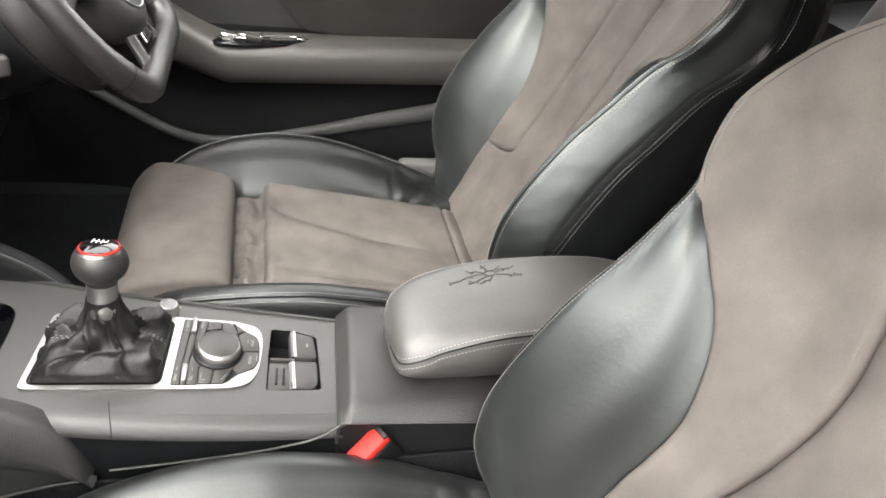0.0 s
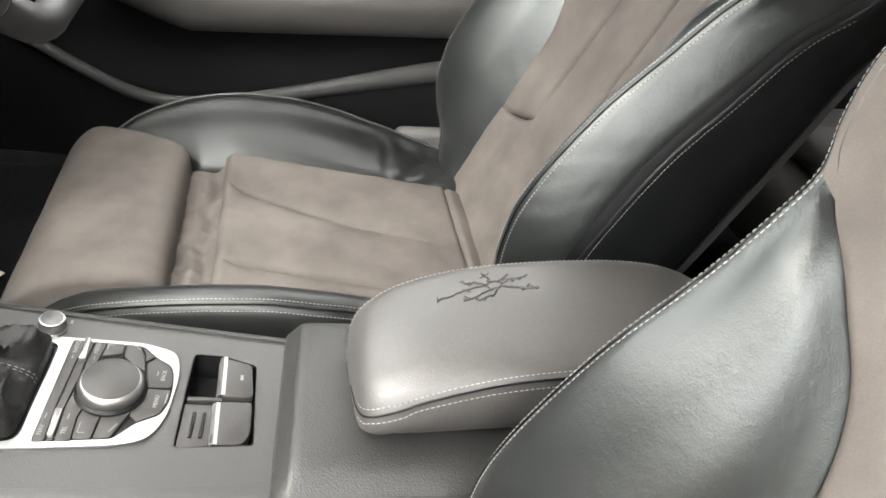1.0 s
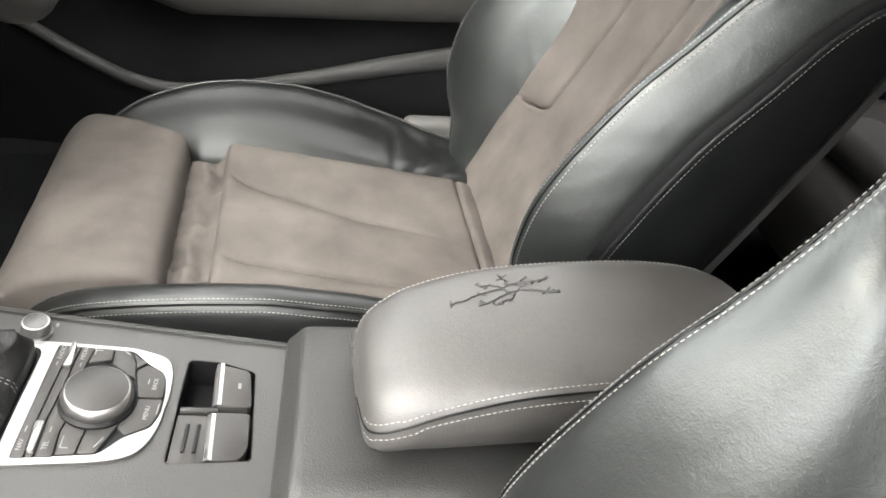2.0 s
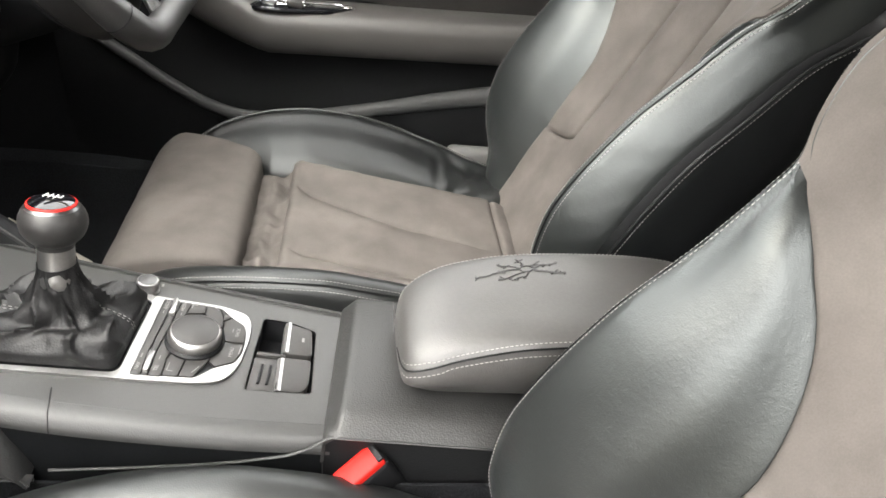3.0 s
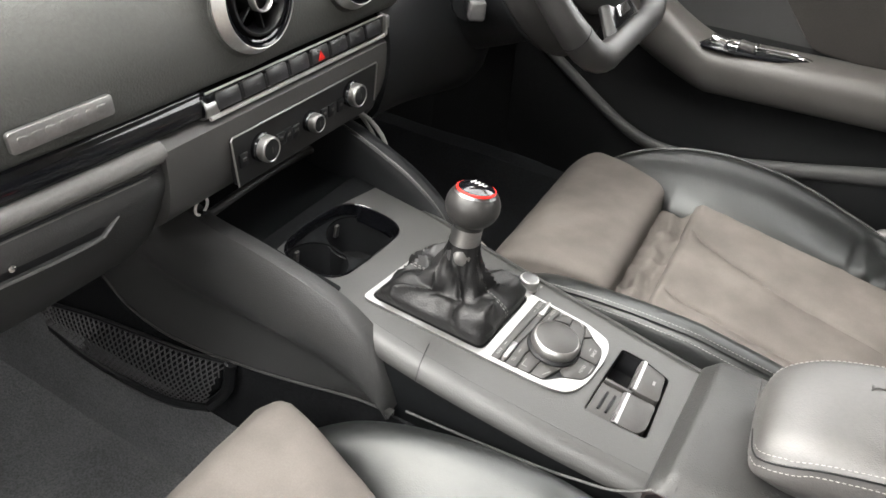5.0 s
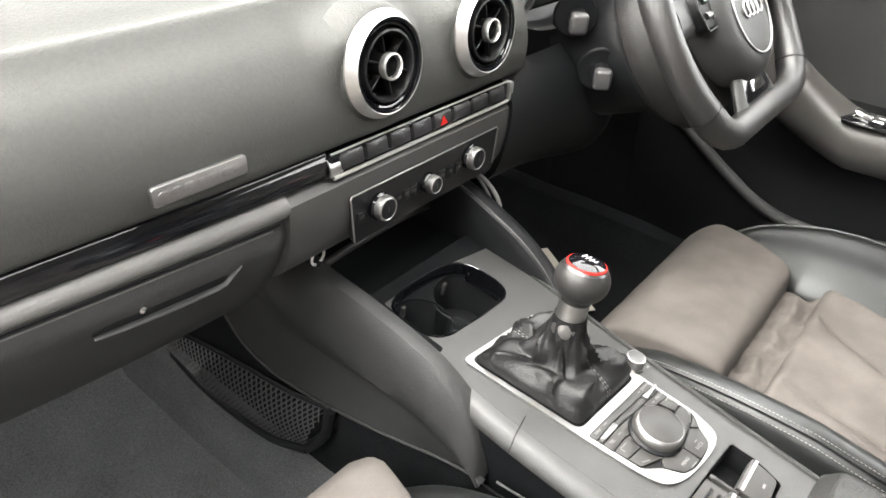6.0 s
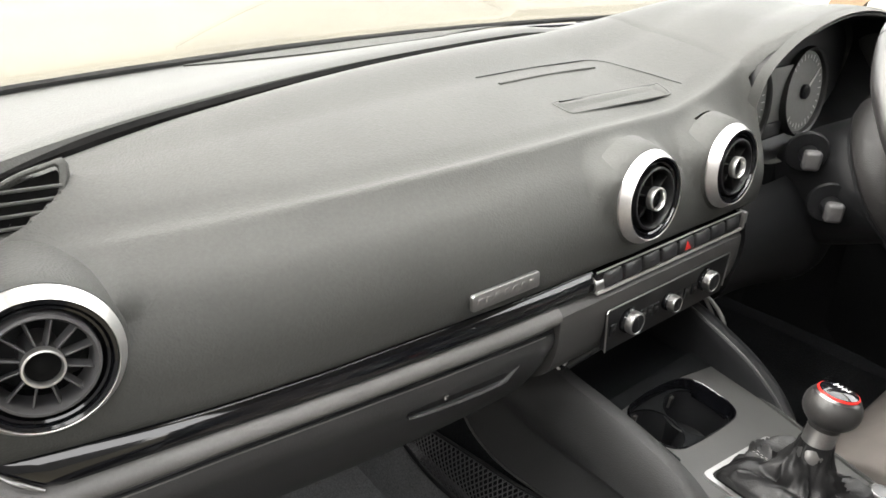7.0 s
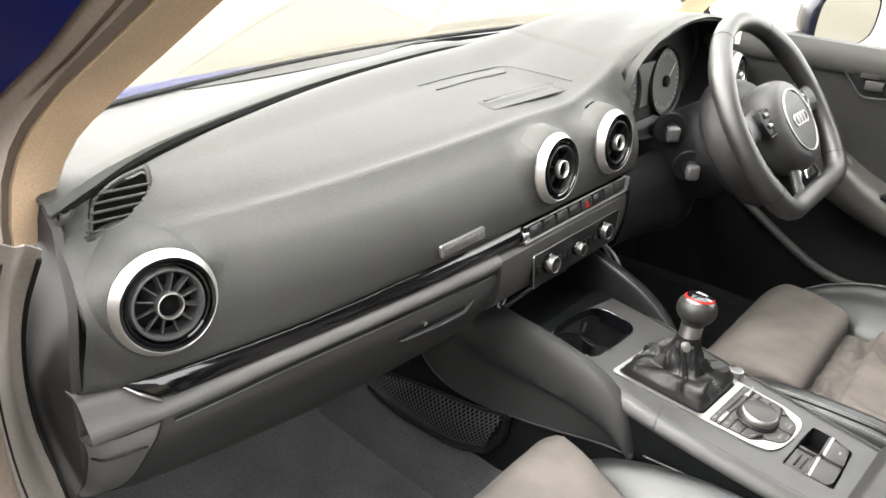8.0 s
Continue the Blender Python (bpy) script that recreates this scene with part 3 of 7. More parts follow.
    # seat base under the cushion
    rbox("seat_base", (0.50, 0.44, 0.13), W(-0.08, 0, 0.13), 0.02, BLACK, ob)
    for y in (-0.19, 0.19):
        rbox("seat_rail", (0.56, 0.035, 0.05), W(-0.02, y, 0.045), 0.005, DARKMETAL, ob)
    # recline lever plate at the door side
    rbox("hinge_cover", (0.15, 0.03, 0.085), W(0.150, 0.258, 0.212), 0.018, HINGE, ob, "pale grey plastic hinge cover", seg=4)

    # backrest insert with two channels that end in a loop
    TOPS = 0.52
    wings = [  # s, inner y, crest y, crest d, outer y, side seam d
        (-0.03, 0.135, 0.222, 0.015, 0.250, 0.000), (0.02, 0.130, 0.230, 0.040, 0.262, 0.020), (0.06, 0.127, 0.233, 0.078, 0.268, 0.036), (0.10, 0.125, 0.235, 0.105, 0.272, 0.048),
        (0.17, 0.124, 0.236, 0.122, 0.276, 0.058), (0.28, 0.130, 0.235, 0.112, 0.274, 0.053), (0.36, 0.160, 0.234, 0.090, 0.271, 0.034), (0.41, 0.198, 0.236, 0.077, 0.268, 0.022),
        (0.44, 0.230, 0.242, 0.069, 0.268, 0.012), (0.47, 0.24, 0.259, 0.068, 0.274, 0.000), (0.505, 0.24, 0.270, 0.067, 0.280, -0.006), (0.53, 0.24, 0.269, 0.065, 0.279, -0.008), (0.56, 0.23, 0.257, 0.063, 0.268, -0.009), (0.60, 0.20, 0.233, 0.060, 0.245, -0.010), (0.64, 0.16, 0.195, 0.055, 0.207, -0.01),
        (0.70, 0.11, 0.140, 0.048, 0.160, -0.01), (0.80, 0.09, 0.120, 0.035, 0.140, -0.01), (0.86, 0.06, 0.09, 0.01, 0.11, -0.01)]

    wings = [(w[0], w[1] - inset * max(0.0, 1 - abs(w[0] - 0.36) / 0.14) ** 0.5) + w[2:] for w in wings]

    def front(y, s):
        """How far the suede face stands out of the backrest's plane."""
        yi, yc, dc, yo, ds = along(wings, s)
        flat = 0.125
        dc *= door_side if y > 0 else 1.0
        rim = dc
        d = 0.006 + 0.004 * (y / flat) ** 2 + 0.03 * max(0, s - 0.35)
        if abs(y) > flat * 0.75:
            k = min(1.0, (abs(y) - flat * 0.75) / max(0.02, yc - flat * 0.75))
            d += (rim - d) * k * k * (3 - 2 * k)
        return d

    door_inset, hidden = (0.012, -1) if sgn > 0 else (0.0, 0)
    rows = []
    for s in np.r_[np.linspace(-0.03, 0.13, 28), np.linspace(0.133, 0.175, 30), np.linspace(0.18, TOPS, 62)]:
        yi = min(along(wings, s)[0], along(wings, s)[1]) + 0.003
        if s > 0.44:
            yi = along(wings, s)[1] - 0.002
        seam = channel[0] + channel[2] * (s - channel[1]) ** 2 * (1.0 if s > channel[1] else 0.6)
        if s < 0.168:
            seam += 0.058 * max(0, min(1, (0.168 - s) / 0.031)) ** 2
        seam = min(seam, yi - 0.004)
        row = []
        for y in columns(seam, yi):
            d = front(y, s)
            k = max(0, min(1, (s - 0.134) * 160))
            d += k * (groove(abs(y), seam, 0.0026, 0.010) + groove(abs(y), seam, 0.014, 0.006))
            d -= 0.007 * max(0.0, (abs(y) / yi - 0.94) / 0.06) ** 2 * max(0.0, min(1.0, (0.435 - s) / 0.03))
            d += 0.0018 * noise.noise((s * 14, y * 14, 6.0)) + 0.001 * noise.noise((s * 40, y * 40, 6.0))
            row.append(B(y, s, d))
        rows.append(row)
    part("backrest_cushion", sheet(rows, thick=0.02), SUEDE, ob, "grey-brown suede backrest with stitched channels", sharp=80)

    for side in (1, -1):
        rows, rows2, crest, crest2, second = [], [], [], [], []
        for s in np.linspace(-0.03, 0.70, 160):
            yi, yc, dc, yo, ds = along(wings, s)
            if side > 0:
                dc, ds = dc * door_side, ds * door_side
            upper = max(0.0, min(1.0, (s - 0.425) / 0.03))
            if upper:
                dc += (front(yc * side, s) - 0.004 - dc) * upper
                yi += (yc - 0.008 - yi) * upper
                yi -= door_inset * max(0.0, min(1.0, (0.36 - s) / 0.08))
            taper = max(0.0, min(1.0, (0.446 - s) / 0.05))
            w = 0.0012 * noise.noise((s * 9, side * 5.0, 2.5)) * taper
            di = front(yi * side, s)
            sink = 0.010 * taper
            full = (0.006 if hidden != side else -0.012) * taper
            c = [(yi - 0.004, di - 0.016 * taper - 0.006), (yi + 0.001, di - sink), (yi + (yc - yi) * 0.12, di + (dc - di) * 0.10 - sink * 0.2), (yi + (yc - yi) * 0.35, di + (dc - di) * 0.47 + full), (yi + (yc - yi) * 0.7, di + (dc - di) * 0.80 + full), (yc - 0.006, dc - 0.0016), (yc + 0.001, dc),
                 (yc + 0.007, dc - 0.004), (yc + (yo - yc) * 0.5, ds + (dc - ds) * 0.66), (yc + (yo - yc) * 0.84, ds + (dc - ds) * 0.26), (yo - 0.001, ds + 0.003), (yo - 0.002, ds - 0.006)]
            ring = curve_through(c, 32)
            wr = max(0.0, min(1.0, (0.42 - s) * 4)) * max(0.0, min(1.0, (s + 0.02) * 20))
            rows.append([B(side * a, s, b + w * math.sin(math.pi * i / 31) + wr * (0.0016 * noise.noise((s * 46 - i * 0.42, i * 0.10, side * 3.0)) + 0.0011 * noise.noise((s * 110 - i * 0.9, i * 0.2, side * 7.0))) * max(0.0, math.sin(math.pi * (i - 19) / 12))) for i, (a, b) in enumerate(ring)])
            crest.append(B(side * (yc - 0.0005), s, dc + 0.0005 + w * 0.5))
            crest2.append(B(side * (yc + 0.0085), s, dc - 0.0046 + w * 0.5))
            c2 = [(yo - 0.0015, ds + 0.0015), (yo + 0.0025, ds - 0.006), (yo + 0.004, -0.01 + ds * 0.3), (yo - 0.004, -0.05), (yo - 0.02, -0.085)]
            rows2.append([B(side * a, s, b) for a, b in curve_through(c2, 16)])
            second.append(B(side * (yo + 0.0038), s, ds - 0.011))
        part("backrest_bolster", sheet(rows, thick=0.005), LEATHER, ob, "black leather backrest bolster with double stitching", sharp=80)
        part("side_panel", sheet(rows2, thick=0.006), SHADED_LEATHER, ob, "smooth black leather backrest side, darkened for shade", sharp=80)
        stitches("stitching", crest, ob)
        stitches("stitching", crest2, ob)
        stitches("stitching", [p + Vector((0.0050, sgn * side * 0.0014, 0)) for p in second], ob)
        tube("piping", second, 0.0026, SHADED_LEATHER, ob, n=8)
        tube("seam", [(p + q) / 2 + Vector((-0.0004, 0, 0.0002)) for p, q in zip(crest, crest2)], 0.0009, SHADED_LEATHER, ob, n=6)

    # shoulder section and integral headrest in suede
    rows = []
    for s in np.linspace(TOPS - 0.004, 0.86, 44):
        yi, yc, dc, yo, ds = along(wings, s)
        top = max(0, (s - 0.76) / 0.10) ** 2
        low = min(1.0, max(0.0, (s - 0.60) / 0.08))
        ring = [(v * yc, front(v * yc, s) - 0.05 * top) for v in np.linspace(-1, 1, 41)]
        ring = [(-yo * low - yc * (1 - low), -0.02 * low + (ring[0][1] - 0.01) * (1 - low))] + ring + [(yo * low + yc * (1 - low), -0.02 * low + (ring[0][1] - 0.01) * (1 - low))]
        rows.append([B(a, s, b) for a, b in ring])
    part("headrest", sheet(rows, thick=0.02), SUEDE, ob, "grey-brown suede upper back with integral headrest", sharp=80)

    # back shell
    rows = []
    for s in np.linspace(-0.04, 0.86, 30):
        yo = along(wings, s)[3]
        rows.append([B(a, s, -0.085 - 0.03 * math.cos(a / yo * 1.5)) for a in np.linspace(-yo + 0.02, yo - 0.02, 20)])
    part("back_shell", sheet(rows, thick=0.008), PLASTIC, ob, "dark plastic backrest shell")
    return ob


seat("driver_seat", "black leather and grey-brown suede driver's sports seat", (0.0, 0.362, 0.0), 1)
seat("passenger_seat", "black leather and grey-brown suede passenger sports seat", (-0.065, -0.406, 0.012), -1, back=(0.153, 0.197, 21.5), thigh=0.010, channel=(0.046, 0.36, 2.1), door_side=1.0, raise_thigh=0.036, edges=(0.165, 0.195, 0.150, 0.188), inset=0.011)


# ---- dashboard ----
def dash_shift(y):
    """How far the dashboard's face bends forward towards its ends."""
    d = max(0.0, abs(y + 0.01) - 0.25)
    return -0.30 * d * d - 0.015 * d


PAD_EDGE = [(-0.70, -0.672, 0.718), (-0.60, -0.729, 0.727), (-0.46, -0.778, 0.734), (-0.22, -0.838, 0.740), (0.07, -0.863, 0.745), (0.33, -0.815, 0.752), (0.55, -0.757, 0.743), (0.72, -0.678, 0.719)]


VENTS = [(-0.600, -0.641, 0.643), (-0.553, -0.086, 0.640), (-0.553, 0.070, 0.643), (-0.600, 0.690, 0.643)]


BED = curve_through([(-0.657, -0.668), (-0.676, -0.661), (-0.700, -0.648), (-0.710, -0.622), (-0.713, -0.592), (-0.703, -0.586), (-0.682, -0.600), (-0.664, -0.620), (-0.653, -0.647), (-0.657, -0.668)], 60)[:-1]
DEMISTER = curve_through([(-0.6745, -0.6660), (-0.688, -0.6560), (-0.7015, -0.6440), (-0.7050, -0.6310), (-0.7085, -0.6000), (-0.7080, -0.5890), (-0.7020, -0.5910), (-0.6920, -0.6020), (-0.6840, -0.6200), (-0.6770, -0.6480), (-0.6745, -0.6660)], 60)[:-1]


def within(x, y, line):
    hit = False
    for p, q in zip(line, np.roll(line, -1, 0)):
        if (p[1] > y) != (q[1] > y) and x < p[0] + (q[0] - p[0]) * (y - p[1]) / (q[1] - p[1]):
            hit = not hit
    return hit


def dash_end(z):
    """Where the dash ends beside the open door, at a height."""
    return -0.715 + max(-0.01, min(0.15, z - 0.565)) * 0.22


HOOD_TOP = [(0.010, 0.0), (0.035, 0.0010), (0.060, 0.0045), (0.090, 0.0120), (0.120, 0.0225), (0.150, 0.0355), (0.175, 0.0475), (0.200, 0.0595), (0.230, 0.0725), (0.260, 0.0825), (0.310, 0.0915), (0.365, 0.0950), (0.470, 0.0855), (0.540, 0.0650), (0.575, 0.0400), (0.610, 0.0180), (0.650, 0.0030), (0.690, 0.0)]


def smooth(k):
    k = max(0.0, min(1.0, k))
    return k * k * (3 - 2 * k)


def swell(x, y):
    """How far the dash rises towards the hood of the instruments."""
    if y < 0.012:
        return 0.0
    back = -0.995 + 0.12 * (y / 0.7) ** 2
    return float(along(HOOD_TOP, y)[0]) * smooth((-0.572 + 0.075 * smooth((y - 0.150) / 0.05) - x) / 0.052) * smooth(1 - (-0.600 - x) / (-0.600 - back) / 0.92)


FACE_LIFT = [(-0.72, -0.0075), (-0.65, -0.0065), (-0.563, -0.0050), (-0.465, -0.0018), (-0.388, 0.0012), (-0.30, 0.0020), (-0.22, 0.0005), (-0.15, 0.0)]
STRIP_LIFT = [(-0.72, -0.0125), (-0.65, -0.0090), (-0.63, -0.0070), (-0.566, -0.0020), (-0.504, 0.0010), (-0.392, 0.0035), (-0.30, 0.0030), (-0.22, 0.0010), (-0.15, 0.0)]
LID_LIFT = [(-0.72, -0.0040), (-0.66, 0.0), (-0.598, 0.0065), (-0.538, 0.0125), (-0.470, 0.0155), (-0.392, 0.0165), (-0.30, 0.0145), (-0.229, 0.0105), (-0.20, 0.0100)]


def low_lift(y, z):
    """How the strip, lip and glove box lid sweep up and down along the dash, at a height."""
    return float(np.interp(z, (0.40, 0.5145, 0.549, 0.5735), (0.0, along(LID_LIFT, y)[0], along(STRIP_LIFT, y)[0], along(FACE_LIFT, y)[0])))


def dash_row(y, n=84, dent=True):
    f = dash_shift(y)
    lift = low_lift(y, 0.5735)
    px, pz = along(PAD_EDGE, y)
    dip = 0.006 * max(0.0, min(1.0, (-0.08 - y) / 0.45))
    sharp = 0.0046 * max(0.0, min(1.0, (y + 0.60) / 0.25))
    g = f * 0.9
    c = [(-0.577 + f, 0.568 + lift), (-0.563 + f, 0.5735 + lift), (-0.557 + f, 0.598), (-0.561 + f, 0.630), (-0.580 + f, 0.662), (-0.604 + g, 0.6842 - dip * 0.9), (-0.613 + g, 0.6905 - dip + sharp * 0.6), (-0.6175 + g, 0.6932 - dip + sharp), (-0.623 + g, 0.6950 - dip + sharp * 0.5), (-0.650 + f * 0.8, 0.7035)]
    mid = -0.650 + f * 0.8
    c += [(mid + (px - mid) * 0.5, 0.7035 + (pz - 0.7035) * 0.62), (px, pz - 0.004), (px - 0.006, pz - 0.012)]
    row = []
    for x, z in curve_through(c, n):
        for vx, vy, vz in VENTS:
            r = math.hypot(y - vy, z - vz)
            if r > 0.16 or x < vx - 0.16:
                continue
            goal = vx - 0.006
            back = goal - x
            middle = abs(vy) < 0.5
            if r < 0.0400 and back < 0.045:
                x = goal - 0.062
                continue
            w = smooth((0.078 - r) / 0.028) * smooth(((0.050 if middle else 0.040) - back) / 0.033)
            if back > 0:
                t = 0.0535 - 0.16 * back - r
                if middle:
                    z += 0.5 * (t + math.hypot(t, 0.007)) * smooth((z - vz) / 0.030) * smooth((0.115 - back) / 0.06) * max(0.0, (z - vz) / r)
                x += back * w
        if dent and -0.673 < y < -0.581 and z > 0.66 and within(-0.692 + (x + 0.692) / 1.11, -0.627 + (y + 0.627) / 1.04, DEMISTER):
            x, z = x - 0.010, z - 0.022
        z += swell(x, y)
        if y < -0.668:
            k = (-0.668 - y) / 0.036
            x -= 0.010 * k**3
            row.append((x, -0.668 + (dash_end(z) + 0.668) * k, z))
        else:
            row.append((x, y, z))
    return row


# sheenless black for the pad's shadow, the depth behind slats and vent hubs
SHADE_BLACK = material("shade_black", (0.0045, 0.0045, 0.0044), 0.9, grain=(300, 0.1), stain=(20, 0.15), spec=0.04)
GRILLE = material("speaker_mesh", (0.030, 0.031, 0.028), 0.7, grain=(800, 0.3), bump=(("cells", 900, 0.5),), spec=0.3)
dash = thing("dashboard", "dark grey soft-grained dashboard with aluminium vents", "dashboard", at=(-0.8, 0, 0.5))


def D(bm):
    bmesh.ops.translate(bm, vec=(0.8, 0, -0.5), verts=bm.verts[:])
    return bm


for y0, y1, k in ((-0.704, 0.164, 220), (0.585, 0.715, 30)):
    part("dash_face", D(sheet([dash_row(y) for y in np.linspace(y0, y1, k)], thick=0.002)), SOFT, dash, "grained soft dark grey dash skin", sharp=70)
rows = []
for y in np.linspace(-0.690, 0.71, 60):
    px, pz = along(PAD_EDGE, y)
    bx = -1.01 + 0.12 * (y / 0.7) ** 2
    c = [(px - 0.006, pz - 0.006), (px + 0.0010, pz + 0.0005), (px - 0.0015, pz + 0.0055), (px - 0.010, pz + 0.0080), (px - 0.03, pz + 0.0084), ((px + bx) / 2, (pz + 0.0084 + 0.733) / 2 + 0.001), (bx, 0.733)]
    sunk = -0.0118 * smooth((y - 0.04) / 0.11) - 0.014 * smooth((y - 0.158) / 0.02)
    rows.append([(x, y, z + swell(x, y) + sunk) for x, z in curve_through(c, 24)])
# the shadow under the pad's overhang is drawn as a dark tube
gap = [(along(PAD_EDGE, y)[0] + 0.002, y, along(PAD_EDGE, y)[1] - 0.003 + swell(along(PAD_EDGE, y)[0], y) - 0.008 * smooth((y - 0.03) / 0.10)) for y in np.linspace(-0.680, 0.130, 70)]
part("pad_shade", D(tube_bm(gap, [0.0092 - 0.0070 * smooth((-0.52 - q[1]) / 0.16) - 0.004 * smooth((q[1] - 0.02) / 0.10) for q in gap], 8)), SHADE_BLACK, dash, "shadow below the upper pad, as a dark tube")
part("upper_pad", D(sheet(rows, thick=0.005)), SOFT, dash, "upper dash pad reaching to the windscreen")


# upper speaker grille let into the pad, and the seal at the foot of the glass
def pad_z(y, x):
    px, pz = along(PAD_EDGE, y)
    bx = -1.01 + 0.12 * (y / 0.7) ** 2
    k = max(0.0, min(1.0, (px - 0.03 - x) / (px - 0.03 - bx)))
    return pz + 0.008 + (0.733 - pz - 0.008) * k


rows = []
for k in np.linspace(0, 1, 24):
    y = -0.40 + 0.52 * k
    px = along(PAD_EDGE, y)[0]
    bx = -1.01 + 0.12 * (y / 0.7) ** 2
    w = math.sin(math.pi * min(1.0, k * 1.4 + 0.02) * 0.5) * (1 - max(0, k - 0.6) / 0.4 * 0.9)
    rows.append([(x, y, pad_z(y, x) + 0.0016) for x in np.linspace(bx + 0.018, bx + 0.018 + (px - bx - 0.05) * max(0.03, w), 7)])
part("speaker_grille", D(sheet(rows, thick=0.002)), GRILLE, dash, "fine dark speaker mesh on the dash pad")
p = [(-1.004 + 0.12 * (y / 0.7) ** 2, y, 0.738) for y in np.linspace(-0.70, 0.70, 50)]
part("glass_seal", D(tube_bm(p, 0.0055, 8)), PLASTIC, dash, "dark seal at the foot of the windscreen")


def on_top(y, x):
    """The dash skin's height at a place on its top."""
    r = np.array(dash_row(y, dent=False))[34:]
    return float(np.interp(-x, -r[:, 0], r[:, 2]))


def demister():
    """A leaf-shaped grille of slats in the dash's shoulder."""
    outline = DEMISTER
    mx, my = outline.mean(0)
    plane = np.linalg.lstsq(np.array([(1, x, y) for x, y in BED]), np.array([on_top(y, x) for x, y in BED]), rcond=None)[0]

    def up(x, y, d):
        return Vector((x + 0.8 + d * 0.45, y, plane[0] + plane[1] * x + plane[2] * y - 0.5 + d * 0.9))

    lip = [[up(mx + (x - mx) * g, my + (y - my) * g, d) for x, y in outline] for g, d in ((1.20, -0.006), (1.14, 0.0016), (1.08, 0.0026), (1.0, 0.0026), (0.985, 0.0006))]
    rim = part("demister", sheet(lip, closed=True), SOFT, dash, "slatted side window demister")
    fan = [[up(mx + (x - mx) * k, my + (y - my) * k, -0.0036) for x, y in outline] for k in (0.02, 0.35, 0.7, 1.0)]
    part("backing", sheet(fan, closed=True), SHADE_BLACK, rim)
    for x in np.linspace(-0.7035, -0.6785, 6):
        ys = [p[1] + (q[1] - p[1]) * (x - p[0]) / (q[0] - p[0]) for p, q in zip(outline, np.roll(outline, -1, 0)) if (p[0] - x) * (q[0] - x) < 0]
        if len(ys) >= 2:
            line = [up(x + 0.004 * (y - my) / 0.04, y, 0.0024) for y in np.linspace(min(ys), max(ys), 6)]
            part("slat", tube_bm(line, 0.0014, 8), SOFT, rim)
    return rim


demister()

# display lid and slot on top of the dash

def top_line(name, pts, r, mat, label=""):
    p = curve_through([(x, y, on_top(y, x) + 0.0002) for x, y in pts], 40)
    return part(name, D(tube_bm(p, r, 6)), mat, dash, label)


top_line("lid_gap", [(-0.760, -0.145), (-0.764, -0.05), (-0.760, 0.040)], 0.0009, BLACK)
top_line("lid_gap", [(-0.760, 0.040), (-0.752, 0.053), (-0.71, 0.074), (-0.650, 0.094)], 0.0008, PLASTIC)
top_line("lid_crease", [(-0.738, -0.130), (-0.742, -0.04), (-0.738, 0.035)], 0.0018, SOFT)
SLOT = round_corners([(-0.683, -0.103), (-0.671, 0.073), (-0.646, 0.067), (-0.657, -0.098)], 0.006, 4)
smid = np.mean(SLOT, 0)


def slot_ring(k, d):
    return [(smid[0] + (x - smid[0]) * (1 + (k - 1) * 4), smid[1] + (y - smid[1]) * k, on_top(y, x) + d) for x, y in SLOT]


slot = part("display_slot", D(sheet([slot_ring(k, d) for k, d in ((1.030, -0.0004), (1.022, 0.0008), (1.010, 0.0010), (1.0, 0.0008), (0.992, -0.001))], closed=True)), SOFT, dash, "raised frame round the slot of the folding display")
part("cover", D(sheet([slot_ring(k, d) for k, d in ((0.999, 0.0002), (0.97, 0.0006), (0.86, 0.0008))], closed=True, cap=True)), SOFT, slot, "closed cover of the folding display")
dark = curve_through([(x + 0.0025, y, on_top(y, x) + 0.0010) for x, y in ((-0.682, -0.094), (-0.677, -0.02), (-0.6708, 0.064))], 20)
part("slot_gap", D(tube_bm(dark, 0.0020, 6, flat=0.6)), BLACK, slot, "dark gap along the cover")


VENT_BLACK = material("vent_blade_black", (0.0045, 0.0045, 0.0050), 0.42, grain=(300, 0.08), bump=(("noise", 500, 0.05),), spec=0.35)
RING = material("ribbed_vent_aluminium", (0.66, 0.65, 0.635), 0.38, 1.0, grain=(400, 0.05), stain=(30, 0.06))
VENT_GREY = material("vent_blade_grey", (0.055, 0.054, 0.055), 0.45, grain=(300, 0.08), bump=(("noise", 500, 0.05),))


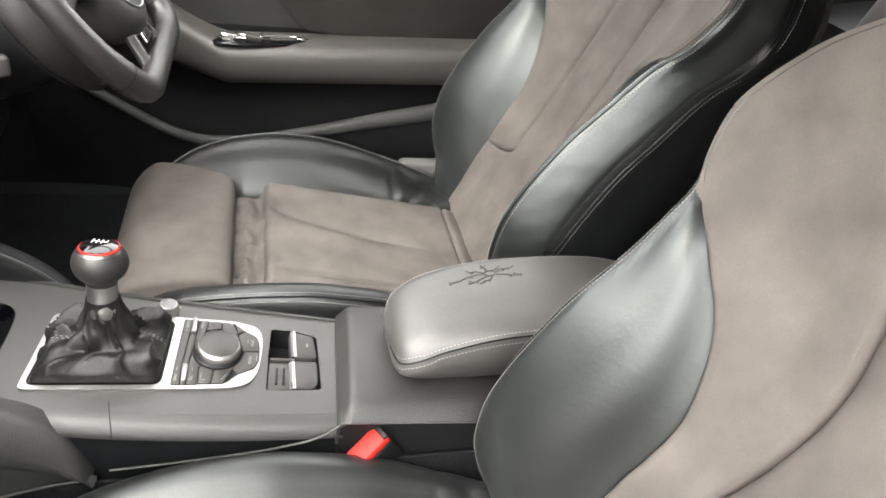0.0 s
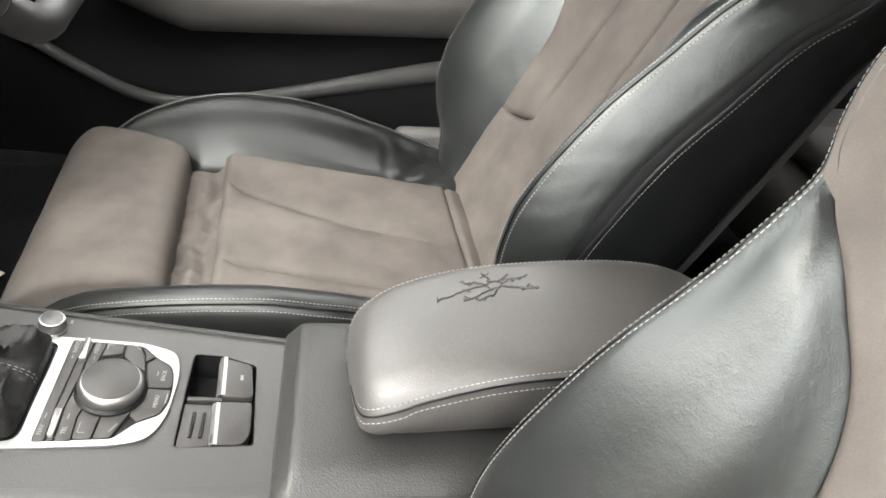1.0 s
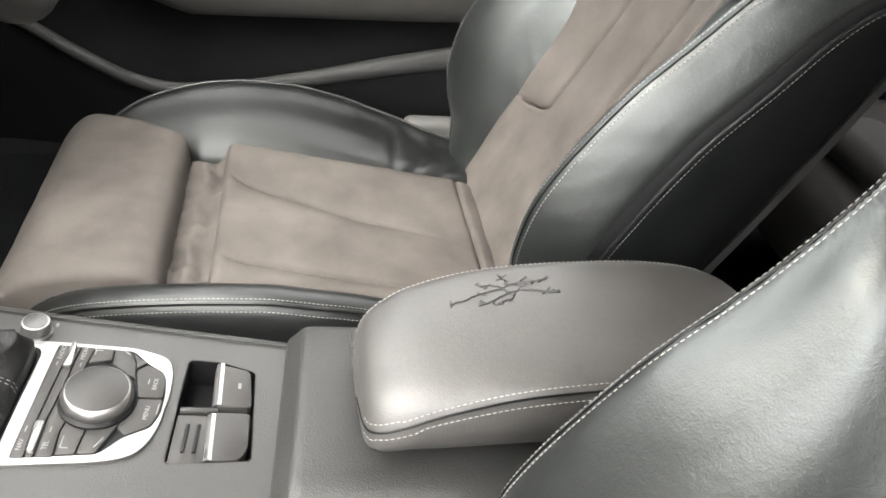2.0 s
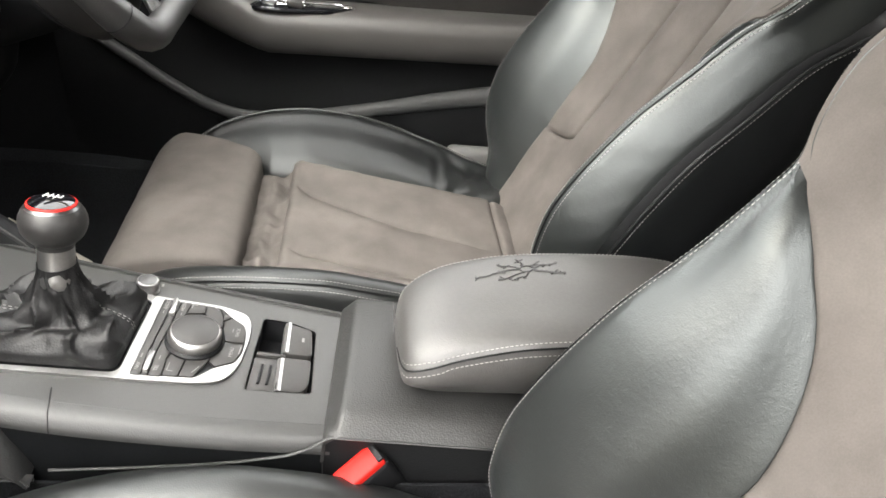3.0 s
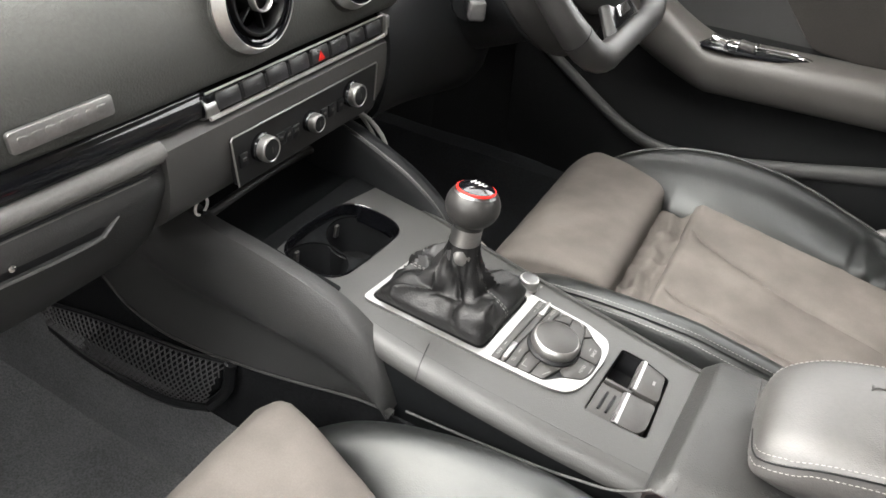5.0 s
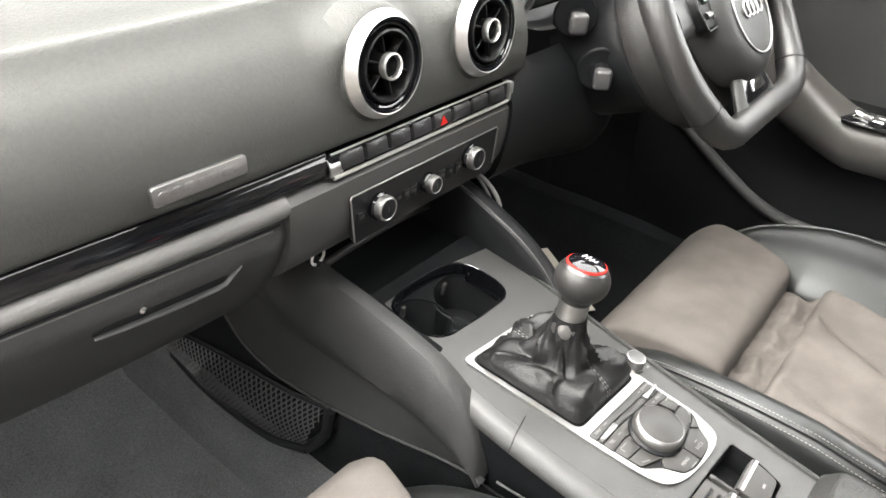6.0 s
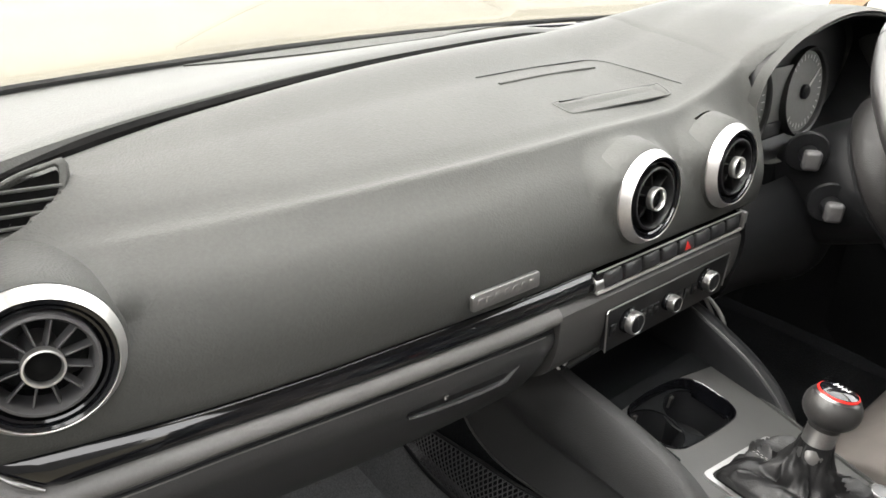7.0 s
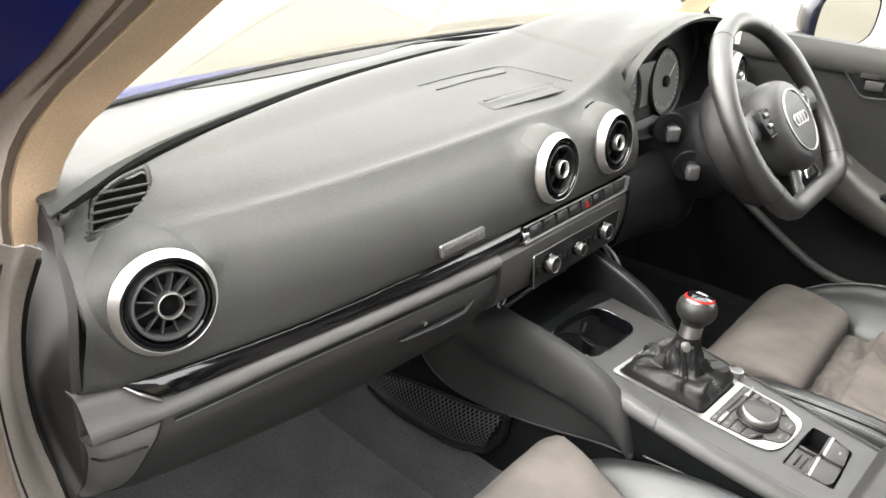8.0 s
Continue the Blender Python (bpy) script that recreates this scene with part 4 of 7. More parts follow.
def vent(at, yaw, tilt, blades, grey):
    """A round turbine vent: humped surround, aluminium ring, gloss ring, spokes and hub."""
    m = pose(at[0] + 0.8, at[1], at[2] - 0.5, 0, 90 - tilt, 0)
    m = Matrix.Translation(m.translation) @ pose(0, 0, 0, 0, 0, yaw) @ pose(0, 0, 0, 0, 90 - tilt, 0)
    collar = [(0.0635, -0.096), (0.0605, -0.064), (0.0572, -0.036), (0.0542, -0.016)] if blades > 6 else [(0.0590, -0.034), (0.0565, -0.022), (0.0545, -0.014)]
    v = lathe("air_vent", collar + [(0.0514, -0.0068), (0.0495, -0.0045), (0.043, -0.0045), (0.043, -0.05)], m, SOFT, dash, "round dash vent with aluminium ring", n=56)
    cone = [(0.0488, -0.010), (0.0490, -0.0035)]
    for k in np.linspace(0, 1, 7):
        cone += [(0.0491 - 0.0052 * k, -0.0022 + 0.0086 * k), (0.0487 - 0.0052 * k, -0.0016 + 0.0086 * k)]
    lathe("ring", cone + [(0.0431, 0.0077), (0.0427, 0.0075), (0.0424, 0.004), (0.0424, -0.02)], m, RING, v, "ribbed satin aluminium ring", n=64)
    lathe("gloss_ring", [(0.0426, 0.0060), (0.0420, 0.0071), (0.0398, 0.0066), (0.0386, 0.0036), (0.0378, 0.0046), (0.0362, 0.0040), (0.0346, -0.008), (0.0340, -0.04)], m, GLOSS, v, "gloss black inner ring", n=56)
    lathe("rotor_ring", [(0.0334, -0.014), (0.0333, 0.0040), (0.0326, 0.0064), (0.0308, 0.0068), (0.0292, 0.0040), (0.0286, -0.004), (0.0284, -0.016)], m, grey, v, n=56)
    lathe("well", [(0.0345, -0.046), (0.0, -0.046), (0.0, -0.048), (0.0345, -0.048)], m, BLACK, v, n=24)
    for i in range(blades):
        b = m @ pose(0, 0, 0, 0, 0, 360 * i / blades + 10) @ pose(0.0200, 0, -0.002, 10, 0, 0)
        rbox("blade", (0.0200, 0.0014, 0.009), (0, 0, 0), 0.0005, grey, v, m=b, seg=1)
    lathe("hub_body", [(0.0120, -0.03), (0.0122, 0.004)], m, grey, v, n=32)
    lathe("hub_ring", [(0.0122, 0.003), (0.0126, 0.0085), (0.0121, 0.0104), (0.0110, 0.0106), (0.0103, 0.0092), (0.0101, 0.004)], m, RING, v, "bright hub ring", n=36)
    lathe("hub", [(0.0102, 0.0050), (0.0075, 0.0056), (0.0045, 0.0078), (0.0020, 0.0084), (0.0, 0.0085)], m, SHADE_BLACK, v, n=24)
    return v


for at, yaw, tilt, blades in zip(VENTS, (-6, 0, 0, 6), (8, 6, 6, 8), (12, 6, 6, 12)):
    vent(at, yaw, tilt, blades, VENT_GREY if blades > 6 else VENT_BLACK)


# gloss strip under the dash face, with a lip below it
STACK = material("satin_stack_plastic", (0.036, 0.0352, 0.0342), 0.45, grain=(350, 0.06), stain=(5, 0.12), bump=(("cells", 900, 0.10),), spec=0.45)


def strip_row(y, pts):
    f = dash_shift(y)
    return [(x + f, y, z + low_lift(y, z)) for x, z in pts]


prof = curve_through([(-0.582, 0.5735), (-0.5645, 0.571), (-0.5595, 0.562), (-0.5600, 0.549), (-0.575, 0.543)], 12)


def strip_left(z):
    return -0.684 + max(0.0, min(1.0, (0.5715 - z) / 0.0225)) * 0.028


rows = []
for u in np.linspace(0, 1, 46):
    rows.append([strip_row(strip_left(z) + (-0.152 - strip_left(z)) * u, [(x - (0.004 if u == 0 else 0), z)])[0] for x, z in prof])
part("gloss_strip", D(sheet(rows, thick=0.003)), GLOSS, dash, "piano black trim strip")
part("strip_end", D(sheet([strip_row(y, curve_through([(-0.578, 0.5675), (-0.560, 0.565), (-0.5545, 0.557), (-0.557, 0.547), (-0.573, 0.5425)], 10)) for y in np.linspace(-0.154, -0.138, 6)], thick=0.002)), CHROME, dash, "chrome end piece")
tip = [strip_row(strip_left(z), [(x, z)])[0] for x, z in curve_through([(-0.566, 0.5700), (-0.5600, 0.562), (-0.5590, 0.555), (-0.5595, 0.5488)], 14)]
part("strip_tip", D(tube_bm(tip, [0.0008 + 0.0011 * math.sin(math.pi * min(0.8, k / 13)) for k in range(14)], 8)), CHROME, dash, "chrome tip of the trim strip")


def lip_row(y):
    """The lip below the strip, which broadens up to the dash face beyond the strip's end."""
    k = max(0.0, min(1.0, (-0.660 - y) / 0.022))
    k = k * k * (3 - 2 * k)
    return strip_row(y, curve_through([(-0.590, 0.549 + 0.021 * k), (-0.5640 - 0.006 * k, 0.5480 + 0.021 * k), (-0.5550 - 0.005 * k, 0.5405 + 0.012 * k), (-0.5528, 0.533), (-0.5555, 0.5225), (-0.576, 0.5185)], 16))


LIP = material("satin_lip_plastic", (0.095, 0.093, 0.090), 0.45, grain=(350, 0.06), stain=(5, 0.12), bump=(("cells", 900, 0.10),), spec=0.45)
ys = np.linspace(-0.720, -0.204, 60)
part("lower_lip", D(sheet([lip_row(y) for y in ys], thick=0.004)), LIP, dash, "satin grey lip below the trim strip")

# glove box
glove = thing("glove_box", "closed dark plastic glove box with recessed handle", "glove box", at=(-0.6, -0.45, 0.4))


def G(bm):
    bmesh.ops.translate(bm, vec=(0.6, 0.45, -0.4), verts=bm.verts[:])
    return bm


# pale colour for the highlight drawn along the lid's edge
EDGE_HIGHLIGHT = material("edge_highlight", (0.13, 0.128, 0.124), 0.5, grain=(300, 0.1), stain=(20, 0.2))
GLOVE_GREY = material("grained_glove_box_plastic", (0.024, 0.0242, 0.0242), 0.52, grain=(350, 0.08), stain=(6, 0.1), bump=(("cells", 700, 0.12),), spec=0.4)
GLOVE = curve_through([(-0.575, 0.517), (-0.561, 0.514), (-0.560, 0.505), (-0.570, 0.480), (-0.594, 0.440), (-0.635, 0.402), (-0.70, 0.372), (-0.80, 0.355)], 30)
def lid_edge(i):
    """The lid's side edge at the i-th place down its profile, rounded at the top and raked below."""
    k = i / 29
    return -0.666 + 0.020 * math.exp(-i / 1.2) - 0.052 * max(0, k - 0.06) ** 0.85


rows = []
for u in np.linspace(0, 1, 34):
    row = []
    for i, (x, z) in enumerate(GLOVE):
        y = lid_edge(i) + (-0.206 - lid_edge(i)) * u
        row.append((x + dash_shift(y) - (0.004 if u in (0, 1) else 0), y, z + low_lift(y, z)))
    rows.append(row)
part("glove_lid", G(sheet(rows, thick=0.006)), GLOVE_GREY, glove, "dark grained glove box lid")
rows = []
for u in np.linspace(0, 1, 8):
    row = []
    for i, (x, z) in enumerate(GLOVE):
        y = -0.720 + (min(lid_edge(i), -0.640) - 0.003 + 0.720) * u
        row.append((x + 0.003 + dash_shift(y) - 0.014 * (1 - u) ** 6, y, z + low_lift(y, z)))
    rows.append(row)
part("cover_gap", G(tube_bm(curve_through([(-0.556 + dash_shift(y) - 0.012 * max(0.0, (-0.706 - y) / 0.014) ** 3, y, 0.4965 + 0.10 * (y + 0.70) ** 2) for y in np.linspace(-0.7195, -0.676, 8)], 16), 0.0011, 6)), BLACK, glove, "joint across the end piece")
part("side_cover", G(sheet(rows, thick=0.006)), LIP, glove, "satin grey end piece beside the lid")
rows, blade = [], []
for k in np.linspace(0, 1, 16):
    y = -0.386 + 0.128 * k
    f = dash_shift(y)
    w = math.sin(math.pi * min(0.5, 0.05 + 0.5 * k)) * math.sin(math.pi * min(0.5, 0.04 + (1 - k) * 2))
    zb = 0.4985 - 0.0060 * k + 0.012 * max(0.0, k - 0.86) / 0.14
    rows.append([(-0.5570 + f, y, zb + 0.003 + 0.0125 * w), (-0.5578 + f, y, zb + 0.002 + 0.007 * w), (-0.5590 + f, y, zb)])
    v = math.sin(math.pi * (0.06 + 0.90 * k)) ** 0.5
    blade.append([(-0.5610 + f, y, zb + 0.0010), (-0.5550 - 0.003 * (1 - v) + f, y, zb + 0.0008), (-0.5535 - 0.003 * (1 - v) + f, y, zb - 0.0012 * v), (-0.5615 + f, y, zb - 0.0050 * v)])
part("lid_gap", G(tube_bm([(x + 0.0012 + dash_shift(lid_edge(i)), lid_edge(i) - 0.0014, z + low_lift(lid_edge(i), z)) for i, (x, z) in enumerate(GLOVE)], 0.0018, 6)), BLACK, glove)
# a black sheet just proud of the lid stands in for the recess's shade
part("handle_recess", G(sheet(rows, thick=0.003)), BLACK, glove, "shadowed handle recess")
part("handle", G(sheet(blade, thick=0.0015)), PLASTIC, glove, "glove box handle blade")
# the lid edge's highlight is laid on as a thin pale bead
part("lid_highlight", G(tube_bm([strip_row(y, [(-0.5568, 0.5126)])[0] for y in np.linspace(-0.648, -0.222, 30)], 0.0009, 6)), EDGE_HIGHLIGHT, glove, "highlight along the lid's top edge, as a pale bead")
part("lid_groove", G(tube_bm([strip_row(y, [(-0.5562, 0.5158)])[0] for y in np.linspace(-0.650, -0.215, 30)], 0.0015, 6)), BLACK, glove)
lathe("lock", [(0.003, -0.004), (0.003, 0.001), (0.002, 0.0016), (0, 0.0016)], pose(-0.5590 + 0.6, -0.348 + 0.45, 0.507 - 0.4, 0, 90, 0), BRIGHT, glove, "small chrome lock", n=20)

# end cap towards the open door
END_GREY = material("end_cover_grey", (0.036, 0.0355, 0.036), 0.6, grain=(300, 0.08), stain=(6, 0.12), bump=(("cells", 700, 0.12),), spec=0.4)
rows = []
for z, x1, x2 in ((0.735, -0.70, -0.80), (0.70, -0.665, -0.80), (0.64, -0.632, -0.80), (0.585, -0.626, -0.80), (0.55, -0.620, -0.79), (0.50, -0.628, -0.79), (0.44, -0.650, -0.78), (0.38, -0.70, -0.78), (0.35, -0.76, -0.78)):
    e = dash_end(z)
    rows.append([(x1 - 0.024, e + 0.004, z), (x1 - 0.028, e - 0.003, z), (x1 - 0.05, e - 0.006, z), ((x1 + x2) / 2 - 0.02, e - 0.008, z), (x2 - 0.02, e - 0.008, z)])
part("end_cap", D(sheet(rows, thick=0.008)), END_GREY, dash, "dark end cover of the dashboard")

# model badge: a chrome plate with illegible raised marks
badge = thing("model_badge", "small brushed chrome badge on the dash face", "badge", at=(-0.556, -0.287, 0.597))
bmat = Matrix(((0, 0, 1, 0), (1, 0, 0, 0), (0, 1, 0, 0), (0, 0, 0, 1))) @ pose(0, 0, 0, 0, 0, 0)
bmat = pose(0, 0, 0, 0, -4, 0) @ bmat
slab("plate", rounded(0.083, 0.0155, 0.003), bmat @ Matrix.Translation((0, 0, 0.004)), 0.004, 0.0008, CHROME, badge)
for i, w in enumerate((0.008, 0.008, 0.008, 0.006, 0.006, 0.006, 0.008)):
    slab("raised_mark", rounded(w, 0.0065, 0.0025), bmat @ Matrix.Translation((-0.032 + i * 0.0105, 0, 0.0044)), 0.002, 0.0002, CHROME, badge)

# centre stack: switch row, climate panel
stack = thing("centre_stack", "centre stack with switch row and climate knobs", "control panel", at=(-0.56, -0.01, 0.45))


def S(bm):
    bmesh.ops.translate(bm, vec=(0.56, 0.01, -0.45), verts=bm.verts[:])
    return bm


prof = curve_through([(-0.590, 0.547), (-0.5640, 0.5455), (-0.5545, 0.5405), (-0.5528, 0.525), (-0.556, 0.490), (-0.562, 0.472), (-0.585, 0.452), (-0.63, 0.435), (-0.66, 0.41)], 30)
rows = []
for y in np.linspace(-0.2065, 0.150, 30):
    e = max(0, (y + 0.009 - 0.145) / 0.014)
    rows.append([(x - 0.02 * e * e, y, z) for x, z in prof])
part("stack_body", S(sheet(rows, thick=0.01)), STACK, stack, "satin dark plastic stack")
part("switch_bed", S(rbox_bm((0.030, 0.286, 0.023), (-0.572, -0.010, 0.558), 0.003)), GLOSS, stack)
BEAD = material("satin_bead_metal", (0.42, 0.41, 0.40), 0.42, metal=0.45, grain=(300, 0.08))
part("upper_bead", S(tube_bm([(-0.559, y, 0.5700) for y in (-0.150, 0.0, 0.132)], 0.0011, 6)), BEAD, stack, "thin chrome bead")
part("lower_bead", S(tube_bm([(-0.5555, y, 0.5475) for y in (-0.150, 0.0, 0.132)], 0.0022, 6)), BEAD, stack, "thin chrome bead")
SWITCH = material("satin_switch_grey", (0.014, 0.014, 0.015), 0.36, grain=(300, 0.08), stain=(30, 0.15), spec=0.6)
for i in range(8):
    y = -0.126 + i * 0.0335
    key = part("switch", S(rbox_bm((0.018, 0.0300, 0.0165), (0, 0, 0), 0.003, m=pose(-0.5625, y, 0.5590, 0, -12, 0))), SWITCH, stack, "red-lettered hazard switch" if i == 4 else "")
    if i:
        part("divider", S(rbox_bm((0.0150, 0.0007, 0.0120), (0, 0, 0), 0.0004, m=pose(-0.5618, y - 0.01675, 0.5585, 0, -12, 0))), SWITCH, stack, "thin divider between switches")
    if i == 4:
        bm = slab_bm([(-0.0055, -0.0045), (0.0055, -0.0045), (0, 0.0050)], pose(-0.5528, y, 0.5600, 0, -12, 0) @ Matrix(((0, 0, 1, 0), (1, 0, 0, 0), (0, 1, 0, 0), (0, 0, 0, 1))), 0.001)
        part("hazard_triangle", S(bm), RED, key, "bright red warning triangle")
    else:
        part("mark", S(rbox_bm((0.0006, 0.008, 0.0012), (-0.5532, y, 0.5605), 0.0002)), GREY_KEY, key)
part("end_trim", S(rbox_bm((0.016, 0.008, 0.024), (-0.5605, 0.136, 0.5585), 0.003)), CHROME, stack, "chrome end piece")

cpose = pose(-0.5525, 0, 0, 0, 4, 0)
yz = Matrix(((0, 0, 1, 0), (1, 0, 0, 0), (0, 1, 0, 0), (0, 0, 0, 1)))
panel = round_corners([(-0.134, 0.523), (0.108, 0.523), (0.104, 0.470), (-0.129, 0.470)], 0.004)
part("climate_panel", S(slab_bm(panel, Matrix.Translation((-0.5505, 0, 0)) @ yz, 0.006)), VENT_BLACK, stack, "black climate panel")
frame_line = [(-0.5495, y, z) for y, z in ((-0.1295, 0.471), (-0.1348, 0.521), (-0.1325, 0.5238), (0.1065, 0.5238), (0.1088, 0.521), (0.1045, 0.478))]
part("climate_frame", S(tube_bm(frame_line, 0.0010, 6)), CHROME, stack, "thin satin frame round the climate panel")
for y, z, r in ((-0.095, 0.500, 0.0130), (-0.019, 0.498, 0.0100), (0.056, 0.503, 0.0130)):
    m = Matrix.Translation((0.56, 0.01, -0.45)) @ pose(-0.5505, y, z, 0, 88, 0)
    lathe("knob_base", [(r * 1.12, -0.002), (r * 1.12, 0.004), (r, 0.006)], m, GLOSS, stack, n=32)
    knob = lathe("climate_knob", [(r, 0.0), (r, 0.012), (r * 0.96, 0.0140), (r * 0.88, 0.0148), (r * 0.80, 0.0140)], m, CHROME, stack, "ribbed aluminium climate knob", n=36)
    lathe("cap", [(r * 0.84, 0.010), (r * 0.84, 0.0140), (r * 0.7, 0.0145), (0, 0.0148)], m, BLACK, knob, "gloss black knob face", n=28)
    part("mark", rbox_bm((0.0060, 0.0012, 0.0004), r=0, m=m @ pose(0, 0, 0.0150)), GREY_KEY, knob)
for y, w in ((-0.066, 0.007), (-0.054, 0.007), (-0.042, 0.009), (0.006, 0.007), (0.020, 0.007), (0.036, 0.007), (-0.120, 0.008)):
    key = part("climate_key", S(rbox_bm((0.003, 0.0115, 0.014), (-0.5500, y, 0.496), 0.001)), BLACK, stack)
    part("mark", S(rbox_bm((0.0006, w * 0.7, 0.0035), (-0.5482, y, 0.497), 0.0003)), GREY_KEY, key)

# right-hand lower dash and knee panel
rows = []
for y in np.linspace(0.135, 0.730, 26):
    f = dash_shift(y)
    e = math.exp(-(((y - 0.365) / 0.11) ** 2))
    c = [(-0.585 + f, 0.570), (-0.565 + f, 0.562), (-0.556 + f + 0.02 * e, 0.535), (-0.560 + f + 0.03 * e, 0.49), (-0.575 + f + 0.03 * e, 0.445 - 0.02 * e), (-0.62 + f, 0.415), (-0.74 + f, 0.40)]
    rows.append([(x, y, z) for x, z in curve_through(c, 20)])
part("knee_panel", D(sheet(rows, thick=0.008)), BLACK, dash, "dark knee panel under the column")

# instrument binnacle
binn = thing("instrument_cluster", "instrument cluster under a grained hood", "instruments", at=(-0.62, 0.37, 0.66))


def I(bm):
    bmesh.ops.translate(bm, vec=(0.62, -0.37, -0.66), verts=bm.verts[:])
    return bm


HOOD = [(0.170, 0.650), (0.163, 0.690), (0.168, 0.734), (0.200, 0.7605), (0.260, 0.7835), (0.365, 0.795), (0.470, 0.784), (0.540, 0.763), (0.572, 0.731), (0.580, 0.690), (0.573, 0.650)]
h = curve_through(HOOD, 40)
low = curve_through([(0.173, 0.648), (0.195, 0.622), (0.245, 0.600), (0.365, 0.590), (0.490, 0.600), (0.545, 0.622), (0.572, 0.648)], 30)
ringline = np.vstack([h, low[::-1][1:-1]])
rows = []
for dx, wide, tall, dz in ((-0.24, 1.36, 1.0, -0.080), (-0.19, 1.30, 1.04, -0.050), (-0.12, 1.20, 1.05, -0.022), (-0.05, 1.09, 1.03, -0.003), (-0.012, 1.025, 1.015, 0.001), (0.0, 1.0, 1.0, 0.0), (-0.005, 0.98, 0.98, -0.001), (-0.012, 0.972, 0.972, -0.001), (-0.04, 0.955, 0.955, -0.002), (-0.07, 0.93, 0.93, -0.004)):
    row = []
    for y, z in ringline:
        k = (z - 0.59) / 0.2
        g = wide if y < 0.371 else 1 + (wide - 1) * 0.30
        row.append((-0.600 + dx + 0.03 * max(0, k), 0.371 + (y - 0.371) * g, 0.680 + (z - 0.680) * (tall if z > 0.68 else 1 + (tall - 1) * 0.3) + dz * max(0, k)))
    rows.append(row)
fair = []
for y in np.linspace(0.156, 0.592, 60):
    px = along(PAD_EDGE, y)[0]
    base = np.array([(-x, z - swell(x, y)) for x, _, z in dash_row(y, dent=False)[30:-1]])
    xf = -0.606 + 0.034 * smooth((y - 0.162) / 0.10) - 0.030 * smooth((y - 0.48) / 0.09)
    line = []
    for u in np.linspace(0, 1, 40):
        x = xf + (-0.975 + 0.12 * (y / 0.7) ** 2 - xf) * u
        z = float(np.interp(-x, base[:, 0], base[:, 1]))
        if x < px + 0.010:
            z0 = float(np.interp(-px - 0.010, base[:, 0], base[:, 1]))
            z = z0 + (pad_z(y, min(x, px - 0.04)) - 0.0105 - z0) * smooth((px + 0.010 - x) / 0.050)
        z += max(0.0, 0.7035 - z) * smooth((y - 0.164) / 0.036) * smooth((0.575 - y) / 0.03)
        line.append((x, y, z + swell(x, y) + 0.0008 - 0.0030 * smooth((0.172 - y) / 0.014) - 0.009 * max(0.0, 1 - u / 0.035) ** 2))
    fair.append(line)
part("hood_fairing", I(sheet(fair, thick=0.003)), SOFT, binn, "soft grained skin flowing from the dash over the instruments", sharp=70)
part("hood", I(sheet(rows[4:-2], closed=True)), SOFT, binn, "soft grained hood over the instruments")
part("hood_liner", I(sheet(rows[-3:], closed=True)), BLACK, binn, "matt black inside of the hood")
part("face", I(slab_bm([(0.371 + (y - 0.371) * 0.945, 0.685 + (z - 0.685) * 0.90) for y, z in ringline], Matrix.Translation((-0.655, 0, 0)) @ yz, 0.004)), BLACK, binn)
for y in (0.255, 0.430):
    m = Matrix.Translation((0.62, -0.37, -0.66)) @ pose(-0.648, y, 0.665, 0, 84, 0)
    dial = lathe("dial", [(0.060, 0.0), (0.060, 0.001), (0.0, 0.001)], m, DIAL, binn, "grey dial face with pale scale", n=48)
    lathe("dial_ring", [(0.0595, -0.002), (0.0625, 0.006), (0.0655, 0.008), (0.067, 0.004), (0.067, -0.004)], m, PLASTIC, dial, n=48)
    lathe("hub", [(0.011, 0.001), (0.011, 0.006), (0.008, 0.008), (0, 0.008)], m, BLACK, dial, n=24)
    rbox("needle", (0.042, 0.0022, 0.002), (0, 0, 0), 0.0006, WHITE, dial, m=m @ pose(0, 0, 0.005, 0, 0, 130) @ pose(0.024, 0, 0))
    for i in range(25):
        a = radians(-45 + 270 * i / 24)
        rbox("tick", (0.009 if i % 3 == 0 else 0.005, 0.0012, 0.0005), (0, 0, 0), 0, WHITE, dial, m=m @ pose(0, 0, 0.0016, 0, 0, math.degrees(a)) @ pose(0.052, 0, 0))
part("display", I(rbox_bm((0.004, 0.085, 0.085), (-0.650, 0.342, 0.668), 0.004)), DIAL, binn, "pale grey information display")
part("display_lower", I(rbox_bm((0.006, 0.10, 0.022), (-0.648, 0.330, 0.618), 0.004)), PLASTIC, binn)


# ---- centre console ----
TAN = 0.13
SLOPE = math.degrees(math.atan(TAN))


def panel_z(x):
    return 0.328 - TAN * (x + 0.108)


PM = pose(-0.108, 0, 0.328, 0, SLOPE, 0)


def loc(pts):
    """Plan places (x, y) on the console's sloping top, as places in its own plane."""
    c = math.cos(radians(SLOPE))
    return [((x + 0.108) / c, y) for x, y in pts]


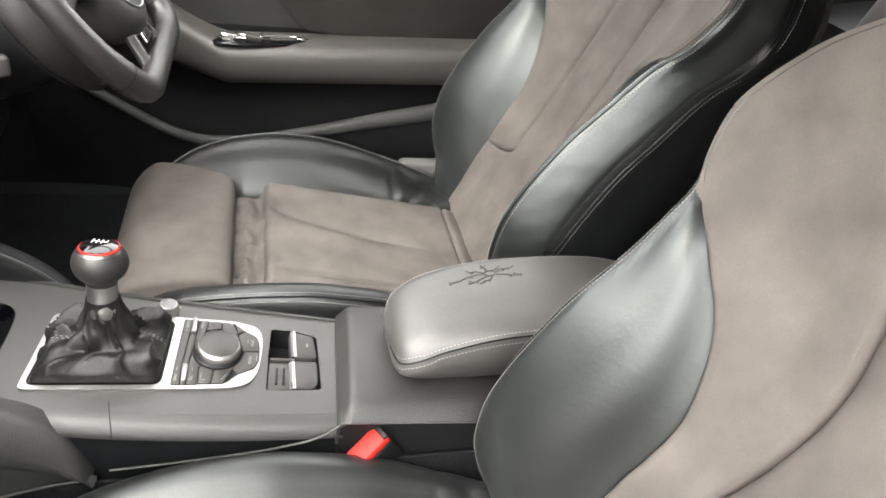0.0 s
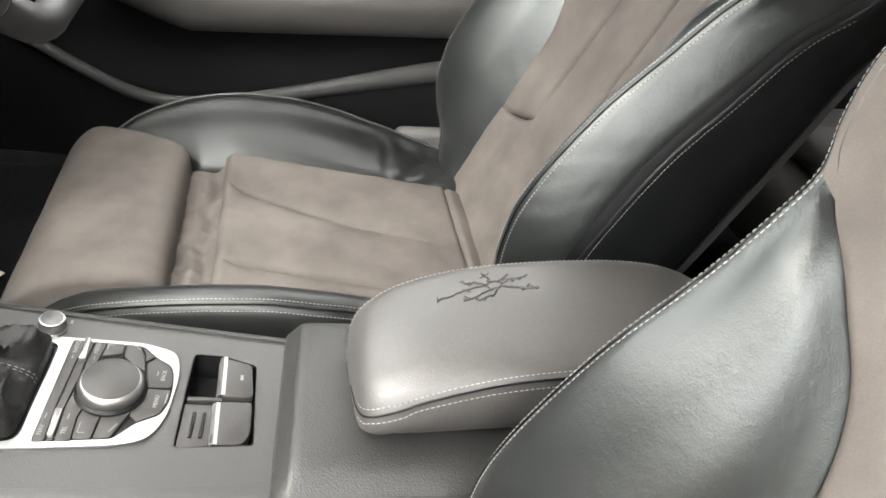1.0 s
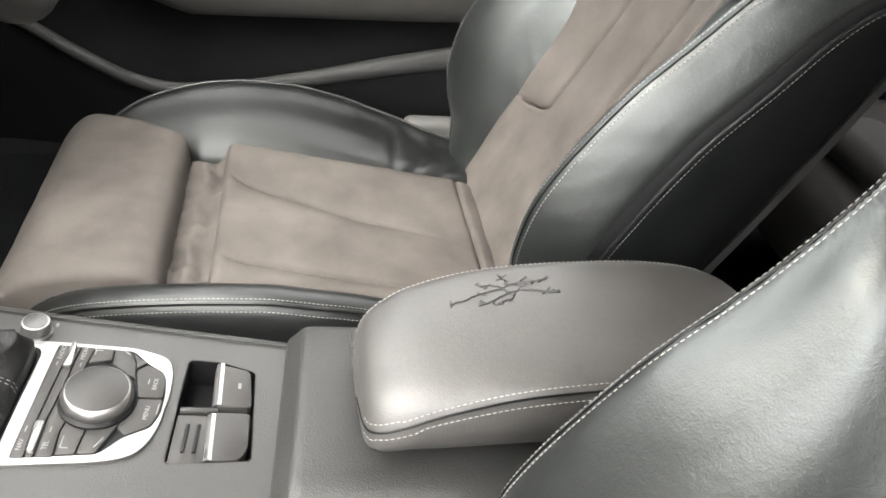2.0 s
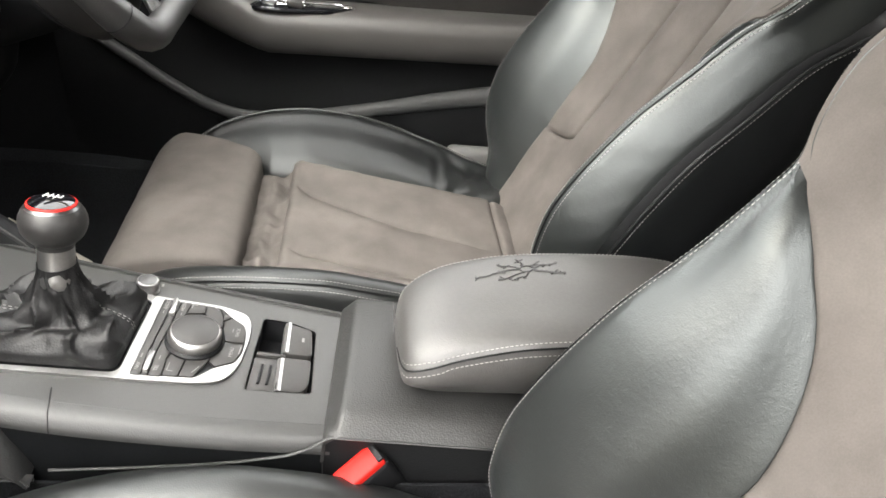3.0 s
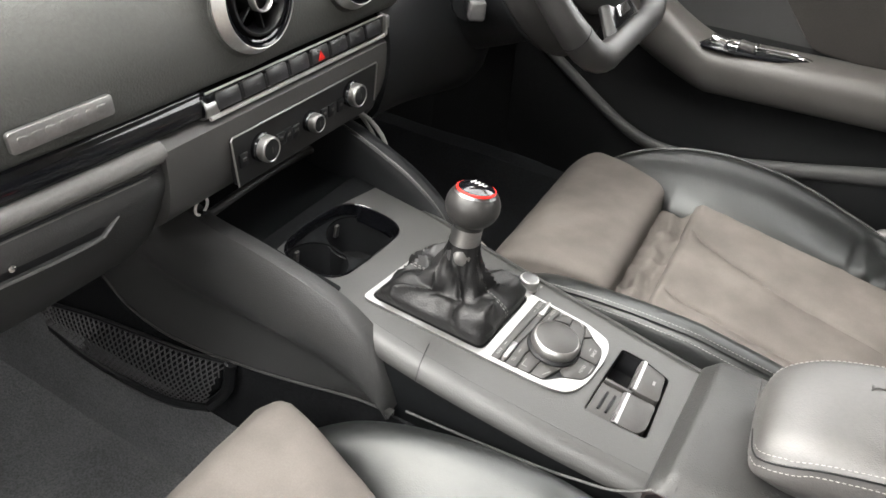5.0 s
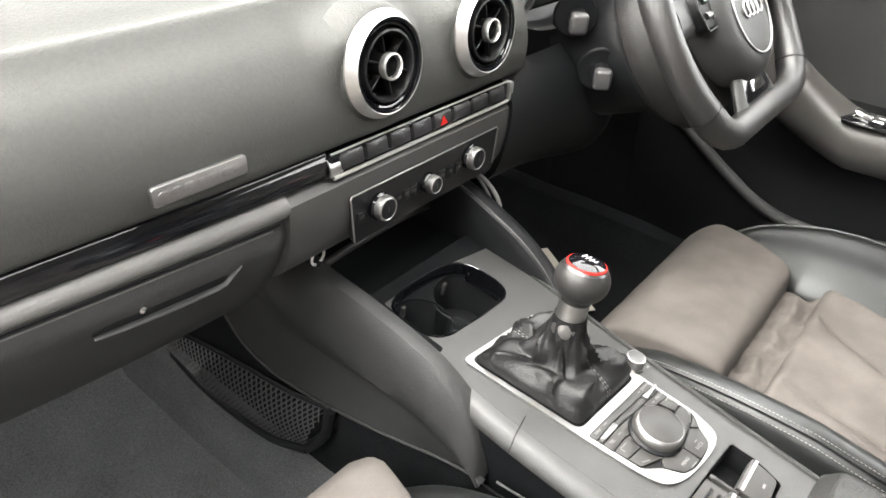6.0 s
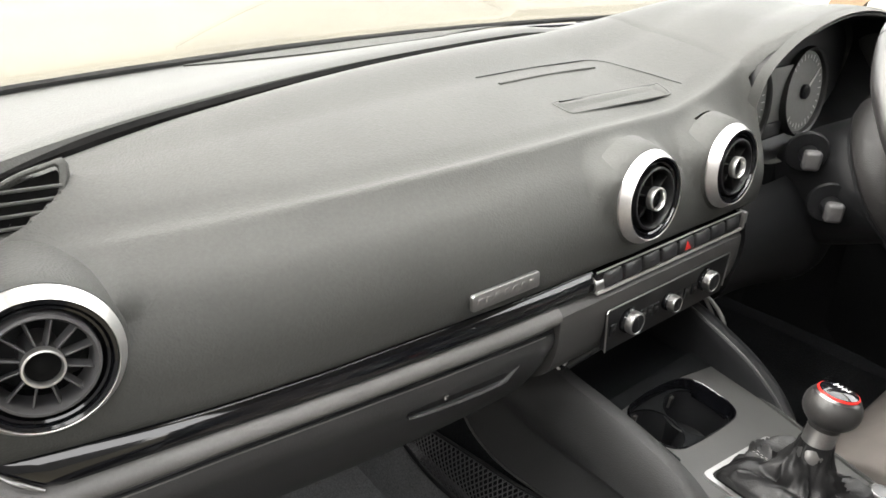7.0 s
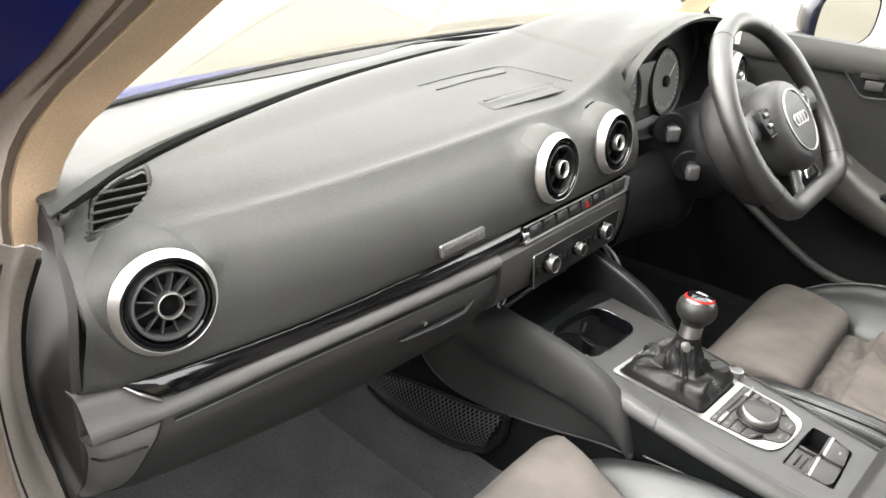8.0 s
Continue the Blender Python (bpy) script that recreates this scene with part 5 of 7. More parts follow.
def plate_bm(outer, holes, m, depth):
    """A flat plate with holes through it, in the xy plane of the pose m."""
    bm = bmesh.new()
    loops = []
    for line in (outer, *holes):
        vs = [bm.verts.new((x, y, 0)) for x, y in line]
        loops.append([bm.edges.new((a, b)) for a, b in zip(vs, vs[1:] + vs[:1])])
    edges = [e for lp in loops for e in lp]
    bmesh.ops.triangle_fill(bm, edges=edges, use_beauty=True, use_dissolve=False)
    faces = bm.faces[:]
    res = bmesh.ops.extrude_face_region(bm, geom=faces)
    bmesh.ops.translate(bm, vec=(0, 0, -depth), verts=[v for v in res["geom"] if isinstance(v, bmesh.types.BMVert)])
    bmesh.ops.transform(bm, matrix=m, verts=bm.verts[:])
    bmesh.ops.recalc_face_normals(bm, faces=bm.faces[:])
    return bm


# sheenless near-black: shade of tray, cups and console side is in its colour
CONSOLE_SHADE = material("console_shade_black", (0.0045, 0.0050, 0.0055), 0.75, grain=(300, 0.15), stain=(14, 0.2), bump=(("noise", 500, 0.1),), spec=0.08)
console = thing("centre_console", "dark satin plastic centre console between the seats", "console")

LEFT = [(-0.543, -0.113), (-0.45, -0.116), (-0.34, -0.124), (-0.22, -0.124), (-0.110, -0.118)]
RIGHT = [(-0.535, 0.078), (-0.45, 0.070), (-0.34, 0.055), (-0.22, 0.044), (-0.099, 0.034)]
left_edge = [tuple(p) for p in curve_through(LEFT, 24)]
right = [tuple(p) for p in curve_through(RIGHT, 24)]
CUPS = round_corners([(-0.536, -0.100), (-0.540, -0.030), (-0.530, 0.030), (-0.455, 0.030), (-0.455, -0.025), (-0.462, -0.100)], 0.030, 6)
BIN = round_corners([(-0.183, 0.014), (-0.157, 0.013), (-0.130, 0.004), (-0.130, -0.083), (-0.190, -0.087), (-0.187, -0.036)], 0.004)
part("top_panel", plate_bm(loc(left_edge + right[::-1]), [loc(CUPS), loc(BIN)], PM, 0.004), SATIN, console, "satin grey-black console top", smooth=False)

# rolled shoulders and sides of the console
for sgn, line, wall in ((-1, left_edge, -0.020), (1, right, 0.006)):
    rows, seam, lower = [], [], []
    for x, y in line:
        z = panel_z(x)
        o = sgn
        c = [(y, z - 0.0002), (y + o * 0.006, z - 0.0008), (y + o * 0.012, z - 0.003), (y + o * 0.017, z - 0.008), (y + o * 0.0195, z - 0.0135), (y + o * 0.0195, z - 0.0175)] if sgn < 0 else [(y, z - 0.0002), (y + 0.004, z - 0.001), (y + 0.007, z - 0.005), (y + 0.008, z - 0.02), (y + 0.008, z - 0.03), (y + 0.007, z - 0.038)]
        rows.append([(x, a, b) for a, b in curve_through(c, 16)])
        seam.append((x, c[-1][0], c[-1][1]))
        lower.append([(x, c[-1][0] - o * 0.005, c[-1][1] + 0.004), (x, c[-1][0] - o * 0.004, c[-1][1] - 0.004), (x, c[-1][0] - o * 0.003, c[-1][1] - 0.018), (x, c[-1][0] - o * 0.009, c[-1][1] - 0.06), (x, c[-1][0] - o * 0.012, 0.06)])
    part("shoulder", sheet(rows, thick=0.003), SATIN, console, "rolled edge of the console top")
    # shade below the rolled edge is put into this wall's near-black colour
    part("side_wall", sheet(lower, thick=0.004), CONSOLE_SHADE, console, "lower console side, darkened for shade")
# joint across the shoulder
JY, JX = -0.124, -0.340
joint = [(JX - 0.004, JY + 0.014, 0.0006), (JX - 0.002, JY + 0.004, 0.0006), (JX, JY - 0.006, -0.0008), (JX + 0.001, JY - 0.0123, -0.0028), (JX + 0.002, JY - 0.0174, -0.0078), (JX + 0.002, JY - 0.0199, -0.0133), (JX + 0.002, JY - 0.0199, -0.0172)]
tube("joint", curve_through([(x, y, panel_z(x) + d) for x, y, d in joint], 24), 0.0005, BLACK, console, n=6)

# a thin dark plate over the panel stands in for the tray's shade
CUP_SHADE = round_corners([(-0.452, -0.1005), (-0.452, -0.122), (-0.556, -0.122), (-0.556, 0.086), (-0.522, 0.082), (-0.531, 0.032), (-0.5405, -0.030), (-0.5375, -0.098)], 0.004)
part("cup_shade", slab_bm(loc(CUP_SHADE), PM @ Matrix.Translation((0, 0, 0.0010)), 0.003), CONSOLE_SHADE, console, "tray shade ahead of the cup holders, as a dark plate")
# cup holders: a gloss tray with two round wells
cupw = part("cup_rim", sheet([[PM @ Vector((*p, d)) for p in loc([(-0.498 + (x + 0.498) * k, -0.036 + (y + 0.036) * k) for x, y in CUPS])] for k, d in ((1.035, 0.0004), (1.015, 0.0022), (0.995, 0.0012), (0.985, -0.010), (0.98, -0.022))], closed=True), GLOSS, console, "gloss black rim of the cup holders")
wells = [(-0.4925, -0.004, 0.0385), (-0.5025, -0.072, 0.0335)]
holes = [loc([(x + r * math.cos(a), y + r * math.sin(a)) for a in np.linspace(0, 2 * math.pi, 37)[:-1]]) for x, y, r in wells]
part("cup_deck", plate_bm(loc([(-0.498 + (x + 0.498) * 0.985, -0.036 + (y + 0.036) * 0.985) for x, y in CUPS]), holes, PM @ Matrix.Translation((0, 0, -0.014)), 0.002), CONSOLE_SHADE, cupw, "dark ledge round the wells", smooth=False)
for x, y, r in wells:
    m = PM @ Matrix.Translation((*loc([(x, y)])[0], -0.066))
    cup = lathe("cup_well", [(0.0, 0.0), (r * 0.93, 0.0), (r * 0.96, 0.004), (r, 0.047), (r * 1.03, 0.0495), (r * 1.06, 0.0485)], m, BLACK, cupw, "round black cup well", n=40)
    part("grip_tab", rbox_bm((0.004, 0.0065, 0.017), r=0.001, m=m @ pose(-r * 0.93, 0.006, 0.037)), GREY_KEY, cup, "small grey grip tab")

# storage recess under the stack
rows = []
for x, z in ((-0.540, 0.3838), (-0.548, 0.3835), (-0.556, 0.379), (-0.60, 0.380), (-0.63, 0.384), (-0.650, 0.396), (-0.660, 0.43), (-0.66, 0.47)):
    rows.append([(x, y, z) for y in np.linspace(-0.125, 0.10, 8)])
part("storage_tray", sheet(rows, thick=0.004), CONSOLE_SHADE, console, "dark storage tray under the climate panel")
tube("tray_ledge", [(-0.622, y, 0.398 + 0.006 * math.sin((y + 0.11) * 14)) for y in np.linspace(-0.108, 0.085, 12)], 0.005, PLASTIC, console)

# wings that sweep from the dash down to the console
for sgn, nm in ((-1, "left"), (1, "right")):
    if sgn < 0:
        top = [(-0.72, -0.128, 0.452), (-0.66, -0.130, 0.436), (-0.613, -0.136, 0.420), (-0.531, -0.140, 0.410), (-0.470, -0.141, 0.399), (-0.427, -0.141, 0.385), (-0.395, -0.141, 0.363), (-0.376, -0.142, 0.335), (-0.366, -0.143, 0.305), (-0.362, -0.144, 0.285)]
        low = [(-0.80, -0.163, 0.36), (-0.745, -0.160, 0.303), (-0.713, -0.159, 0.272), (-0.672, -0.158, 0.256), (-0.62, -0.157, 0.2535), (-0.55, -0.156, 0.2615), (-0.47, -0.154, 0.276), (-0.42, -0.151, 0.286), (-0.38, -0.148, 0.290), (-0.358, -0.146, 0.288)]
    else:
        top = [(-0.68, 0.100, 0.475), (-0.62, 0.100, 0.455), (-0.555, 0.098, 0.437), (-0.52, 0.097, 0.424), (-0.49, 0.0965, 0.411), (-0.463, 0.096, 0.395), (-0.438, 0.095, 0.375), (-0.417, 0.093, 0.350), (-0.404, 0.090, 0.325), (-0.397, 0.088, 0.30)]
        low = [(-0.72, 0.13, 0.25), (-0.64, 0.128, 0.23), (-0.58, 0.126, 0.22), (-0.54, 0.124, 0.22), (-0.50, 0.12, 0.22), (-0.47, 0.118, 0.22), (-0.44, 0.114, 0.23), (-0.41, 0.11, 0.24), (-0.40, 0.108, 0.25), (-0.39, 0.104, 0.26)]
    a, b = curve_through(top, 40), curve_through(low, 40)
    rows = []
    for i, (p, q) in enumerate(zip(a, b)):
        i1 = np.array((0, -sgn * 0.022, -0.002))
        bulge = np.array((0, sgn * 0.010, 0))
        step = smooth((i / 39 - 0.12) / 0.25) * smooth((0.95 - i / 39) / 0.35)
        rows.append([p + i1 + np.array((0, 0, -0.09)), p + i1 + np.array((0, 0, -0.008)), p + i1 * 0.85, p + i1 * 0.4 + np.array((0, 0, 0.002)), p + np.array((0, 0, 0)), p + np.array((0, sgn * 0.005, -0.006)), p * 0.86 + q * 0.14 + bulge * 0.95, p * 0.70 + q * 0.30 + bulge * 1.25, p * 0.56 + q * 0.44 + bulge * 1.15, p * 0.50 + q * 0.50 + bulge * (0.9 - 0.5 * step), p * 0.44 + q * 0.56 + bulge * (0.8 - 0.7 * step), p * 0.22 + q * 0.78 + bulge * (0.4 - 0.3 * step), q])
    # the driver's-side wing is coloured blacker, standing in for footwell shade
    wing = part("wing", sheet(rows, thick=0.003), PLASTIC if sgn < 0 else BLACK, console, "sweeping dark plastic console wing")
    if sgn < 0:
        tube("edge_bead", [tuple(q + np.array((0, -0.001, -0.002))) for q in b], 0.0016, SATIN, wing, n=6)
    else:
        tube("edge_bead", [tuple(q + np.array((0, -0.016, 0.0005))) for q in a[8:37]], 0.0024, SATIN, wing, n=6)

# carpeted tunnel flank below the wing
rows = []
for x in np.linspace(-0.95, 0.10, 24):
    rows.append([(x, -0.146 - 0.012 * max(0, -0.45 - x), z) for z in (0.28, 0.24, 0.18, 0.10, 0.03)])
part("tunnel_flank", sheet(rows, thick=0.003), SHADED_CARPET, console, "carpeted tunnel lining beside the footwell")

# stowage net on the tunnel flank
net = thing("stowage_net", "black elastic net pocket in a dark frame", "net pocket", at=(-0.70, -0.16, 0.2))
NET_T = curve_through([(-0.866, -0.166, 0.205), (-0.79, -0.165, 0.222), (-0.70, -0.163, 0.234), (-0.62, -0.161, 0.243), (-0.560, -0.158, 0.256)], 24)
NET_B = curve_through([(-0.850, -0.174, 0.176), (-0.78, -0.178, 0.163), (-0.71, -0.178, 0.160), (-0.64, -0.175, 0.164), (-0.592, -0.168, 0.178)], 24)
for line, r in ((NET_B, 0.0075), (NET_T, 0.0030)):
    part("net_frame", tube_bm([Vector(p) - net.location for p in line], r, 8), BLACK, net)
end = curve_through([tuple(NET_B[-1]), (-0.572, -0.160, 0.205), tuple(NET_T[-1])], 10)
part("frame_end", tube_bm([Vector(p) - net.location for p in end], 0.007, 8), BLACK, net)
start = [tuple(NET_T[0]), tuple((NET_T[0] + NET_B[0]) / 2), tuple(NET_B[0])]
part("frame_end", tube_bm([Vector(p) - net.location for p in start], 0.007, 8), BLACK, net)
bm = bmesh.new()


def net_point(u, v):
    i = u * 23
    k = min(22, int(i))
    f = i - k
    t = NET_T[k] * (1 - f) + NET_T[k + 1] * f
    b = NET_B[k] * (1 - f) + NET_B[k + 1] * f
    q = t * (1 - v) + b * v
    q[1] -= 0.010 * math.sin(math.pi * v)
    return Vector(q) - net.location


def thread(bm, pts, r):
    rows = []
    for i, p in enumerate(pts):
        d = (pts[min(i + 1, len(pts) - 1)] - pts[max(i - 1, 0)]).normalized()
        s = d.orthogonal().normalized()
        t = d.cross(s)
        rows.append([bm.verts.new(p + (s * math.cos(a) + t * math.sin(a)) * r) for a in (0, 2.09, 4.19)])
    for a, b in zip(rows, rows[1:]):
        for i in range(3):
            bm.faces.new((a[i], a[(i + 1) % 3], b[(i + 1) % 3], b[i]))


for i in range(-7, 34):
    for way in (1, -1):
        pts = []
        for v in np.linspace(0, 1, 9):
            u = (i + (v * 7 if way > 0 else (1 - v) * 7)) / 34
            if 0 <= u <= 1:
                pts.append(net_point(u, v))
        if len(pts) > 2:
            thread(bm, pts, 0.0011)
tagged(part("mesh", bm, material("net_thread", (0.036, 0.036, 0.037), 0.6, grain=(500, 0.1)), net, "open knotted mesh"), kind="stuff")

# aluminium frame round gaiter and selector
TRIM = [(-0.4285, -0.1000), (-0.4170, 0.0165), (-0.320, 0.0235), (-0.227, 0.0210), (-0.214, 0.0175), (-0.199, 0.012), (-0.194, -0.003), (-0.194, -0.024), (-0.198, -0.056), (-0.203, -0.071), (-0.211, -0.082), (-0.223, -0.087), (-0.239, -0.0895), (-0.289, -0.0930)]
GAITER_HOLE = [(-0.423, -0.0945), (-0.412, 0.011), (-0.291, 0.0165), (-0.298, -0.0870)]
SELECT_HOLE = [(-0.282, 0.0195), (-0.226, 0.0172), (-0.213, 0.004), (-0.201, -0.004), (-0.198, -0.012), (-0.197, -0.028), (-0.198, -0.045), (-0.203, -0.058), (-0.221, -0.068), (-0.228, -0.076), (-0.235, -0.083), (-0.289, -0.0875)]
part("trim_frame", plate_bm(round_corners(loc(TRIM), 0.008), [round_corners(loc(GAITER_HOLE), 0.010), round_corners(loc(SELECT_HOLE), 0.004)], PM @ Matrix.Translation((0, 0, 0.0032)), 0.004), CHROME, console, "satin aluminium trim frame", smooth=False)
part("gaiter_bed", slab_bm(round_corners(loc(GAITER_HOLE), 0.010), PM @ Matrix.Translation((0, 0, 0.0014)), 0.002), BLACK, console)

# gear lever
lever = thing("gear_lever", "gear lever with aluminium ball knob and black leather gaiter", "gear lever", at=(-0.356, -0.040, 0.362))
AX0, AX1 = Vector((-0.353, -0.042, 0.395)), Vector((-0.350, -0.030, 0.474))
axis = (AX1 - AX0).normalized()
rot = axis.to_track_quat("Z", "X").to_matrix().to_4x4()


def K(d):
    """A pose on the lever's axis, d above the knob's middle, in the lever's own frame."""
    return Matrix.Translation(AX1 + axis * d - Vector(lever.location)) @ rot


hole = round_corners(loc(GAITER_HOLE), 0.010, 8)
hd = np.r_[0, np.cumsum(np.linalg.norm(np.diff(np.array(hole + hole[:1]), axis=0), axis=1))]
hole = [(np.interp(u, hd, [p[0] for p in hole + hole[:1]]), np.interp(u, hd, [p[1] for p in hole + hole[:1]])) for u in np.linspace(0, hd[-1], 121)[:-1]]
base = [PM @ Vector((x, y, 0.004)) for x, y in hole]
n = len(base)
cen = sum(base, Vector()) / n
rows = []
for k in np.linspace(0, 1, 34):
    r = []
    for i, p in enumerate(base):
        sq = p - cen
        a = math.atan2(sq.y, sq.x)
        t = max(0.0, (k - 0.12) / 0.88)
        spread = (1 - t) ** 1.7
        c = cen.lerp(AX0 + axis * 0.042, t)
        neck = 0.0160 + 0.006 * (1 - t)
        q = Vector((c.x + sq.x * spread * 0.96 + math.cos(a) * neck * (1 - spread), c.y + sq.y * spread * 0.96 + math.sin(a) * neck * (1 - spread), 0))
        puff = 0.016 * (math.sin(math.pi * min(1, k * 1.9)) if k < 0.53 else 0.0)
        z = cen.z - TAN * (q.x - cen.x) * (1 - k) + 0.072 * t**1.5 + puff
        warp = 1.4 * noise.noise((k * 2.5, math.cos(a) * 1.5, math.sin(a) * 1.5))
        ridge = 1 - abs(math.sin(a * 3.5 + warp * 2.0 + k * 2.2))
        fold = 1.5 * ridge**2 - 0.6 + noise.noise((math.cos(a) * 2.6, math.sin(a) * 2.6, k * 4)) * 1.1
        amp = 0.0066 * math.sin(math.pi * k) ** 0.7 * (0.55 + 0.45 * spread**0.3)
        out = Vector((math.cos(a), math.sin(a), 0))
        q = q + out * fold * amp * 0.8
        r.append(Vector((q.x, q.y, z + fold * amp * 0.8 * (1 if 0 < k < 1 else 0))) - Vector(lever.location))
    rows.append(r)
part("gaiter", sheet(rows, closed=True), BOOT_LEATHER, lever, "creased black leather gaiter with stitching", sharp=80)
arr = rows
for i0 in (int(n * 0.12), int(n * 0.62)):
    stitches("stitching", [arr[j][i0] + Vector((0, 0, 0.0008)) for j in range(1, 20)], lever, 0.005, 0.003, 0.0003)
    stitches("stitching", [arr[j][(i0 + 1) % n] + Vector((0, 0, 0.0008)) for j in range(1, 20)], lever, 0.005, 0.003, 0.0003)
lathe("collar", [(0.0150, -0.060), (0.0162, -0.056), (0.0160, -0.050), (0.0150, -0.046), (0.0148, -0.026), (0.0152, -0.018)], K(0), CHROME, lever, "brushed aluminium collar", n=40)
part("collar_mark", rbox_bm((0.0010, 0.0022, 0.0018), r=0.0004, m=K(0) @ pose(0.0146, -0.003, -0.049)), RED, lever, "tiny red mark")
ball = [(0.0140, -0.026)]
for i in range(1, 22):
    a = radians(-58 + i * 5.9)
    ball.append((max(0.0172, 0.0268 * math.cos(a)) if i > 14 else 0.0268 * math.cos(a), 0.0232 * math.sin(a)))
knob = lathe("knob", ball[:17], K(0), material("worn_dark_knob", (0.022, 0.0215, 0.021), 0.42, 0.25, grain=(300, 0.12), stain=(40, 0.12), bump=(("noise", 500, 0.06),)), lever, "worn dark metal ball knob", n=48)
lathe("knob_crown", ball[16:18] + [(0.0194, 0.0162)], K(0), DARKMETAL, knob, "grey aluminium crown", n=48)
lathe("knob_ring", [(0.0196, 0.0156), (0.0194, 0.0171), (0.0188, 0.0178), (0.0181, 0.0179)], K(0), RED, knob, "thin red ring", n=40)
lathe("shift_plate", [(0.0182, 0.0165), (0.0178, 0.0184), (0.012, 0.0204), (0.006, 0.0213), (0, 0.0216)], K(0), GLOSS, knob, "gloss shift pattern plate", n=36)
for px, py, w, h in ((-0.007, 0.003, 0.0008, 0.008), (-0.0025, 0.003, 0.0008, 0.008), (0.002, 0.003, 0.0008, 0.008), (0.0065, 0.005, 0.0008, 0.004), (0.0, 0.003, 0.014, 0.0008)):
    part("pattern_line", rbox_bm((w, h, 0.0004), r=0, m=K(0) @ pose(0, 0, 0.0215, 0, 0, 90) @ pose(px, py, 0)), WHITE, knob)

# menu selector
sel = thing("menu_selector", "round menu selector with grey keys on the console", "rotary control", at=(-0.242, -0.038, 0.347))


def M(x, y, d=0.0):
    """A pose on the console top in the selector's frame."""
    return Matrix.Translation(-Vector(sel.location)) @ PM @ Matrix.Translation((*loc([(x, y)])[0], d))


part("key_bed", slab_bm(round_corners(loc(SELECT_HOLE), 0.004), Matrix.Translation(-Vector(sel.location)) @ PM @ Matrix.Translation((0, 0, 0.0016)), 0.003), BLACK, sel)
KEY_SHAPES = [
    [(-0.2815, 0.0190), (-0.2715, 0.0187), (-0.2750, -0.005), (-0.2797, -0.057), (-0.2800, -0.0868), (-0.2885, -0.0872)],
    [(-0.2705, 0.0186), (-0.2655, 0.0184), (-0.2698, -0.026), (-0.2738, -0.058), (-0.2742, -0.0864), (-0.2790, -0.0866), (-0.2788, -0.057), (-0.2740, -0.005)],
    [(-0.2645, 0.0183), (-0.2550, 0.0180), (-0.2580, 0.0025), (-0.2620, -0.030), (-0.2590, -0.0490), (-0.2627, -0.0640), (-0.2627, -0.0858), (-0.2732, -0.0862), (-0.2728, -0.058), (-0.2688, -0.026)],
    [(-0.2542, 0.0178), (-0.2412, 0.0174), (-0.2412, 0.0060), (-0.2570, 0.0020)],
    [(-0.2402, 0.0173), (-0.2285, 0.0165), (-0.2235, 0.0050), (-0.2208, -0.0130), (-0.2390, 0.0020)],
    [(-0.2270, 0.0160), (-0.2145, 0.0045), (-0.2218, -0.0020), (-0.2226, 0.0060)],
    [(-0.2205, -0.0035), (-0.2138, 0.0028), (-0.2015, -0.0050), (-0.1985, -0.0130), (-0.1985, -0.0300), (-0.2160, -0.0308), (-0.2195, -0.0130)],
    [(-0.2160, -0.0320), (-0.1985, -0.0322), (-0.1995, -0.0460), (-0.2040, -0.0575), (-0.2200, -0.0665), (-0.2258, -0.0595), (-0.2228, -0.0460)],
    [(-0.2615, -0.0845), (-0.2617, -0.0640), (-0.2580, -0.0495), (-0.2455, -0.0540), (-0.2492, -0.0835)],
    [(-0.2480, -0.0834), (-0.2445, -0.0545), (-0.2225, -0.0485), (-0.2268, -0.0600), (-0.2360, -0.0820)],
]
for line in KEY_SHAPES:
    key = part("key", slab_bm(round_corners(loc(line), 0.0016), Matrix.Translation(-Vector(sel.location)) @ PM @ Matrix.Translation((0, 0, 0.0042)), 0.004, 0.0005), GREY_KEY, sel, "soft dark grey key")
for line in ([(-0.2725, 0.0200), (-0.2685, 0.0200), (-0.2675, -0.0050), (-0.2740, -0.0055), (-0.2725, 0.0060)], [(-0.2790, -0.0580), (-0.2730, -0.0580), (-0.2740, -0.0840), (-0.2790, -0.0840)]):
    part("rocker_tip", slab_bm(round_corners(loc(line), 0.0016), Matrix.Translation(-Vector(sel.location)) @ PM @ Matrix.Translation((0, 0, 0.0082)), 0.006, 0.0016), CHROME, sel, "satin aluminium rocker")
lathe("knob_skirt", [(0.0272, 0.003), (0.0268, 0.006), (0.0240, 0.008)], M(-0.243, -0.036), BLACK, sel, n=48)
prof = [(0.0238, 0.007), (0.0244, 0.0085), (0.0244, 0.0150), (0.0238, 0.0165), (0.0226, 0.0180), (0.0216, 0.0185)]
rows = []
mk = M(-0.243, -0.036)
for r, z in prof:
    rows.append([mk @ Vector(((r + (0.00035 if i % 2 and 0.008 < z < 0.016 else 0)) * math.cos(2 * math.pi * i / 160), (r + (0.00035 if i % 2 and 0.008 < z < 0.016 else 0)) * math.sin(2 * math.pi * i / 160), z)) for i in range(160)])
rk = part("rotary_knob", sheet(rows, closed=True, cap=True), CHROME, sel, "knurled aluminium rotary knob", sharp=30)
lathe("touch_pad", [(0.0217, 0.0175), (0.0215, 0.0188), (0.0205, 0.0193), (0, 0.0193)], mk, GREY_KEY, rk, "matt grey touch pad", n=48)


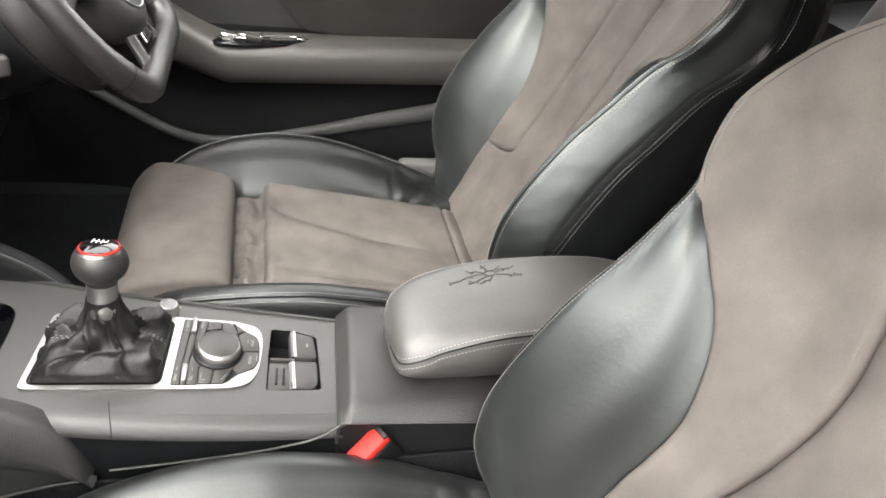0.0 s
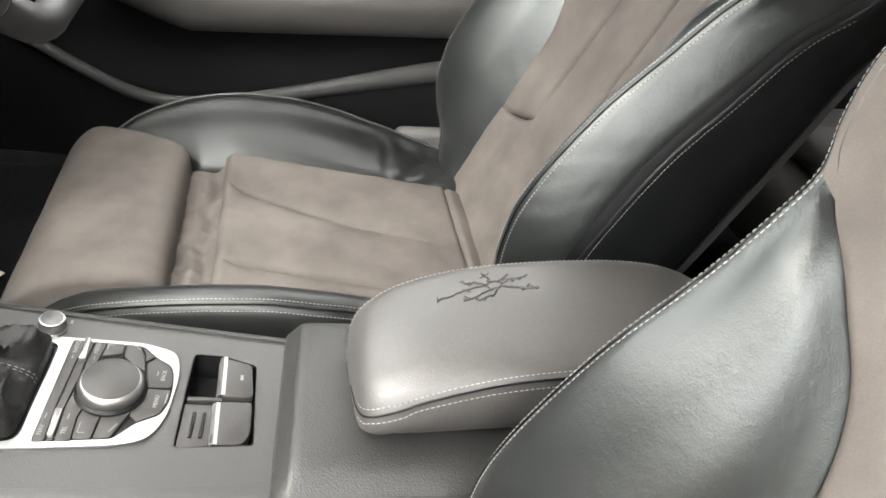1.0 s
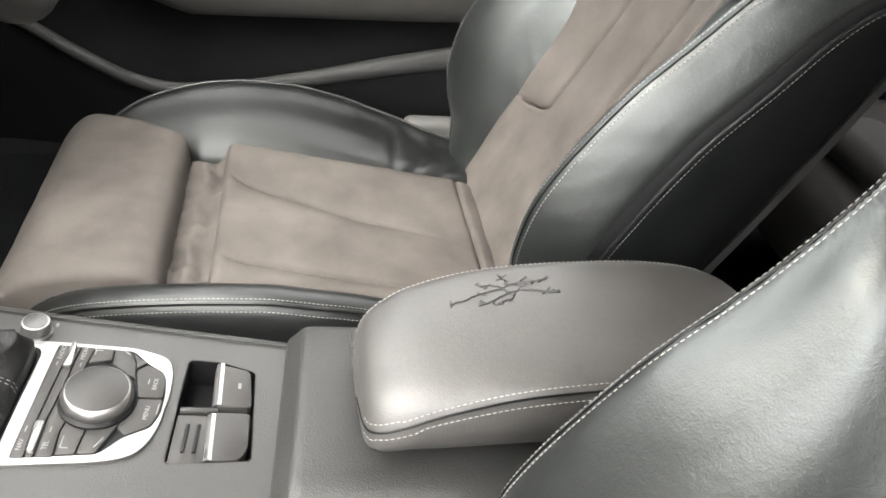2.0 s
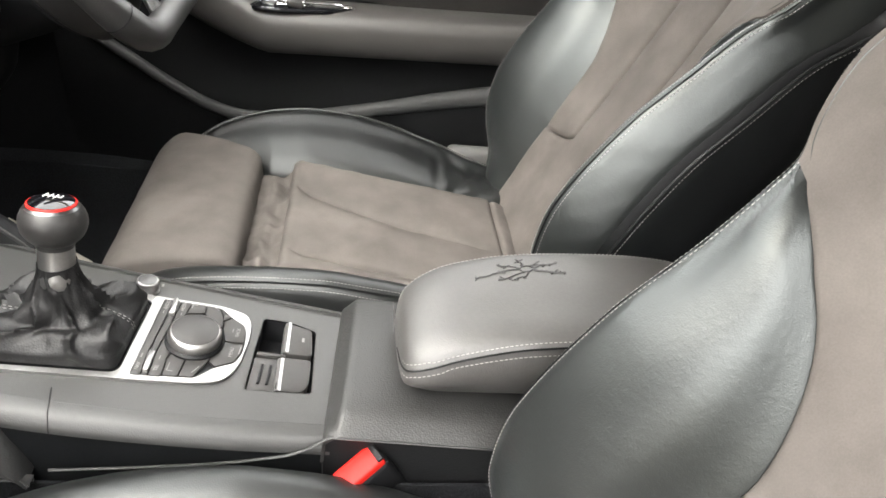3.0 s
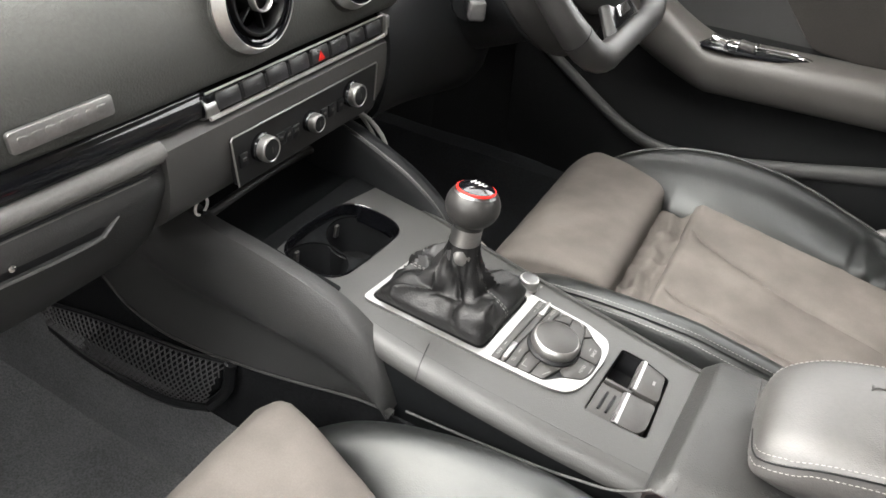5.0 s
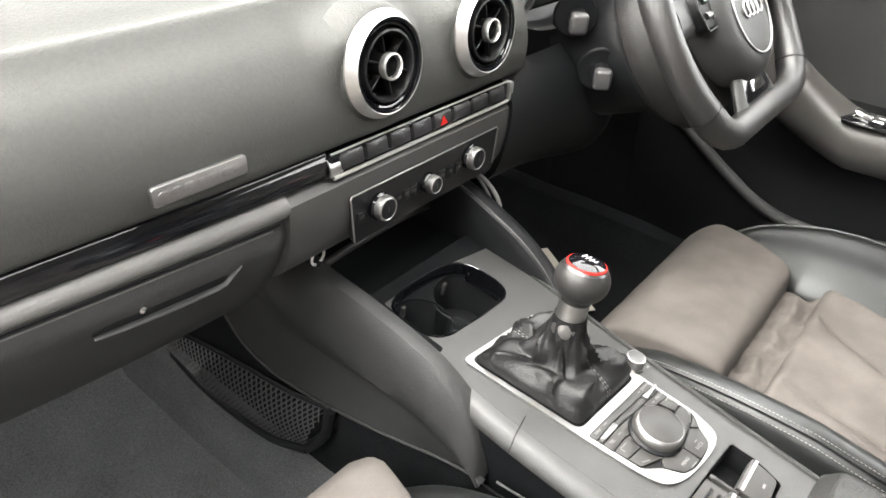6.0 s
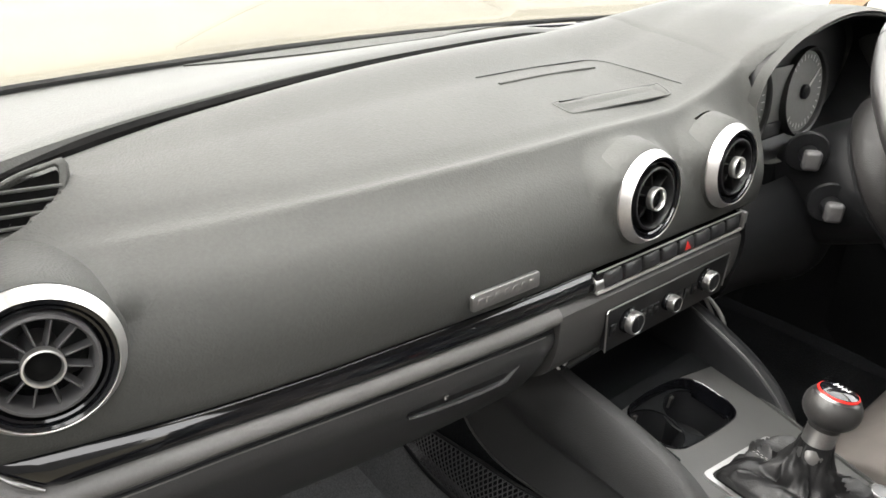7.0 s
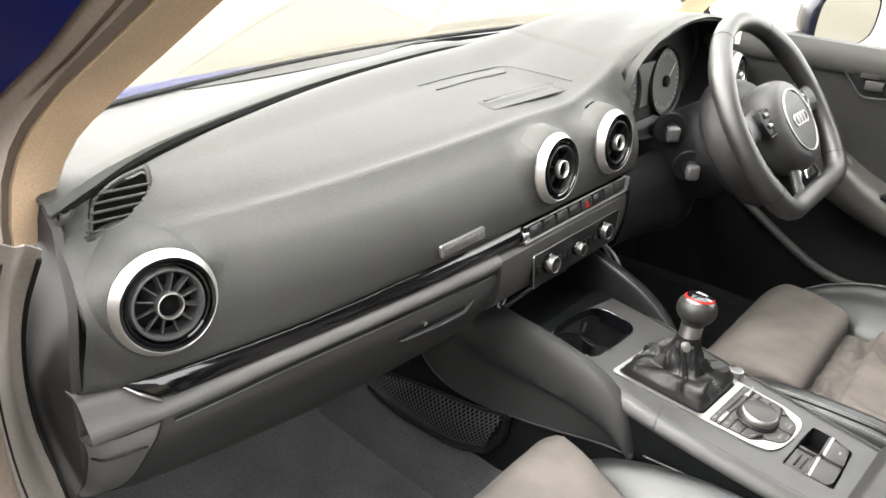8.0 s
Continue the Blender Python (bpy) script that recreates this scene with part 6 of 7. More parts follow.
def text_on(word, size, m, mat, parent, name="lettering"):
    """Flat printed lettering, turned into a mesh."""
    cu = bpy.data.curves.new(name, "FONT")
    cu.body, cu.size, cu.align_x, cu.align_y, cu.extrude = word, size, "CENTER", "CENTER", 0.0001
    tmp = bpy.data.objects.new(name, cu)
    scene.collection.objects.link(tmp)
    me = bpy.data.meshes.new_from_object(tmp.evaluated_get(bpy.context.evaluated_depsgraph_get()))
    bpy.data.objects.remove(tmp)
    me.transform(m)
    me.materials.clear()
    me.materials.append(mat)
    ob = new(name, me)
    ob.parent = parent
    return ob


PRINT = material("dim_grey_print", (0.20, 0.20, 0.195), 0.6, grain=(200, 0.05))
for word, x, y in (("RADIO", -0.2775, 0.0110), ("MEDIA", -0.2615, 0.0110), ("NAV", -0.2843, -0.0770), ("TEL", -0.2685, -0.0770), ("BACK", -0.2055, -0.0170), ("MENU", -0.2080, -0.0455)):
    text_on(word, 0.0047, M(x, y, 0.0045) @ pose(0, 0, 0, 0, 0, 86), PRINT, sel)
for x, y, w, r in ((-0.2785, -0.001, 0.004, 86), (-0.2620, -0.001, 0.004, 86), (-0.2838, -0.0635, 0.005, 86), (-0.2682, -0.0635, 0.005, 86), (-0.2590, -0.0735, 0.010, 86), (-0.2567, -0.0787, 0.005, 0), (-0.2355, -0.0735, 0.010, 60), (-0.2520, 0.0150, 0.006, 0), (-0.2538, 0.0125, 0.005, 86), (-0.2300, 0.0135, 0.006, -40), (-0.2105, -0.0150, 0.005, 86), (-0.2005, -0.0420, 0.010, 84)):
    part("key_mark", rbox_bm((w, 0.0007, 0.0003), r=0, m=M(x, y, 0.0046) @ pose(0, 0, 0, 0, 0, r)), PRINT, sel)

# volume knob
vol = thing("volume_knob", "small knurled aluminium volume knob on the console", "rotary control", at=(-0.3015, 0.036, 0.353))
mv = Matrix.Translation(-Vector(vol.location)) @ PM @ Matrix.Translation((*loc([(-0.3015, 0.0345)])[0], 0))
rows = []
for r, z in [(0.0118, 0.0), (0.0118, 0.002), (0.0105, 0.003), (0.0105, 0.011), (0.0100, 0.0125), (0.0085, 0.0130)]:
    rows.append([mv @ Vector(((r + (0.0003 if i % 2 and 0.002 < z < 0.012 else 0)) * math.cos(2 * math.pi * i / 80), (r + (0.0003 if i % 2 and 0.002 < z < 0.012 else 0)) * math.sin(2 * math.pi * i / 80), z)) for i in range(80)])
part("knob", sheet(rows, closed=True, cap=True), CHROME, vol, sharp=30)
lathe("cap", [(0.0088, 0.0120), (0.0086, 0.0134), (0, 0.0137)], mv, DARKMETAL, vol, n=28)
for x, y in ((-0.317, 0.030), (-0.2885, 0.0445), (-0.2920, 0.0305)):
    part("print_mark", rbox_bm((0.0022, 0.0042, 0.0002), r=0, m=mv @ Matrix.Translation((x + 0.3015, y - 0.0345, 0.0003))), DIAL, vol)

# parking brake switch, start switch and vent block in the rear recess
brake = thing("brake_switch_panel", "parking brake and auxiliary switches in a console recess", "switch panel", at=(-0.16, -0.036, 0.334))


def Q(x, y, d=0.0):
    return Matrix.Translation(-Vector(brake.location)) @ PM @ Matrix.Translation((*loc([(x, y)])[0], d))


part("recess", sheet([[Matrix.Translation(-Vector(brake.location)) @ PM @ Vector((*p, d)) for p in loc(BIN)] for d in (0.0, -0.012, -0.030)], closed=True, thick=0.001), BLACK, brake)
part("recess_floor", slab_bm(loc(BIN), Q(-0.108, 0, -0.029), 0.003), BLACK, brake)
part("lower_block", slab_bm(round_corners(loc([(-0.186, -0.040), (-0.1615, -0.040), (-0.1645, -0.085), (-0.189, -0.085)]), 0.0015), Q(-0.108, 0, -0.003), 0.02, 0.0006), GREY_KEY, brake, "grey plastic block with two slots")
for x in (-0.1785, -0.1705):
    part("slot", rbox_bm((0.0028, 0.026, 0.002), r=0.0006, m=Q(x, -0.0625, -0.0024) @ pose(0, 0, 0, 0, 0, -4)), BLACK, brake)
for y0, y1, w in ((0.012, -0.032, 0), (-0.041, -0.084, 1)):
    ln = [(-0.1575, 0.0115), (-0.1340, 0.0050), (-0.1315, -0.0335), (-0.1595, -0.0340)] if not w else [(-0.1605, -0.0395), (-0.1320, -0.0390), (-0.1330, -0.0740), (-0.1390, -0.0835), (-0.1640, -0.0845)]
    part("switch", slab_bm(round_corners(loc(ln), 0.005), Q(-0.108, 0, 0.0008), 0.012, 0.0012), GREY_KEY, brake, "satin grey rocker switch")
    part("switch_edge", sheet([[Q(-0.1575 - 0.003 * w - 0.0035 - 0.003 * k * 0, y, d) @ Vector((dx, 0, 0)) for dx, d in ((0.006, 0.0012), (0.003, 0.0016), (0.0, -0.0005), (-0.001, -0.010))] for k, y in ((0, y0), (1, y1))], thick=0.001), CHROME, brake, "satin aluminium switch edge")
part("cross_bar", rbox_bm((0.028, 0.004, 0.006), r=0.001, m=Q(-0.171, -0.0365, -0.003)), GREY_KEY, brake)
part("print_mark", rbox_bm((0.0025, 0.006, 0.0002), r=0, m=Q(-0.142, -0.012, 0.0012)), DIAL, brake)

# rear deck behind the ridge, carrying the armrest
def ridge(x, y):
    """The deck's front edge runs slightly askew."""
    return x + 0.07 * (y + 0.117) * max(0.0, min(1.0, (0.02 - x) / 0.12))


rows = []
for x, dz in ((-0.1135, -0.020), (-0.1125, 0.0030), (-0.1115, 0.0052), (-0.1100, 0.0068), (-0.1015, 0.0160), (-0.1000, 0.0176), (-0.0975, 0.0186), (-0.092, 0.0190), (-0.05, 0.0175), (0.0, 0.014), (0.12, 0.005), (0.30, -0.02)):
    z = 0.328 + dz - 0.02 * max(0, x + 0.08)
    bz = 0.3365 - 0.085 * (x + 0.117) if x > -0.105 else z - 0.006
    lf, rt = -0.1385, 0.045
    c = [(lf - 0.001, 0.08), (lf + 0.002, bz - 0.06), (lf + 0.001, bz - 0.012), (lf, min(bz, z - 0.002)), (lf + 0.005, min(bz + 0.0035, z - 0.001)), (lf + 0.013, z - 0.0032), (lf + 0.020, z - 0.0008), (lf + 0.028, z), ((lf + rt) / 2, z), (rt - 0.012, z), (rt - 0.004, z - 0.003), (rt, z - 0.012), (rt + 0.002, z - 0.05), (rt, 0.08)]
    rows.append([(ridge(x, y), y, zz) for y, zz in c])
# the deck's side gets a darker plastic, its shade put into the colour
part("deck_side", sheet([r[:4] for r in rows], thick=0.003), DOOR_DARK, console, "side below the deck, darkened for shade")
part("rear_deck", sheet([r[3:] for r in rows], thick=0.003), DECK, console, "grained satin console deck under the armrest", sharp=30)
tube("deck_bead", [(x, -0.1392, 0.3360 - 0.085 * (x + 0.117)) for x in np.linspace(-0.113, 0.16, 8)], 0.0011, SATIN, console, n=6)
tube("deck_bead", curve_through([(-0.112, -0.1395, 0.3355), (-0.121, -0.1415, 0.330), (-0.134, -0.1425, 0.3215), (-0.174, -0.1435, 0.311), (-0.255, -0.1445, 0.302), (-0.345, -0.1455, 0.297)], 30), 0.0013, SATIN, console, n=6)
tube("ridge_gap", [(ridge(-0.1128, y), y, 0.3288) for y in np.linspace(-0.136, 0.036, 8)], 0.0011, BLACK, console, n=6)

# armrest
arm = thing("armrest", "padded black leather centre armrest with pale stitching", "armrest", at=(0.12, -0.025, 0.345))
A0 = Vector(arm.location)
ARM = [  # x, left y, right y, top z, seam z, base z
    (-0.052, -0.062, -0.012, 0.378, 0.374, 0.364), (-0.050, -0.090, 0.002, 0.391, 0.379, 0.354), (-0.043, -0.103, 0.014, 0.402, 0.384, 0.348), (-0.025, -0.108, 0.024, 0.413, 0.3925, 0.344), (0.00, -0.108, 0.033, 0.4205, 0.403, 0.342),
    (0.06, -0.106, 0.044, 0.4285, 0.4165, 0.340), (0.14, -0.104, 0.050, 0.4315, 0.4215, 0.338), (0.22, -0.102, 0.051, 0.430, 0.4205, 0.337), (0.27, -0.098, 0.042, 0.424, 0.415, 0.338), (0.295, -0.082, 0.020, 0.413, 0.405, 0.340), (0.305, -0.050, -0.005, 0.400, 0.395, 0.344)]
up, lo, s1, s2, s3, seam = [], [], [], [], [], []
up.append([Vector((-0.0532, -0.050 + 0.062 * k, 0.371)) - A0 for k in np.linspace(0, 1, 34)])
lo.append([Vector((-0.0532, -0.050 + 0.062 * k, 0.3695)) - A0 for k in np.linspace(0, 1, 30)])
for x in np.concatenate([-0.052 + 0.037 * np.linspace(0, 1, 16) ** 2, np.linspace(-0.008, 0.25, 26), np.linspace(0.26, 0.305, 10)]):
    l, r, zt, zs, zb = along(ARM, x)
    mid = (l + r) / 2
    c = [(l, zs - 0.001), (l + 0.0012, zs + 0.0012), (l + 0.007, zs + (zt - zs) * 0.45), (l + (r - l) * 0.13, zs + (zt - zs) * 0.76), (l + (r - l) * 0.3, zt - 0.001), (mid + 0.01, zt + 0.001), (l + (r - l) * 0.75, zt - 0.0012), (l + (r - l) * 0.92, zt - 0.008), (r - 0.002, zt - 0.019), (r, zt - 0.030)]
    up.append([Vector((x, y, z)) - A0 for y, z in curve_through(c, 34)])
    c2 = [(l + 0.0006, zs - 0.0012), (l - 0.0012, zs - 0.006), (l - 0.0025, zs - (zs - zb) * 0.45), (l + 0.004, zb + 0.022), (l + 0.016, zb + 0.006), (l + 0.036, zb), (mid, zb - 0.001), (r - 0.02, zb), (r - 0.006, zb + 0.012), (r - 0.001, zt - 0.030)]
    lo.append([Vector((x, y, z)) - A0 for y, z in curve_through(c2, 30)])
    seam.append(Vector((x, l - 0.0006, zs)) - A0)
    if -0.0505 < x < 0.29:
        fine, under = curve_through(c, 120), curve_through(c2, 120)
        dist = np.cumsum(np.r_[0, np.linalg.norm(np.diff(fine, axis=0), axis=1)])
        q = fine[int(np.searchsorted(dist, 0.0052))]
        s1.append(Vector((x, q[0] - 0.0003, q[1] + 0.0003)) - A0)
        dist = np.cumsum(np.r_[0, np.linalg.norm(np.diff(under, axis=0), axis=1)])
        q = under[int(np.searchsorted(dist, 0.0052))]
        s2.append(Vector((x, q[0] - 0.0004, q[1])) - A0)
        s3.append(Vector((x, l + (r - l) * 0.94, zt - 0.0098)) - A0)
part("pad", sheet(up), ARM_LEATHER, arm, "smooth black leather top", sharp=80)
part("shell", sheet(lo), ARM_LEATHER, arm, "black leather lower half", sharp=80)
stitches("stitching", s1, arm)
stitches("stitching", s2, arm)
stitches("stitching", s3, arm)
tube("seam", seam, 0.0010, SHADED_LEATHER, arm, n=6)
tube("hinge", [Vector((0.28, y, 0.350)) - A0 for y in (-0.08, 0.04)], 0.012, BLACK, arm)

# raised embroidered mark on the armrest: a plain branching emblem
rng = random.Random(5)
bm = bmesh.new()


def arm_top(x, y):
    l, r, zt, zs, zb = along(ARM, x)
    mid = (l + r) / 2
    c = curve_through([(l + (r - l) * 0.3, zt - 0.001), (mid + 0.01, zt + 0.001), (l + (r - l) * 0.75, zt - 0.0012), (l + (r - l) * 0.92, zt - 0.008), (r - 0.002, zt - 0.019)], 60)
    return float(np.interp(y, c[:, 0], c[:, 1]))


def emb(bm, pts, r):
    """One raised cord of thread, wavering along its way."""
    fine = curve_through(pts, 4 * len(pts))
    fine = [(x + rng.uniform(-0.0007, 0.0007), y + rng.uniform(-0.0007, 0.0007)) for x, y in fine]
    thread(bm, [Vector((x, y, arm_top(x, y) + 0.0006)) - A0 for x, y in fine], r)


# boughs from a short trunk, each with a few twigs
BOUGHS = (((0.066, -0.004), (0.050, -0.006), (0.036, -0.012), (0.020, -0.017)), ((0.072, -0.008), (0.060, -0.014), (0.052, -0.019), (0.042, -0.022)), ((0.080, -0.006), (0.092, -0.007), (0.104, -0.010), (0.112, -0.009)),
          ((0.070, 0.001), (0.072, 0.006), (0.068, 0.012), (0.073, 0.016)), ((0.078, 0.003), (0.090, 0.005), (0.100, 0.006), (0.107, 0.010)), ((0.066, -0.002), (0.056, 0.003), (0.048, 0.002), (0.045, 0.007)),
          ((0.074, -0.010), (0.070, -0.016), (0.062, -0.019), (0.058, -0.022)), ((0.080, -0.002), (0.086, 0.001), (0.085, 0.008), (0.089, 0.012)))
for bough in BOUGHS:
    emb(bm, bough, 0.00095)
    for (ax, ay), (bx, by) in zip(bough[1:], bough[2:]):
        for _ in range(2):
            k = rng.random()
            x, y = ax + (bx - ax) * k, ay + (by - ay) * k
            dx, dy = rng.uniform(-0.005, 0.005), rng.choice((-1, 1)) * rng.uniform(0.002, 0.005)
            emb(bm, [(x, y), (x + dx * 0.5, y + dy * 0.6), (x + dx, y + dy)], 0.0006)
emb(bm, [(0.066, -0.004), (0.070, -0.008), (0.077, -0.007), (0.081, -0.002), (0.077, 0.002), (0.070, 0.001), (0.066, -0.004)], 0.0009)
part("embroidered_emblem", bm, DARK_THREAD, arm, "raised branching emblem stitched in dark thread")

# seat belt buckle beside the console
buckle = thing("belt_buckle", "black seat belt buckle with bright red release button", "seat belt buckle", at=(-0.05, -0.138, 0.24))
bm_pose = Matrix.Translation((-0.079 + 0.05, -0.148 + 0.138, 0.300 - 0.24)) @ pose(0, 0, 0, 0, 0, 30) @ pose(0, 0, 0, 0, -30, 0)
rbox("body", (0.050, 0.0275, 0.090), (0, 0, 0), 0.006, BLACK, buckle, m=bm_pose @ Matrix.Translation((0, 0, -0.036)), seg=3)
rbox("release_button", (0.0450, 0.0235, 0.014), (0, 0, 0), 0.003, RED, buckle, "bright red release button", m=bm_pose @ Matrix.Translation((0, 0, 0.008)), seg=3)
rbox("tongue_slot", (0.006, 0.022, 0.004), (0, 0, 0), 0.001, BLACK, buckle, m=bm_pose @ Matrix.Translation((0.020, 0, 0.0155)))
rbox("stalk", (0.03, 0.012, 0.16), (0, 0, 0), 0.004, BLACK, buckle, m=bm_pose @ Matrix.Translation((0.0, 0, -0.14)))

# key ring hook by the wing, cable and paper by the other wing
WORN_STEEL = material("worn_pale_steel", (0.55, 0.55, 0.53), 0.45, grain=(300, 0.1), stain=(60, 0.2))
hook = thing("metal_ring", "small bright metal ring hanging by the console wing", "ring", at=(-0.603, -0.130, 0.430))
ring_pts = [Vector((0.002 * math.sin(a), 0.0085 * math.cos(a), 0.0105 * math.sin(a))) for a in np.linspace(0, 2 * math.pi, 25)[:-1]]
tube("loop", ring_pts, 0.0015, WORN_STEEL, hook, n=8, closed=True)
rbox("peg", (0.008, 0.008, 0.006), (-0.002, 0.002, -0.011), 0.002, BLACK, hook)


# ---- steering wheel and column ----
wheel = thing("steering_wheel", "black leather flat-bottomed steering wheel with airbag boss", "steering wheel", at=(-0.405, 0.374, 0.645))
TILT = 35.0
WM = pose(0, 0, 0, 0, 90 - TILT, 0) @ Matrix(((0, -1, 0, 0), (1, 0, 0, 0), (0, 0, 1, 0), (0, 0, 0, 1)))
# in WM: x to the car's right, y up the wheel, z towards the driver


def rim_path(r=0.183, flat=-0.132, n=96):
    pts = []
    for i in range(n):
        a = 2 * math.pi * i / n - math.pi / 2
        x, y = r * math.cos(a), r * math.sin(a)
        if y < flat:
            x = max(-0.100, min(0.100, x))
            y = flat
        pts.append((x, y))
    for _ in range(2):
        pts = [((pts[i - 1][0] + 2 * pts[i][0] + pts[(i + 1) % n][0]) / 4, (pts[i - 1][1] + 2 * pts[i][1] + pts[(i + 1) % n][1]) / 4) for i in range(n)]
    return pts


rp = rim_path()
radii = []
for x, y in rp:
    a = math.degrees(math.atan2(y, x))
    thumb = 0.0025 * math.exp(-(((abs(a) - 35) / 14) ** 2)) + 0.0025 * math.exp(-(((abs(a) - 145) / 14) ** 2))
    radii.append(0.0168 + thumb)
tube("rim", [WM @ Vector((x, y, 0)) for x, y in rp], radii, WHEEL_LEATHER, wheel, n=18, label="smooth black leather rim", closed=True)
for a in (60, 120, 212, 328):
    i = int(((a + 90) % 360) / 360 * 96)
    p, q = Vector((*rp[i], 0)), Vector((*rp[(i + 1) % 96], 0))
    d = (q - p).normalized()
    m = WM @ Matrix.Translation(p) @ d.to_track_quat("Z", "Y").to_matrix().to_4x4()
    lathe("rim_seam", [(radii[i] + 0.0003, -0.0009), (radii[i] + 0.0008, 0.0), (radii[i] + 0.0003, 0.0009)], m, BLACK, wheel, n=24)
inner = [WM @ Vector((x * 0.915, y * 0.915, 0.009)) for x, y in rp if x > 0 and y < 0.05]
stitches("stitching", inner, wheel, 0.006, 0.004, 0.0006, DARK_THREAD)

boss = []
shape = []
for a in np.linspace(0, 2 * math.pi, 57)[:-1]:
    c, t = math.cos(a), math.sin(a)
    shape.append((0.083 * math.copysign(abs(c) ** 0.86, c) * (1 - 0.10 * max(0.0, -t)), (0.070 if t > 0 else 0.094) * math.copysign(abs(t) ** 0.90, t)))
for k, z in ((0.84, -0.050), (0.95, -0.028), (1.0, -0.012), (0.995, -0.002), (0.965, 0.008), (0.91, 0.0155), (0.83, 0.0215), (0.74, 0.0250), (0.50, 0.0268), (0.22, 0.0275), (0.02, 0.0276)):
    boss.append([WM @ Vector((x * k, y * k, z)) for x, y in shape])
air = part("airbag_boss", sheet(boss, closed=True, cap=True), PLASTIC, wheel, "grained black airbag boss", sharp=60)
oval = [WM @ Vector((0.054 * math.cos(a), -0.010 + 0.054 * math.sin(a), 0.0268)) for a in np.linspace(0, 2 * math.pi, 65)[:-1]]
tube("boss_ring", oval, 0.0015, CHROME, air, n=8, closed=True, label="thin satin ring")
for i in range(4):
    c = -0.0210 + 0.0140 * i
    tube("emblem_ring", [WM @ Vector((c + 0.0094 * math.cos(a), -0.008 + 0.0094 * math.sin(a), 0.0282)) for a in np.linspace(0, 2 * math.pi, 29)[:-1]], 0.0015, CHROME, air, n=8, closed=True)
for sx in (-1, 1):
    rows = []
    for x, w, z in ((0.055, 0.030, -0.012), (0.085, 0.026, -0.010), (0.115, 0.022, -0.006), (0.140, 0.022, -0.002), (0.160, 0.024, 0.0)):
        rows.append([WM @ Vector((sx * x, 0.012 + w * math.cos(a), z + 0.010 * math.sin(a))) for a in np.linspace(0, 2 * math.pi, 17)[:-1]])
    spoke = part("spoke", sheet(rows, closed=True, cap=True), PLASTIC, wheel)
    part("switch_pod", slab_bm(round_corners([(0.066, 0.034), (0.108, 0.030), (0.112, 0.012), (0.100, -0.012), (0.074, -0.010)] if sx > 0 else [(-0.066, 0.034), (-0.108, 0.030), (-0.112, 0.012), (-0.100, -0.012), (-0.074, -0.010)], 0.006), WM @ Matrix.Translation((0, 0, 0.012)), 0.016, 0.003), BLACK, spoke, "multi-function switch pod")
    part("pod_edge", tube_bm([WM @ Vector((sx * x, y, 0.012)) for x, y in ((0.104, 0.032), (0.112, 0.014), (0.101, -0.013), (0.076, -0.012))], 0.0011, 6), DARKMETAL, spoke, "satin trim of the switch pod")
    for yy in (0.022, 0.004):
        lathe("roller", [(0.0045, -0.008), (0.005, -0.006), (0.005, 0.006), (0.0045, 0.008)], WM @ pose(sx * 0.090, yy, 0.011, 0, 90, 0), DARKMETAL, spoke, n=20)
    rows = []
    for k in np.linspace(0, 1, 6):
        x, y = sx * (0.022 + 0.030 * k), -0.062 - 0.060 * k
        rows.append([WM @ Vector((x + 0.014 * math.cos(a), y, -0.004 + 0.008 * math.sin(a))) for a in np.linspace(0, 2 * math.pi, 13)[:-1]])
    part("lower_spoke", sheet(rows, closed=True, cap=True), PLASTIC, wheel)
part("lower_insert", slab_bm(round_corners([(-0.034, -0.072), (0.034, -0.072), (0.050, -0.114), (-0.050, -0.114)], 0.006), WM @ Matrix.Translation((0, 0, 0.004)), 0.008, 0.002), GLOSS, wheel, "gloss insert in the lower spoke")
part("badge", slab_bm(round_corners([(-0.018, -0.086), (0.018, -0.086), (0.022, -0.104), (-0.022, -0.104)], 0.003), WM @ Matrix.Translation((0, 0, 0.0065)), 0.003, 0.001), BRIGHT, wheel, "small chrome badge in the lower spoke")

DRUM = material("column_plastic", (0.0085, 0.0080, 0.0078), 0.55, grain=(350, 0.08), stain=(6, 0.12), bump=(("cells", 700, 0.12),), spec=0.4)
column = thing("steering_column", "dark steering column shroud with stalks and ignition", "steering column", at=(-0.50, 0.366, 0.590))
CO = Vector((-0.402, 0.366, 0.637)) - Vector(column.location)


def column_ring(d, r, drop=0.0, wide=1.0):
    """A ring about the wheel's axis, d behind the wheel."""
    c = Matrix.Translation(CO) @ WM
    return [c @ Vector((r * wide * math.cos(a), r * math.sin(a) - drop, -d)) for a in np.linspace(0, 2 * math.pi, 49)[:-1]]


part("wheel_drum", sheet([column_ring(*q) for q in ((0.024, 0.070), (0.030, 0.096), (0.040, 0.106), (0.060, 0.113), (0.078, 0.116), (0.082, 0.113), (0.083, 0.100))], closed=True, cap=True), DRUM, column, "grained drum behind the wheel", sharp=50)
part("drum_gap", sheet([column_ring(*q) for q in ((0.080, 0.109), (0.088, 0.109))], closed=True), BLACK, column)
part("shroud", sheet([column_ring(*q) for q in ((0.086, 0.066), (0.087, 0.086, -0.004), (0.092, 0.090, -0.006), (0.110, 0.090, -0.010), (0.150, 0.088, -0.016), (0.20, 0.08, -0.02))], closed=True), BLACK, column, "grained dark column shroud", sharp=50)
